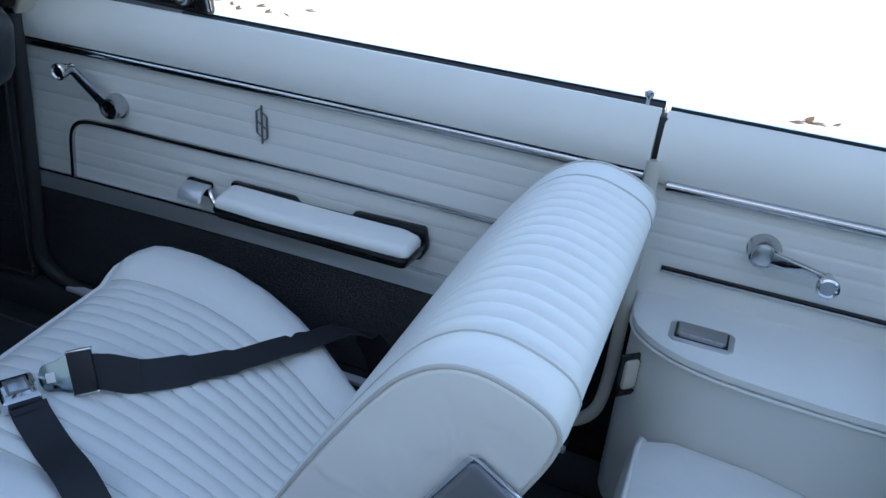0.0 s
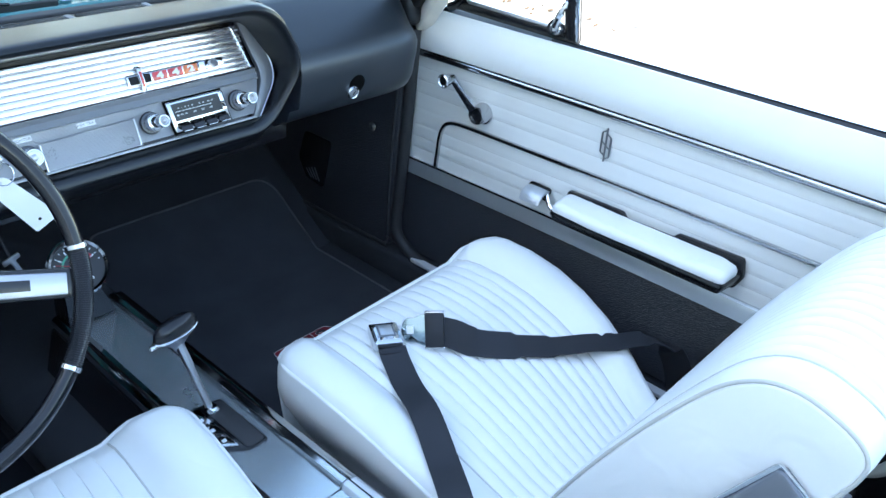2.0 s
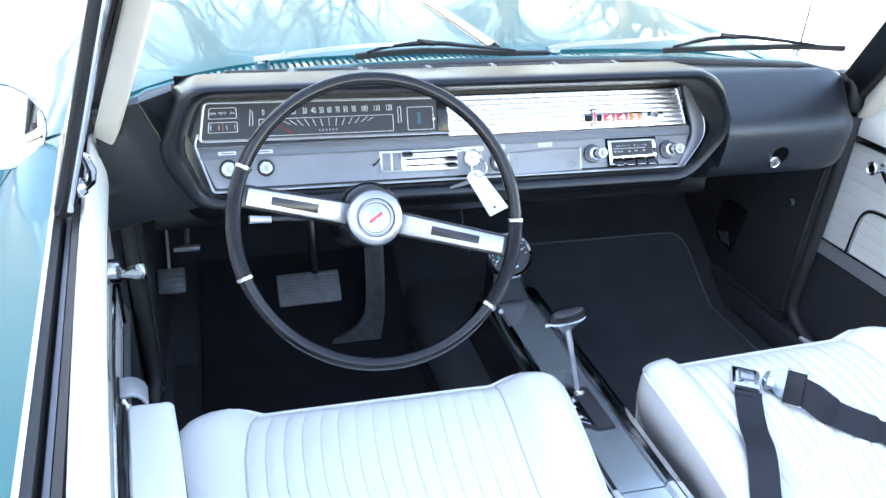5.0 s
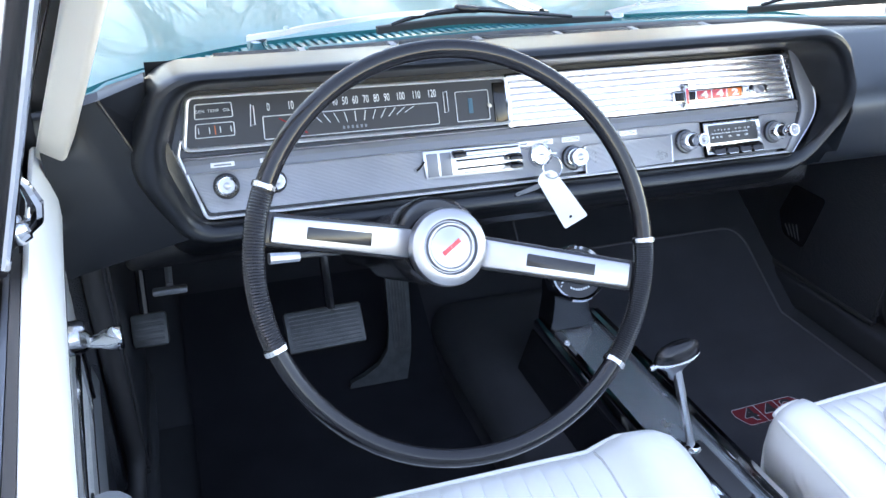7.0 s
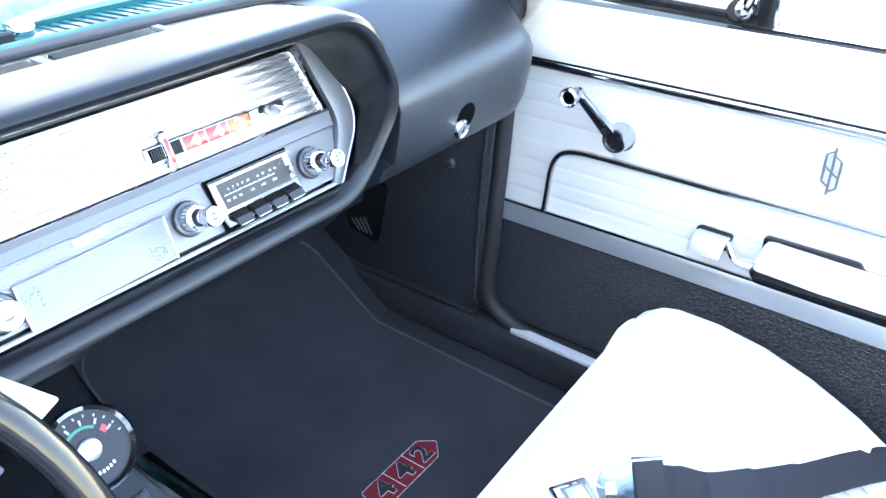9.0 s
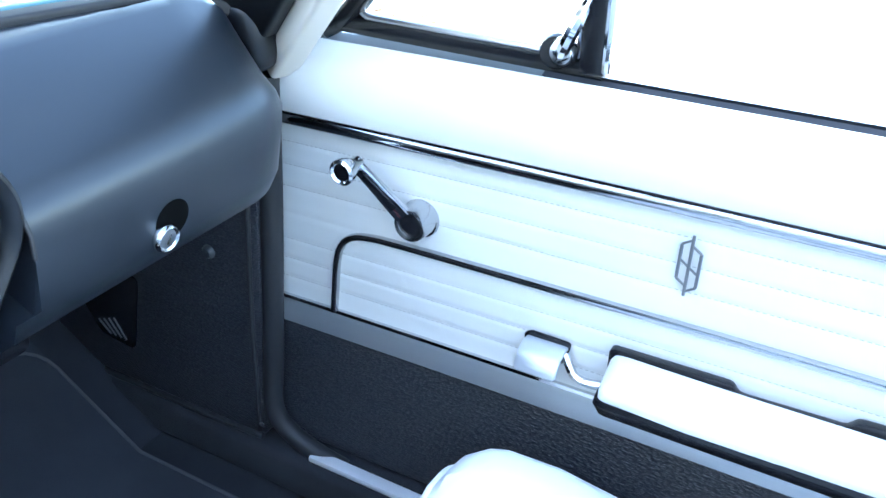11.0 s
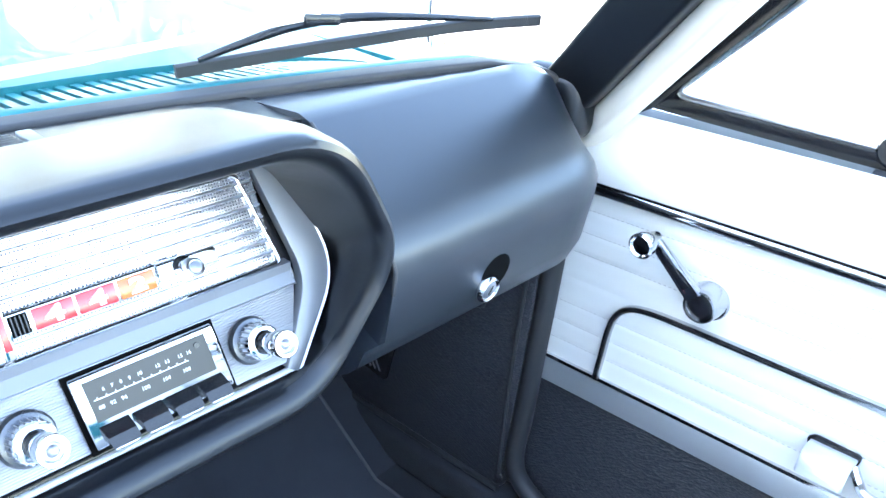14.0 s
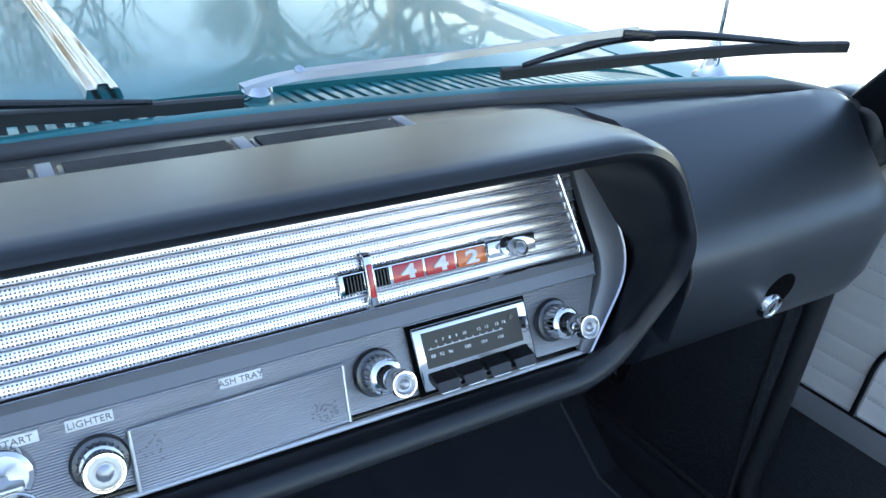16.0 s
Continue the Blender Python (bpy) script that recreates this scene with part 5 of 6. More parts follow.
# upper right: bright ribbed grille panel
PLACE.append(PLATE)
part("grille_plate", rbox((0.083, 0.004, 0.9105), (0.452, 0.004, 0.080), 0.003), M_SATIN, dash, "bright dotted metal grille")
M_DOTS = material("bright_stud_metal", (0.84, 0.85, 0.88), 0.25, metal=0.9, var=0.04, scale=8, fine=140, bump=0.0)
M_PUNCH = material("punched_hole", (0.09, 0.09, 0.12), 0.6, metal=0.3, bump=0)
M_BED = material("dull_grille_metal", (0.60, 0.62, 0.70), 0.3, metal=0.9, var=0.06, scale=8, bump=0.0)
for k in range(8):
    z = 0.8732 + 0.0100 * k
    part("ribbed_strip", rbox((0.083, 0.0005, z + 0.0043), (0.450, 0.004, 0.0088), 0.0006), M_DOTS, dash)
    v, f = [], []
    n = 196
    for row in range(3):
        for j in range(n):
            cx_, cz_ = -0.1395 + 0.4445 * j / n, z + 0.0017 + 0.0026 * row
            c = len(v)
            v += [(cx_ + 0.00066 * math.cos(a * math.tau / 6), -0.00165, cz_ + 0.00078 * math.sin(a * math.tau / 6)) for a in range(6)]
            f.append(tuple(range(c + 5, c - 1, -1)))
    me = bpy.data.meshes.new("holes")
    me.from_pydata(v, [], f)
    holes = bmesh.new()
    holes.from_mesh(me)
    bpy.data.meshes.remove(me)
    part("perforation", holes, M_PUNCH, dash, "rows of small dark holes")
    part("chrome_rib", rbox((0.083, -0.0008, z - 0.0006), (0.450, 0.0044, 0.0013), 0.0005), M_BED, dash)
part("grille_frame", sweep([(x, -0.002, z) for x, z in rounded([(-0.141, 0.8715), (0.3115, 0.8725), (0.2955, 0.951), (-0.143, 0.951)], 0.006, 3)], 0.0018, True), M_CHROME, dash)
part("mid_bar", loft([[(x, y, z) for y, z in ((0.004, 0.8712), (-0.0040, 0.8708), (-0.0006, 0.8622), (-0.0030, 0.8525), (0.004, 0.8525))] for x in (-0.556, 0.0, 0.318)]), M_GREY, dash, "smooth grey divider")
part("mid_bar_edge", sweep([(-0.556, -0.0030, 0.8522), (0.0, -0.0030, 0.8522), (0.318, -0.0030, 0.8522)], 0.0007), M_SATIN, dash)

PLACE.append(PLATE @ Matrix.Translation((0.004, 0, 0)))
# badge on the grille
badge = thing("badge", "chrome badge with red and orange number plates", "badge", (0.16, -0.004, 0.896))
part("frame", rbox((0.160, -0.0035, 0.896), (0.116, 0.004, 0.0175), 0.0012), M_CHROME, badge)
part("upright_bar", rbox((0.1235, -0.006, 0.897), (0.0065, 0.006, 0.040), 0.0015), M_CHROME, badge)
part("upright_inlay", rbox((0.1235, -0.0092, 0.897), (0.004, 0.001, 0.026), 0.0004), M_RED, badge, "red inlay")
for x in (0.1125, 0.1335):
    part("dark_square", rbox((x, -0.0056, 0.896), (0.0145 if x < 0.12 else 0.0105, 0.001, 0.0138), 0.0003), M_HOLE, badge)
    for j in range(5 if x < 0.12 else 4):
        part("flute", rbox((x + 0.0024 * (j - (2 if x < 0.12 else 1.5)), -0.0063, 0.896), (0.0008, 0.0006, 0.0130), 0), M_PLASTIC, badge)
for k, (ch, m) in enumerate((("4", M_RED), ("4", M_RED), ("2", M_ORANGE))):
    x = 0.1530 + 0.0255 * k
    pl = part("number_plate", rbox((x, -0.0058, 0.896), (0.0235, 0.0012, 0.0138), 0.0004), m, badge)
    part("numeral", letters(ch, 0.0145, pose(x, -0.0068, 0.896, 90, 0, 0), 0.0005, 1.45, 0.0006), M_MARK, pl)
kn = thing("clear_knob", "small clear plastic knob on a chrome plate", "knob", (0.236, -0.006, 0.897))
part("plate", rbox((0.240, -0.0035, 0.8965), (0.042, 0.003, 0.014), 0.001), M_CHROME, kn)
part("stem", lathe([(0, 0), (0.0075, 0), (0.0075, 0.002), (0.0045, 0.004), (0.0045, 0.012), (0, 0.012)], (0.236, -0.005, 0.897), UPN, 22), M_CHROME, kn)
part("grip", lathe([(0, 0.010), (0.0055, 0.011), (0.0062, 0.014), (0.0062, 0.020), (0.0050, 0.0215), (0.0040, 0.020), (0, 0.0205)], (0.236, -0.005, 0.897), UPN, 22), M_SATIN, kn, "pale translucent grip")

PLACE.pop()
# instrument cluster
clu = thing("instrument_cluster", "black speedometer cluster with white numerals and chrome frame", "instrument cluster", (-0.347, 0.0, 0.91))
part("bezel", sweep([(x, -0.002, z) for x, z in rounded([(-0.5545, 0.8840), (-0.139, 0.8800), (-0.141, 0.9490), (-0.5430, 0.9550)], 0.009, 4)], 0.0026, True), M_TRIM, clu)
part("face", flat(rounded([(-0.5535, 0.8850), (-0.140, 0.881), (-0.142, 0.948), (-0.5420, 0.9540)], 0.006, 3), 0.003, -0.003, 0), M_DIAL, clu)


def outline(name, pts, y, parent, r=0.0006, mat=None):
    return part(name, sweep([(x, y, z) for x, z in pts], r, True), mat or M_MARK, parent)


outline("gauge_outline", rounded([(-0.5375, 0.9245), (-0.4935, 0.9245), (-0.4940, 0.9440), (-0.5355, 0.9440)], 0.002, 2), -0.0012, clu)
outline("gauge_outline", rounded([(-0.5395, 0.8990), (-0.4940, 0.8990), (-0.4935, 0.9175), (-0.5375, 0.9175)], 0.002, 2), -0.0012, clu)
part("gauge_words", join(*[letters(w, 0.0055, pose(-0.531 + 0.0155 * k, -0.0006, 0.9340, 90, 0, 0), 0.0003) for k, w in enumerate(("GEN", "TEMP", "OIL"))]), M_MARK, clu)
part("fuel_needle", rbox((-0.516, -0.001, 0.908), (0.0012, 0.0006, 0.012), 0), M_ORANGE, clu, "orange fuel needle")
part("fuel_marks", join(*[rbox((-0.535 + 0.0125 * k, -0.0008, 0.908), (0.001, 0.0006, 0.008), 0) for k in range(4)]), M_MARK, clu)
outline("turn_arrow", [(-0.4745, 0.909), (-0.4690, 0.911), (-0.4685, 0.936), (-0.4715, 0.939)], -0.0012, clu)
outline("turn_arrow", [(-0.224, 0.905), (-0.229, 0.903), (-0.229, 0.933), (-0.224, 0.935)], -0.0012, clu)
nums = [str(10 * k) for k in range(13)]
nx = [-0.455, -0.427, -0.405, -0.386, -0.371, -0.3575, -0.344, -0.330, -0.316, -0.302, -0.2835, -0.262, -0.2405]
for w, x in zip(nums, nx):
    part("numeral", letters(w, 0.0160, pose(-0.451 + (x + 0.455) * 0.965, -0.0006, 0.9325, 90, 0, 0), 0.0003, 0.48), M_MARK, clu)
outline("window_outline", rounded([(-0.460, 0.889), (-0.238, 0.888), (-0.238, 0.9195), (-0.459, 0.9205)], 0.002, 2), -0.0012, clu)
for k in range(25):
    a = -54 + 108 * k / 24
    x0 = -0.346 + 0.085 * math.sin(radians(a)) / math.cos(radians(a)) ** 0.2
    if k % 2 == 0:
        part("speed_mark", sweep([(x0, -0.0008, 0.9170), (x0 - 0.016 * math.sin(radians(a)), -0.0008, 0.9170 - 0.014 * math.cos(radians(a)))], 0.0005), M_MARK, clu)
part("speed_needle", sweep([(-0.440, -0.0014, 0.9165), (-0.408, -0.0014, 0.8930)], [0.0006, 0.0010]), M_RED, clu, "red speedometer needle")
part("odometer", join(*[rbox((-0.362 + 0.0056 * k, -0.0008, 0.8955), (0.0026, 0.0006, 0.0042), 0) for k in range(6)]), M_GREY, clu)
outline("clock_outline", rounded([(-0.213, 0.888), (-0.168, 0.888), (-0.168, 0.932), (-0.213, 0.932)], 0.002, 2), -0.0012, clu)
part("clock_lens", rbox((-0.193, -0.0006, 0.910), (0.006, 0.0008, 0.022), 0), M_BLUETAB, clu, "pale blue lens")
part("trip_button", lathe([(0, 0), (0.0028, 0), (0.0028, 0.004), (0, 0.005)], (-0.168, -0.001, 0.909), (0, -1, 0), 12), M_PIPE, clu)
part("cluster_end", rbox((-0.1520, -0.0005, 0.911), (0.018, 0.004, 0.060), 0.0015), M_RIM, clu, "dark glossy end piece")

# lower panel fittings
knob("headlight_knob", -0.512, 0.8305, 0.0140, 0.022, "round chrome headlight knob", False, dark=True)
knob("wiper_switch", -0.454, 0.8295, 0.0125, 0.020, "round chrome wiper knob", False, dark=True)
knob("lighter", -0.055, 0.816, 0.0150, 0.024, "chrome cigarette lighter knob", False)


def tag_plate(x, z, w, text):
    t = thing("name_plate", "small silver lettered plate on the panel", "label", (x, -0.0015, z))
    part("plate", rbox((x, -0.0012, z), (w, 0.0016, 0.0078), 0.0005), M_PLATE, t)
    part("lettering", letters(text, 0.0062, pose(x, -0.0022, z, 90, 0, 0), 0.0002), M_GREY, t)


tag_plate(0.0325, 0.8455, 0.027, "ASH TRAY")
tag_plate(-0.056, 0.8450, 0.026, "LIGHTER")
t = thing("name_plate", "small silver lettered plate on the panel", "label", (-0.105, -0.0015, 0.8465))
part("plate", rbox((-0.1085, -0.0012, 0.8450), (0.052, 0.0016, 0.0078), 0.0005), M_PLATE, t)
part("lettering", rbox((-0.1255, -0.0021, 0.8450), (0.010, 0.0006, 0.0024), 0), M_GREY, t)
part("lettering", letters("START", 0.0062, pose(-0.0945, -0.0022, 0.8450, 90, 0, 0), 0.0002), M_GREY, t)
for x in (-0.513, -0.455):
    t = thing("name_plate", "small silver plate above a knob", "label", (x, -0.0015, 0.862))
    part("plate", rbox((x, -0.0012, 0.8605), (0.028, 0.0016, 0.0065), 0.0005), M_PLATE, t)
    part("lettering", rbox((x, -0.0021, 0.8605), (0.020, 0.0006, 0.0022), 0), M_GREY, t)

ash = thing("ashtray", "ribbed silver ashtray door with a worn patch", "ashtray", (0.033, -0.002, 0.808))
part("door", flat([(-0.0365, 0.8325), (0.0985, 0.8355), (0.0970, 0.7925), (-0.0370, 0.7900)], -0.0012, -0.0025, 0.0006), M_RIBBED, ash)
part("edge", sweep([(0.0990, -0.0038, 0.8362), (0.0975, -0.0038, 0.7920)], 0.0013), M_SATIN, ash)
part("edge", sweep([(-0.0372, -0.0034, 0.8330), (-0.0377, -0.0034, 0.7895)], 0.0013), M_SATIN, ash)
part("edge", sweep([(-0.0365, -0.0034, 0.8332), (0.0985, -0.0034, 0.8362)], 0.0008), M_SATIN, ash)
part("edge", sweep([(-0.0370, -0.0032, 0.7896), (0.0970, -0.0032, 0.7921)], 0.0007), M_SATIN, ash)
M_WORN = material("worn_patch", (0.26, 0.27, 0.28), 0.6, metal=0.5, var=0.5, scale=260, fine=500, bump=0.6)
rw = random.Random(7)


def specks(cx_, cz_, rx, rz, n, big):
    out = []
    for k in range(n):
        a, r = rw.uniform(0, math.tau), math.sqrt(rw.random())
        w = rw.uniform(0.4, 1.0) * big
        m = rw.randint(5, 7)
        pts = [(cx_ + rx * r * math.cos(a) + w * rw.uniform(0.5, 1) * math.cos(j * math.tau / m), -0.0038, cz_ + rz * r * math.sin(a) + w * rw.uniform(0.35, 0.8) * math.sin(j * math.tau / m)) for j in range(m)]
        out.append(slab(pts, (0, -0.0002, 0)))
    return join(*out)


part("worn_patch", specks(0.082, 0.806, 0.0105, 0.0085, 60, 0.0016), M_WORN, ash, "rubbed dull patch")
part("stain", specks(-0.027, 0.815, 0.007, 0.012, 22, 0.0015), M_WORN, ash, "dull stains")
part("stain", specks(0.03, 0.812, 0.055, 0.018, 22, 0.0006), M_WORN, ash, "small pits")

# heater control
he = thing("heater_control", "chrome heater control with three slide levers", "heater control", (-0.198, -0.002, 0.829))
part("plate", flat([(-0.266, 0.8510), (-0.132, 0.8485), (-0.130, 0.8075), (-0.265, 0.8090)], -0.0012, -0.003, 0.001), M_SATIN, he)
part("left_lever", sweep([(-0.266, -0.005, 0.836), (-0.274, -0.012, 0.831), (-0.281, -0.016, 0.829)], [0.002, 0.002, 0.0035]), M_CHROME, he)
for x0, x1 in ((-0.262, -0.247), (-0.244, -0.229)):
    part("window", rbox(((x0 + x1) / 2, -0.0045, 0.829), (x1 - x0, 0.001, 0.034), 0.0003), M_GREY, he)
for k, (z, lx) in enumerate(((0.8445, -0.219), (0.8320, -0.142), (0.8195, -0.142))):
    part("slot", rbox((-0.178, -0.0044, z), (0.088, 0.001, 0.0028), 0.0003), M_PLASTIC, he, "black slide slot")
    part("slide_knob", rbox((lx, -0.010, z), (0.018, 0.013, 0.0075), 0.0025), M_PLASTIC, he)
part("marks", join(*[rbox((-0.178, -0.0044, z), (0.070, 0.0006, 0.0012), 0) for z in (0.838, 0.8255, 0.8135)]), M_GREY, he)

# ignition, key and tag
PLACE.append(Matrix.Translation((0, -0.009, 0.0054)))
ig = thing("ignition_switch", "chrome ignition switch with key", "ignition switch", (-0.100, -0.002, 0.826))
part("ring", lathe([(0.012, 0), (0.0165, 0), (0.0165, 0.003), (0.0150, 0.007), (0.0125, 0.008), (0.012, 0.006), (0.012, 0)], (-0.1035, -0.001, 0.8255), UPN, 30), M_CHROME, ig)
part("barrel", lathe([(0, 0), (0.0122, 0), (0.0122, 0.006), (0, 0.007)], (-0.1035, -0.001, 0.8255), UPN, 24), M_SATIN, ig)
kt = thing("key_with_tag", "key on a ring with a blank white card tag", "key", (-0.098, -0.03, 0.80))
kp = Vector((-0.1035, -0.010, 0.829))
part("key", slab([kp + Vector((x, 0, 0)) + UPN * y for x, y in rounded([(-0.002, 0), (0.002, 0), (0.003, 0.010), (0.010, 0.014), (0.010, 0.026), (-0.010, 0.026), (-0.010, 0.014), (-0.003, 0.010)], 0.003, 2)], (0, 0.0008, 0.0018), 0.0004), M_SATIN, kt)
rc = Vector((-0.101, -0.036, 0.826))
part("ring", sweep([rc + Vector((0.0135 * math.cos(a * math.tau / 24), -0.006 * math.sin(a * math.tau / 24), -0.0135 * math.sin(a * math.tau / 24) - 0.005)) for a in range(24)], 0.0009, True), M_CHROME, kt)
tg = [(-0.1235, 0.806), (-0.118, 0.816), (-0.104, 0.819), (-0.097, 0.815), (-0.0435, 0.746), (-0.0765, 0.730)]
part("tag", slab([(x, -0.040, z) for x, z in rounded(tg, 0.003, 2)], (0, 0.0009, 0)), M_PAPER, kt, "blank white card tag")
part("tag_hole", lathe([(0, 0), (0.0022, 0), (0.0022, 0.0003), (0, 0.0003)], (-0.070, -0.0401, 0.748), (0, -1, 0), 12), M_PLASTIC, kt)
part("eyelet", lathe([(0.0015, 0), (0.003, 0), (0.003, 0.0006), (0.0015, 0.0006), (0.0015, 0)], (-0.108, -0.0401, 0.8115), (0, -1, 0), 14), M_SATIN, kt)
part("second_key", slab([(x, -0.037, z) for x, z in rounded([(-0.112, 0.803), (-0.125, 0.799), (-0.152, 0.790), (-0.150, 0.786), (-0.122, 0.792), (-0.110, 0.797)], 0.002, 2)], (0, 0.001, 0)), M_GREY, kt)

PLACE.pop()

# radio
ra = thing("radio", "push-button radio with chrome face and black dial", "radio", (0.206, -0.004, 0.818))
part("opening", flat([(0.1480, 0.8520), (0.2480, 0.8525), (0.2520, 0.7930), (0.1520, 0.7910)], -0.0012, -0.001, 0), M_HOLE, ra, "black radio opening")
part("chrome_face", flat([(0.1505, 0.8490), (0.2455, 0.8495), (0.2490, 0.7990), (0.1540, 0.7970)], -0.0022, -0.005, 0.0015), M_CHROME, ra)
part("dial", flat([(0.1572, 0.8452), (0.2380, 0.8455), (0.2395, 0.8165), (0.1590, 0.8160)], -0.0072, -0.0008, 0), M_DIAL, ra)
part("dial_scale", join(*[letters(w, 0.0038, pose(x - 0.0080, -0.0083, 0.8255, 90, 0, 0), 0.0002) for w, x in (("88", 0.172), ("92", 0.179), ("96", 0.186), ("100", 0.200), ("104", 0.214), ("108", 0.228))]), M_MARK, ra)
part("upper_scale", join(*[letters(w, 0.0036, pose(x - 0.0080, -0.0083, 0.8370, 90, 0, 0), 0.0002) for w, x in (("6", 0.176), ("7", 0.1815), ("8", 0.187), ("9", 0.1925), ("10", 0.199), ("12", 0.211), ("13", 0.2175), ("15", 0.2265), ("16", 0.2325))]), M_MARK, ra)
part("dial_line", rbox((0.192, -0.0082, 0.8315), (0.062, 0.0004, 0.0005), 0), M_MARK, ra)
part("dial_ticks", join(*[rbox((0.163 + 0.0058 * k, -0.0082, 0.8321), (0.0006, 0.0004, 0.002), 0) for k in range(11)]), M_MARK, ra)
part("jack", lathe([(0, 0), (0.0022, 0), (0.0022, 0.0005), (0, 0.0005)], (0.2310, -0.0082, 0.840), (0, -1, 0), 12), M_PLASTIC, ra)
for k in range(4):
    x = 0.1680 + 0.0215 * k
    part("push_button", loft([[(x - 0.0093, -0.006, 0.8125), (x + 0.0093, -0.006, 0.8128), (x + 0.0098, -0.006, 0.8035), (x - 0.0088, -0.006, 0.8032)], [(x - 0.0088, -0.017, 0.8095), (x + 0.0088, -0.017, 0.8098), (x + 0.0094, -0.0185, 0.8030), (x - 0.0084, -0.0185, 0.8027)]]), M_PLASTIC, ra, "black push button")
    part("button_lip", rbox((x + 0.0004, -0.0185, 0.8022), (0.0150, 0.002, 0.0014), 0.0004), M_CHROME, ra)

for x in (0.1220, 0.2715):
    knob("radio_knob", x, 0.8215, 0.0150, 0.046, "chrome radio knob with stepped collar", parent=ra)

PLACE.pop()

# glove box lock
gl = thing("glove_box_lock", "round chrome glove box lock in a dished recess", "lock", (0.479, -0.045, 0.806))
gn = Vector((0, -0.98, -0.19)).normalized()
part("recess", lathe([(0, 0), (0.0175, 0), (0.0175, 0.0008), (0, 0.0008)], (0.489, -0.0483, 0.818), gn, 28), M_HOLE, gl, "dark thumb recess")
part("bezel", lathe([(0.007, 0), (0.0125, 0), (0.0125, 0.004), (0.0105, 0.007), (0.0085, 0.006), (0.0075, 0.004), (0.007, 0)], (0.479, -0.0465, 0.806), gn, 26), M_CHROME, gl)
part("cylinder", lathe([(0, 0), (0.0082, 0), (0.0082, 0.0055), (0, 0.006)], (0.479, -0.0465, 0.806), gn, 22), M_SATIN, gl)
part("key_slot", rbox(Vector((0.4795, -0.0465, 0.806)) + gn * 0.0062, (0.0016, 0.0012, 0.009), 0.0003, 1, (0, 35, 0)), M_PLASTIC, gl)

# defroster grilles on the dash top
for k in range(6):
    x0 = -0.51 + 0.1165 * k
    g = thing("defroster_grille", "black slotted defroster grille", "vent", (x0 + 0.05, 0.067, 0.972), "defroster grilles")
    zz = lambda y: 0.9755 - 0.022 * max(0, (y - 0.046) / 0.11) ** 0.8
    part("frame", rbox((x0 + 0.053, 0.0665, 0.9700), (0.104, 0.024, 0.004), 0.001), M_PLASTIC, g)
    for j in range(5):
        part("bar", rbox((x0 + 0.053, 0.0575 + 0.0045 * j, 0.9725), (0.098, 0.0018, 0.0035), 0.0006), M_PLASTIC, g)
    part("divider", rbox((x0 + 0.1105, 0.0665, 0.9722), (0.009, 0.026, 0.004), 0.001), M_GREY, g, "grey divider")

# ---- footwell ----
def mat_z(y):
    return 0.282 if y < 0.27 else 0.282 + 0.667 * (y - 0.27)


def floor_mat(x0, x1, y0, y1, label, patched=True):
    m = thing("floor_mat", label, "floor mat", ((x0 + x1) / 2, -0.1, 0.302), "floor mats")
    ys = [y0 + (0.27 - y0) * k / 6 for k in range(7)] + [0.27 + (y1 - 0.27) * k / 4 for k in range(1, 5)]
    part("mat", loft([[(x0, y, mat_z(y)), (x1, y, mat_z(y)), (x1, y, mat_z(y) + 0.008), (x0, y, mat_z(y) + 0.008)] for y in ys]), M_MATLIT if patched else M_MATSHADE, m)
    c = 0.045
    edge = [(x0, y0 + (y1 - c - y0) * k / 10) for k in range(11)] + [(x0 + c * (1 - math.cos(a * 0.314)), y1 - c + c * math.sin(a * 0.314)) for a in range(1, 6)]
    edge += [(x1 - c * (1 - math.cos(a * 0.314)), y1 - c + c * math.sin(a * 0.314)) for a in range(5, 0, -1)] + [(x1, y1 - c + (y0 - y1 + c) * k / 10) for k in range(11)]
    if patched:
        part("binding", sweep([(x, y, mat_z(y) + 0.0085) for x, y in edge], 0.0026), M_BIND, m, "thin grey binding")
    return m


M_BIND = material("grey_binding", (0.085, 0.085, 0.092), 0.8, var=0.2, scale=40)
fm = floor_mat(0.165, 0.640, -0.30, 0.455, "black carpet floor mat with a red number patch")
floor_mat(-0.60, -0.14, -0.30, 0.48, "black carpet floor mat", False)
pt = thing("mat_patch", "red embroidered number patch sewn on the mat", "patch", (0.39, -0.013, 0.290))
M_PATCH = material("red_embroidery", (0.20, 0.012, 0.02), 0.85, var=0.3, scale=60, fine=500, bump=0.6)
PLACE.append(Matrix.Translation((0.390, -0.013, 0.2902)) @ pose(0, 0, 0, 0, 0, 2))
patch = [(-0.062, -0.024), (0.052, -0.024), (0.076, -0.002), (0.058, 0.022), (-0.070, 0.022), (-0.074, 0.004)]
part("cloth", slab([(x, y, 0) for x, y in rounded(patch, 0.004, 2)], (0, 0, 0.0012)), M_PATCH, pt)
part("border", sweep([(x, y, 0.0014) for x, y in rounded(patch, 0.004, 2)], 0.0004, True), M_MARK, pt, "pale stitched border")
for k, ch in enumerate("442"):
    x = -0.044 + 0.043 * k
    part("numeral", letters(ch, 0.044, pose(x, -0.001, 0.0014), 0.0004, 1.15, 0.0017), M_MARK, pt, "pale outlined numeral")
    part("numeral_fill", letters(ch, 0.044, pose(x, -0.001, 0.0021), 0.0004, 1.15, 0.0011), M_CARPET, pt, "black numeral")
    if k:
        part("divider", rbox((x - 0.0215, 0, 0.0014), (0.0008, 0.044, 0.0008), 0), M_MARK, pt)
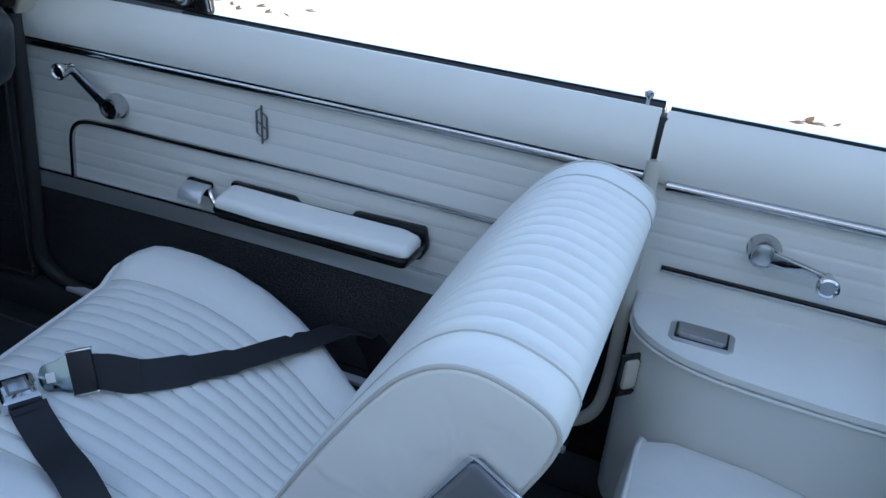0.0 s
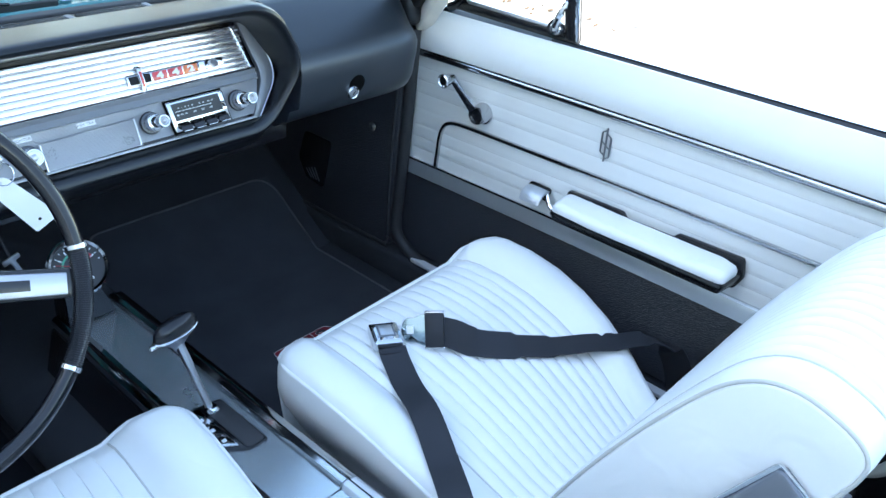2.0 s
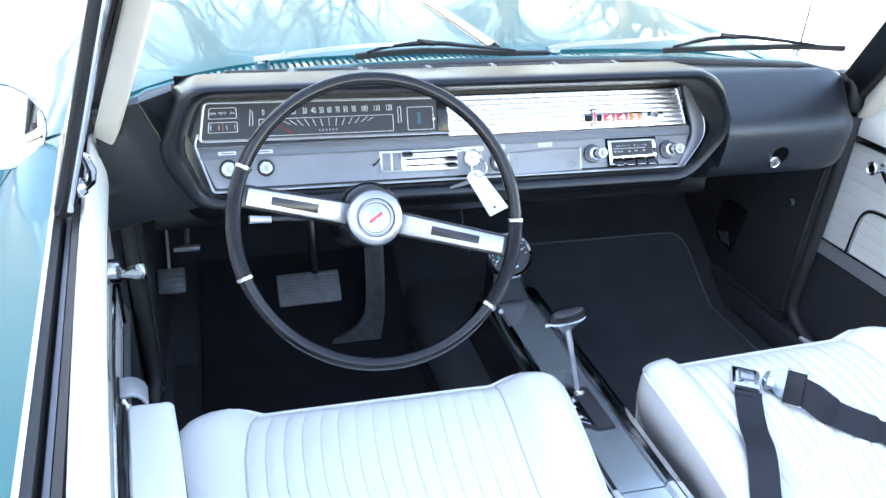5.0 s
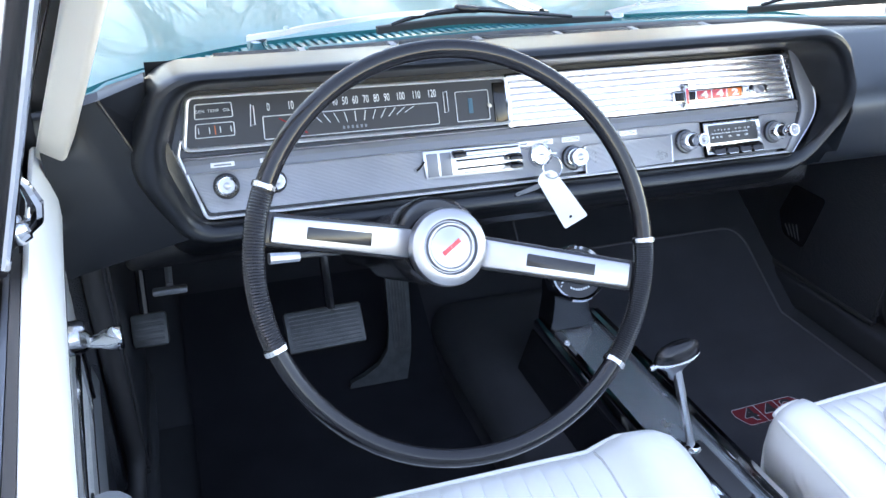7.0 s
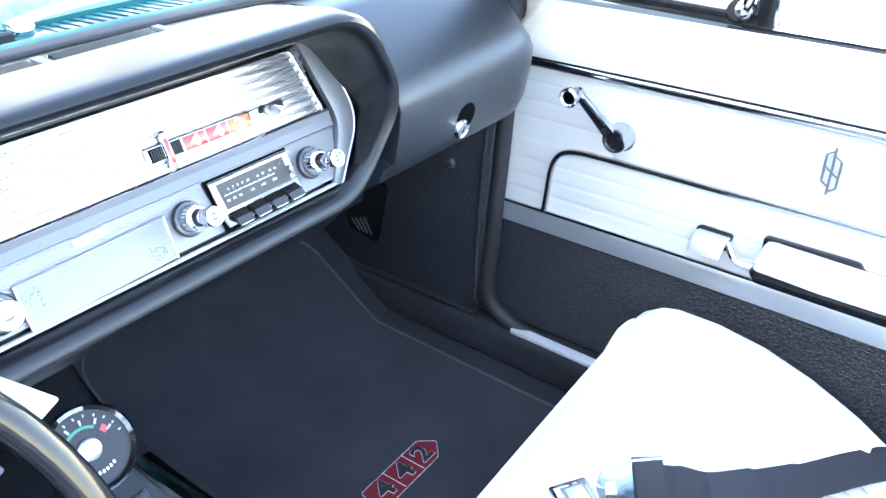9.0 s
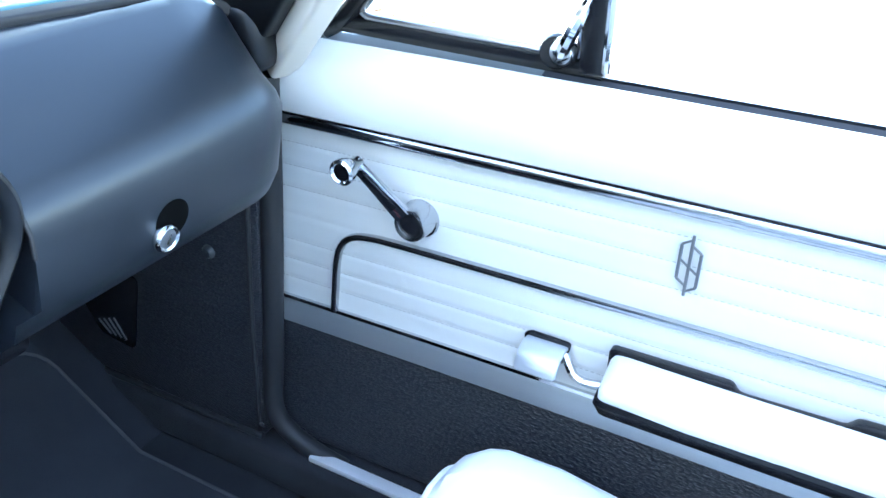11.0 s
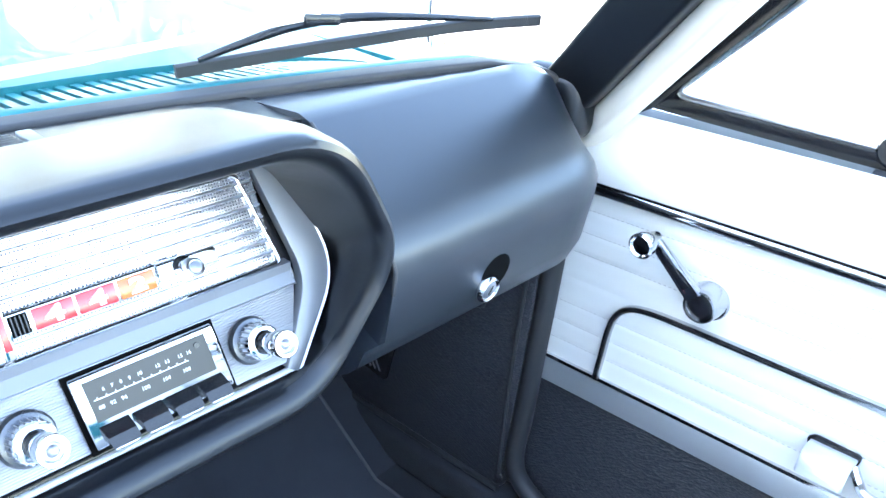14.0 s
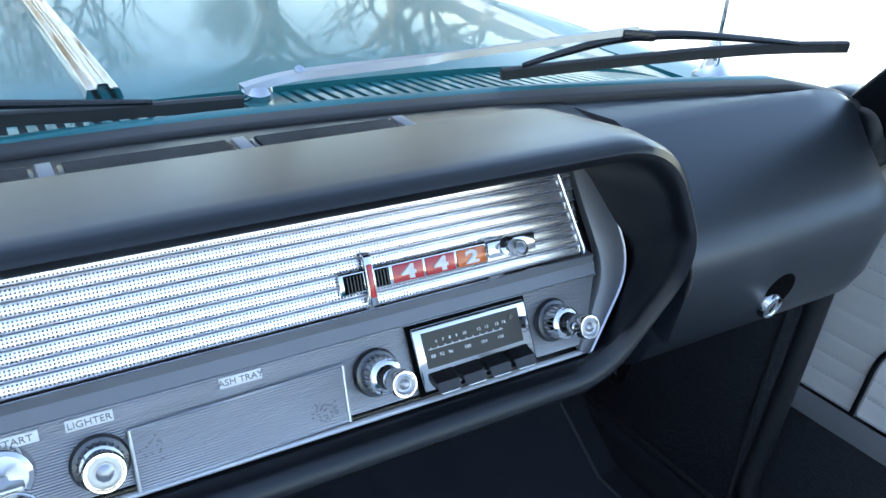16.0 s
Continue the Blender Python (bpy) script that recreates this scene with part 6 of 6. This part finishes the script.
PLACE.pop()
tb = pose(0, 0, 0, 58, 0, 0)
pe = thing("brake_pedal", "wide brake pedal with ribbed rubber pad", "pedal", (-0.365, 0.16, 0.5))
pm = Matrix.Translation((-0.377, 0.165, 0.506)) @ pose(0, 0, 0, 52, 0, 2)
b = rbox((0, 0, 0), (0.126, 0.066, 0.012), 0.005)
b.transform(pm)
part("pad", b, M_PEDAL, pe)
for k in range(9):
    b = rbox((0, -0.026 + 0.0065 * k, 0.0065), (0.112, 0.0032, 0.003), 0.001)
    b.transform(pm)
    part("pad_rib", b, M_PEDAL, pe)
part("arm", sweep(spline([(-0.363, 0.18, 0.525), (-0.361, 0.24, 0.605), (-0.364, 0.28, 0.74)], 5), 0.008), M_PLASTIC, pe)
pk = thing("parking_brake", "small parking brake pedal with release handle", "pedal", (-0.638, 0.2, 0.53))
pm = Matrix.Translation((-0.640, 0.20, 0.531)) @ pose(0, 0, 0, 55, 0, 0)
b = rbox((0, 0, 0), (0.054, 0.052, 0.012), 0.006)
b.transform(pm)
part("pad", b, M_PEDAL, pk)
for k in range(4):
    b = rbox((0, -0.016 + 0.010 * k, 0.0065), (0.042, 0.005, 0.003), 0.001)
    b.transform(pm)
    part("pad_rib", b, M_PEDAL, pk)
part("arm", sweep([(-0.645, 0.215, 0.545), (-0.643, 0.26, 0.66), (-0.640, 0.27, 0.74)], 0.007), M_PLASTIC, pk)
part("release_handle", join(rbox((-0.598, 0.10, 0.648), (0.046, 0.014, 0.009), 0.003), sweep([(-0.598, 0.11, 0.650), (-0.598, 0.16, 0.665)], 0.005)), M_GREY, pk, "grey release handle")
ac = thing("accelerator_pedal", "tall ribbed accelerator pedal", "pedal", (-0.218, 0.3, 0.32))
zs = [(0.540, 0.020, 0.022), (0.46, 0.020, 0.022), (0.40, 0.021, 0.021), (0.36, 0.027, 0.018), (0.335, 0.045, 0.014), (0.318, 0.075, 0.010), (0.310, 0.100, 0.008), (0.300, 0.104, 0.006)]
part("pad", loft([[(-0.217 - l, 0.268 + 0.26 * (z - 0.30), z), (-0.217 + r, 0.268 + 0.26 * (z - 0.30), z), (-0.217 + r, 0.280 + 0.26 * (z - 0.30), z), (-0.217 - l, 0.280 + 0.26 * (z - 0.30), z)] for z, l, r in zs]), M_PEDAL, ac)
for k in range(6):
    part("rib", sweep([(-0.231 + 0.0056 * k, 0.267 + 0.26 * 0.235, 0.535), (-0.231 + 0.0056 * k, 0.267 + 0.26 * 0.06, 0.360)], 0.0013), M_PEDAL, ac)
vt = thing("kick_vent", "small black vent with slanted slats on the kick panel", "vent", (0.69, 0.34, 0.45))
part("vent_frame", slab([(0.7005, y, z) for y, z in rounded([(0.310, 0.416), (0.375, 0.424), (0.400, 0.470), (0.372, 0.545), (0.276, 0.545)], 0.012, 3)], (-0.003, 0, 0), 0.001), M_PLASTIC, vt)
for k in range(4):
    part("vane", sweep([(0.6965, 0.350 + 0.011 * (k - 1), 0.462 - 0.004 * k), (0.6965, 0.332 + 0.010 * (k - 1), 0.430)], 0.0013), M_BIND, vt, "dull grey slat")
kn = thing("kick_button", "small round grey fastener on the kick panel", "fastener", (0.70, 0.139, 0.627))
part("head", lathe([(0, 0.007), (0.006, 0.0065), (0.0085, 0.004), (0.0095, 0), (0, 0)], (0.7005, 0.139, 0.627), (-1, 0, 0), 18), M_PEDAL, kn)
for p, q in (((0.6965, 0.083, 0.381), (-1, 0, 0)), ((0.7375, 0.030, 0.388), (-1, 0, 0.2)), ((0.6965, 0.060, 0.790), (-1, 0, 0))):
    sc = thing("trim_screw", "small chrome trim screw", "screw", p, "trim screws")
    part("head", lathe([(0, 0), (0.0045, 0), (0.004, 0.002), (0, 0.003)], p, q, 12), M_CHROME, sc)


# ---- seat belts ----
def ribbon(path, width, up=None, thick=0.0018, n=6):
    p = spline(path, n)
    rings = []
    for i, q in enumerate(p):
        t = (p[min(i + 1, len(p) - 1)] - p[max(i - 1, 0)]).normalized()
        u = Vector(up[min(i // n, len(up) - 1)] if up else (0, 0, 1))
        s = t.cross(u).normalized()
        u = s.cross(t).normalized()
        rings.append([q - s * width / 2, q + s * width / 2, q + s * width / 2 + u * thick, q - s * width / 2 + u * thick])
    return loft(rings)


sb1 = thing("seat_belt", "black webbing belt half with chrome push-button buckle", "seat belt", (0.23, -0.48, 0.53), "seat belts")
def lay(x, y, h=0.004, w=0.02):
    """A point just above the passenger cushion."""
    return (x, y, max(cushion_z("passenger", x + a * w, y) for a in (-1, -0.5, 0, 0.5, 1)) + h)


part("webbing", ribbon([lay(0.279, -0.364, 0.010), lay(0.269, -0.384, 0.006), lay(0.247, -0.432, 0.006), lay(0.215, -0.497, 0.007), lay(0.178, -0.568, 0.008), (0.140, -0.628, 0.512), (0.118, -0.685, 0.45), (0.108, -0.73, 0.38)], 0.043), M_BELT, sb1)
bm_ = Matrix.Translation(lay(0.287, -0.341, 0.012)) @ pose(0, 0, 0, 0, 0, -28) @ pose(0, 0, 0, 6, 4, 0)
def put(b, m):
    b.transform(m)
    return b


part("buckle_body", put(loft([[(x * sx, y * sy, z) for x, y in rrect(0.046, 0.048, 0.004)] for z, sx, sy in ((-0.008, 0.98, 0.98), (0.001, 1, 1), (0.007, 0.97, 0.97), (0.0105, 0.80, 0.80))]), bm_), M_CHROME, sb1, "steel buckle")
part("buckle_recess", put(rbox((0, 0.002, 0.0104), (0.027, 0.028, 0.0012), 0.0005), bm_), M_GREY, sb1)
part("push_button", put(rbox((0, 0.002, 0.0112), (0.021, 0.022, 0.003), 0.0012), bm_), M_SATIN, sb1, "square release button")
part("belt_guide", put(rbox((0.002, -0.031, -0.004), (0.036, 0.010, 0.007), 0.003), bm_), M_BELT, sb1)
sb2 = thing("seat_belt", "black webbing belt half with steel tongue", "seat belt", (0.45, -0.55, 0.53), "seat belts")
# the slider stands on the webbing's lower edge, half turned to the driver
bx_, bn_ = Vector((-0.575, 0.805, -0.150)).normalized(), Vector((-0.775, -0.474, 0.420))
bn_ = (bn_ - bx_ * bn_.dot(bx_)).normalized()
by_ = bn_.cross(bx_)
tm_ = Matrix(((bx_.x, by_.x, bn_.x, 0.342), (bx_.y, by_.y, bn_.y, -0.390), (bx_.z, by_.z, bn_.z, 0.550), (0, 0, 0, 1)))
part("webbing", ribbon([(0.343, -0.391, 0.550), (0.361, -0.411, 0.545), lay(0.392, -0.438, 0.015), lay(0.450, -0.477, 0.007), lay(0.500, -0.512, 0.006), lay(0.545, -0.546, 0.006), lay(0.583, -0.579, 0.006), (0.620, -0.612, 0.512), (0.648, -0.640, 0.490), (0.660, -0.660, 0.44), (0.664, -0.675, 0.38)], 0.046, [bn_, (-0.65, -0.40, 0.6), (-0.42, -0.26, 0.85), (-0.18, -0.10, 1), (0, 0, 1), (0, 0, 1), (0.1, 0.05, 1), (0.3, 0.15, 0.9), (0.7, 0.4, 0.5), (0.85, 0.5, 0.1), (0.85, 0.5, 0.1)]), M_BELT, sb2)
part("slider", put(rbox((-0.002, 0, 0.001), (0.030, 0.054, 0.009), 0.0025), tm_), M_BELT, sb2, "black webbing slider")
part("slider_frame", put(rbox((-0.002, -0.0275, -0.002), (0.032, 0.004, 0.010), 0.0015), tm_), M_CHROME, sb2)
part("slider_frame", put(rbox((-0.002, 0.0275, -0.002), (0.032, 0.004, 0.010), 0.0015), tm_), M_CHROME, sb2)
part("tongue", put(slab([(x, y, -0.004) for x, y in rounded([(0.008, -0.026), (0.020, -0.024), (0.030, -0.019), (0.046, -0.018), (0.053, 0.0), (0.046, 0.018), (0.030, 0.019), (0.020, 0.024), (0.008, 0.026)], 0.010, 3)], (0, 0, 0.0028), 0.0008), tm_), M_TONGUE, sb2, "bright steel tongue")
part("tongue_slot", put(rbox((0.037, 0, -0.0012), (0.011, 0.013, 0.0012), 0.0004), tm_), M_SEATW, sb2)

# ---- outside the windscreen ----
M_DARKSLOT = material("dark_slot", (0.01, 0.012, 0.012), 0.8)


def bed(u, v):
    p = cowl_at(-0.575 + 1.18 * u, 0.20 + 0.62 * v)
    return (p[0], p[1], p[2] + 0.0006)


part("intake_bed", sheet(bed, 40, 2, (0, 0, 0.0008)), M_DARKSLOT, cowl, "dark intake slots")
slat_bm = rbox((0, 0, 0), (0.0072, 1.0, 0.0036), 0.0)
slat_mesh = bpy.data.meshes.new("slat")
slat_bm.to_mesh(slat_mesh)
slat_bm.free()
slat_mesh.materials.append(M_TEAL)
for k in range(91):
    x = -0.568 + 0.0128 * k
    wide = 5.2 if 0.125 < x < 0.137 or -0.440 < x < -0.428 else 1.0
    p, q = Vector(cowl_at(x, 0.19)), Vector(cowl_at(x, 0.83))
    o = new("slat", slat_mesh)
    o.parent = cowl
    o.location = (p + q) / 2 + Vector((0, 0, 0.0028))
    o.scale = (wide, (q - p).length, 1)
    o.rotation_euler = (math.atan2(q.z - p.z, q.y - p.y), 0, 0)


def wiper(cap, arm, bridge, blade):
    """cap: the pivot; arm, bridge and blade: lines of points."""
    w = thing("wiper", "black wiper blade on a silver arm parked on the glass", "wiper", cap, "wipers")
    cap = Vector(cap)
    part("pivot", lathe([(0, -0.012), (0.014, -0.012), (0.013, 0.002), (0.008, 0.006), (0, 0.007)], cap, (0, -0.3, 1), 18), M_CHROME, w, "chrome pivot cap")
    a = spline([cap + Vector((-0.012, 0.002, 0.002))] + arm, 6)
    n = len(a) - 1
    fr = along(a)
    rings = []
    for k, (q, sd_, u) in enumerate(fr):
        t = k / n
        hw = 0.0075 * (1 - t) + 0.0026 if t < 0.55 else 0.0028
        rings.append([q - sd_ * hw - u * 0.002, q + sd_ * hw - u * 0.002, q + sd_ * hw * 0.7 + u * 0.004, q - sd_ * hw * 0.7 + u * 0.004])
    part("arm", loft(rings), M_HUB, w, "silver wiper arm")
    screw = a[6].lerp(a[7], 0.5)
    part("arm_screw", lathe([(0, 0), (0.0045, 0), (0.0042, 0.004), (0, 0.0055)], screw + Vector((0, 0, 0.003)), (0, -0.6, 0.8), 14), M_CHROME, w, "chrome screw head")
    b = spline(bridge, 5)
    part("bridge", sweep(b, [0.0022 + 0.0022 * math.sin(math.pi * k / (len(b) - 1)) for k in range(len(b))]), M_PLASTIC, w, "black blade bridge")
    m = b[len(b) // 2 - 2]
    part("bridge_clip", rbox(m + Vector((0.008, -0.002, 0.002)), (0.034, 0.012, 0.010), 0.003, 2, (0, 4, -16)), M_PLASTIC, w)
    part("blade", sweep(spline(blade, 4), [(-0.003, -0.0055), (0.003, -0.0055), (0.0042, 0.0035), (0.002, 0.0052), (-0.002, 0.0052), (-0.0042, 0.0035)]), M_RUBBER, w, "black rubber blade")


wiper((-0.440, 0.190, 0.962),
      [(-0.405, 0.176, 0.972), (-0.367, 0.165, 0.980), (-0.266, 0.168, 0.988), (-0.20, 0.172, 0.989), (-0.155, 0.174, 0.990)],
      [(-0.255, 0.176, 0.975), (-0.215, 0.172, 0.986), (-0.165, 0.173, 0.990), (-0.11, 0.179, 0.988), (-0.06, 0.190, 0.980), (0.04, 0.206, 0.966)],
      [(-0.275, 0.180, 0.968), (-0.16, 0.190, 0.973), (-0.063, 0.199, 0.968), (0.012, 0.209, 0.961), (0.112, 0.212, 0.957)])
wiper((0.131, 0.232, 0.958),
      [(0.162, 0.230, 0.968), (0.232, 0.190, 0.981), (0.289, 0.162, 0.990), (0.377, 0.136, 1.001), (0.441, 0.115, 1.009)],
      [(0.354, 0.164, 0.975), (0.386, 0.146, 0.988), (0.425, 0.122, 1.002), (0.479, 0.110, 1.004), (0.545, 0.096, 0.999), (0.620, 0.082, 0.991)],
      [(0.338, 0.173, 0.967), (0.451, 0.142, 0.976), (0.558, 0.104, 0.985), (0.616, 0.086, 0.987), (0.674, 0.067, 0.987)])
an = thing("radio_antenna", "chrome radio antenna mast on the fender", "antenna", (0.738, 0.280, 0.897))
part("base", lathe([(0, 0), (0.026, 0), (0.025, 0.006), (0.019, 0.010), (0.013, 0.026), (0.012, 0.036), (0.009, 0.046), (0, 0.048)], (0.738, 0.280, 0.897), (0, 0, 1), 18), M_CHROME, an)
part("mast", sweep([(0.738, 0.280, 0.932), (0.790, 0.295, 1.7)], [0.0028, 0.0018]), M_CHROME, an)
PLACE.append(Matrix.Translation((0.0, -0.01, 0.0)))
mi = thing("side_mirror", "round chrome side mirror on the driver door", "mirror", (-0.84, 0.02, 0.89))
mc, mn = Vector((-0.846, 0.045, 0.908)), Vector((0.25, -0.95, 0.18)).normalized()
part("head", lathe([(0, -0.055), (0.02, -0.052), (0.046, -0.038), (0.063, -0.012), (0.0675, 0.0), (0.0655, 0.004), (0.0625, 0.002), (0, 0.002)], mc, mn, 30), M_CHROME, mi)
M_MIRROR = material("mirror_glass", (0.9, 0.9, 0.9), 0.02, metal=1.0, var=0.0, bump=0)
part("glass", lathe([(0, 0.0025), (0.062, 0.0025), (0.062, 0.0035), (0, 0.0035)], mc, mn, 30), M_MIRROR, mi)
part("stalk", sweep(spline([mc + Vector((0.0, 0.02, -0.04)), (-0.835, 0.05, 0.865), (-0.83, 0.055, 0.845)], 4), 0.011), M_CHROME, mi)
PLACE.pop()


# ---- bare trees ahead ----
def tree(x, y, h, seed, spread=0.5, fork=0.0, stems=0):
    rnd = random.Random(seed)
    tr = thing("tree", "bare grey-brown deciduous tree in winter", "tree", (x, y, 0), "bare trees")
    segs = []

    def grow(p, d, length, r, level):
        pts, rad = [p.copy()], [r]
        n = 4
        for k in range(n):
            d = (d + Vector((rnd.uniform(-1, 1), rnd.uniform(-1, 1), rnd.uniform(-0.3, 0.6))) * 0.16).normalized()
            p = p + d * (length / n)
            pts.append(p.copy())
            rad.append(r * (1 - 0.45 * (k + 1) / n))
        segs.append((pts, rad, level))
        if level < 6:
            for k in range(5 if level < 2 else 4 if level < 3 else 3 if level < 5 else 2):
                i = rnd.choice((2, 3, 4)) if level else rnd.choice((2, 3, 4, 4))
                a = rnd.uniform(0, math.tau)
                side = Vector((math.cos(a), math.sin(a), 0))
                grow(pts[i], (d * (1 - spread) + side * spread + Vector((0, 0, 0.15))).normalized(), length * rnd.uniform(0.55, 0.8), rad[i] * rnd.uniform(0.5, 0.72), level + 1)

    if stems:
        # a stout trunk that divides low into several rising stems
        pts = [Vector((x + 0.05 * math.sin(k * 1.3 + seed), y, -0.05 + (fork + 0.05) * k / 5)) for k in range(6)]
        segs.append((pts, [0.20 - 0.010 * k for k in range(6)], 0))
        for k in range(stems):
            a = math.tau * (k + rnd.uniform(-0.25, 0.25)) / stems
            lean = rnd.uniform(0.22, 0.55)
            grow(pts[-1] - Vector((0, 0, rnd.uniform(0.0, 0.25))), Vector((math.cos(a) * lean, math.sin(a) * lean, 1)).normalized(), (h - fork) * rnd.uniform(0.30, 0.42), rnd.uniform(0.075, 0.105), 1)
    else:
        grow(Vector((x, y, -0.05)), Vector((0, 0, 1)), h * 0.24, h * 0.0125, 0)
    vt, ft, vl, fl = [], [], [], []
    for pts, rad, level in segs:
        v, f = (vt, ft) if level == 0 else (vl, fl)
        m = 8 if level < 2 else 5 if level < 3 else 3
        base = len(v)
        fr = along(pts)
        for (q, s, u), r in zip(fr, rad):
            v += [q + s * (r * math.cos(a * math.tau / m)) + u * (r * math.sin(a * math.tau / m)) for a in range(m)]
        for k in range(len(pts) - 1):
            for a in range(m):
                f.append((base + k * m + a, base + k * m + (a + 1) % m, base + (k + 1) * m + (a + 1) % m, base + (k + 1) * m + a))
    for nm, v, f in (("trunk", vt, ft), ("branches", vl, fl)):
        me = bpy.data.meshes.new(nm)
        me.from_pydata(v, [], f)
        bm = bmesh.new()
        bm.from_mesh(me)
        bpy.data.meshes.remove(me)
        part(nm, bm, M_BARK, tr)


tree(4.9, 13.75, 11.0, 5, 0.42, 3.0, 7)
tree(6.1, 11.1, 9.5, 9, 0.42, 2.1, 7)
tree(-1.75, 14.4, 11.0, 12, 0.42, 3.2, 8)
for x, y, h, seed in ((1.7, 16.5, 11.0, 3), (-4.6, 15.0, 12.0, 8), (9.5, 15.5, 11.0, 11), (-8.0, 17.5, 12.0, 14), (13.0, 18.0, 11.5, 17), (3.3, 22.0, 12.5, 21), (-1.2, 22.0, 13.0, 23), (7.2, 21.0, 12.0, 27), (-5.6, 20.5, 12.5, 31), (0.6, 19.0, 11.0, 35), (11.0, 21.5, 12.0, 38)):
    tree(x, y, h * 1.2, seed)

sl = thing("street_lamp", "dark street lamp with one short arm", "street lamp", (4.5, 30.2, 0))
part("pole", lathe([(0, 0), (0.13, 0), (0.12, 0.4), (0.085, 0.5), (0.055, 6.0), (0, 6.05)], (4.5, 30.2, 0), (0, 0, 1), 12), M_GREY, sl)
part("arm", sweep([(4.5, 30.2, 5.98), (4.1, 30.2, 6.06), (3.75, 30.2, 6.06)], 0.035), M_GREY, sl)
part("lamp_head", loft([[(x, 30.2 + b * w, 6.05 + c * hh) for b, c in ((-1, -1), (1, -1), (0.7, 1), (-0.7, 1))] for x, w, hh in ((3.80, 0.05, 0.03), (3.65, 0.12, 0.07), (3.40, 0.12, 0.06), (3.30, 0.05, 0.03))]), M_GREY, sl)

# round evergreen among the bare trees: a crown of many small sprays
ev = thing("evergreen_tree", "round dark green evergreen tree", "tree", (8.4, 29.0, 0), "evergreen trees")
part("trunk", lathe([(0, 0), (0.16, 0), (0.11, 3.0), (0.06, 5.0), (0, 5.2)], (8.4, 29.0, 0), (0, 0, 1), 10), M_BARK, ev)
re_ = random.Random(77)
vv, ff = [], []
for k in range(1500):
    q = Vector((re_.gauss(0, 1), re_.gauss(0, 1), re_.gauss(0, 1))).normalized() * (0.35 + 0.65 * re_.random() ** 0.5)
    wob = 1 + 0.18 * math.sin(5 * q.x + 3 * q.z) + 0.12 * math.sin(9 * q.y + 7 * q.x)
    c = Vector((8.4, 29.0, 5.4)) + Vector((q.x * 1.05, q.y * 1.05, q.z * 1.0)) * wob
    d1 = Vector((re_.uniform(-1, 1), re_.uniform(-1, 1), re_.uniform(-0.4, 1))).normalized() * re_.uniform(0.08, 0.20)
    d2 = d1.orthogonal().normalized() * 0.035
    n = len(vv)
    vv += [c - d1, c + d2, c + d1, c - d2]
    ff.append((n, n + 1, n + 2, n + 3))
em = bpy.data.meshes.new("crown")
em.from_pydata(vv, [], ff)
eb = bmesh.new()
eb.from_mesh(em)
bpy.data.meshes.remove(em)
part("crown", eb, material("evergreen_foliage", (0.055, 0.075, 0.035), 0.7, var=0.4, scale=3), ev)
part("backdrop", sheet(lambda u, v: (-120 + 240 * u, 70 + 20 * math.sin(math.pi * u) , 7.5 * v + v * (1.6 * math.sin(37 * u) * math.sin(91 * u + 1) + 0.9 * math.sin(733 * u) * math.sin(419 * u))), 400, 1), material("far_woods", (0.13, 0.12, 0.10), 0.95, var=0.4, scale=0.4, fine=3, bump=0), None, "far grey-brown line of woods", "woods", "structure")


# ---- dry leaves blown over the drive ----
M_LEAF = material("dry_leaf", (0.10, 0.065, 0.04), 0.9, var=0.4, scale=30)
rl = random.Random(4)
lv_, lf_ = [], []
for cx_, cy_, n, sx_l, sy_l in ((3.70, -1.43, 7, 0.05, 0.06), (3.85, 1.95, 26, 0.10, 0.35)):
    for k in range(n):
        x, y, a, s = cx_ + rl.gauss(0, sx_l), cy_ + rl.gauss(0, sy_l), rl.uniform(0, math.tau), rl.uniform(0.02, 0.045)
        c = len(lv_)
        ca, sa = math.cos(a) * s, math.sin(a) * s
        lv_ += [(x - ca, y - sa, 0.004), (x - sa * 0.5, y + ca * 0.5, 0.012), (x + ca, y + sa, 0.020), (x + sa * 0.5, y - ca * 0.5, 0.010)]
        lf_.append((c, c + 1, c + 2, c + 3))
lm = bpy.data.meshes.new("dry_leaves")
lm.from_pydata(lv_, [], lf_)
lb = bmesh.new()
lb.from_mesh(lm)
bpy.data.meshes.remove(lm)
part("dry_leaves", lb, M_LEAF, None, "scattered dry brown leaves on the drive", "leaves", "stuff")
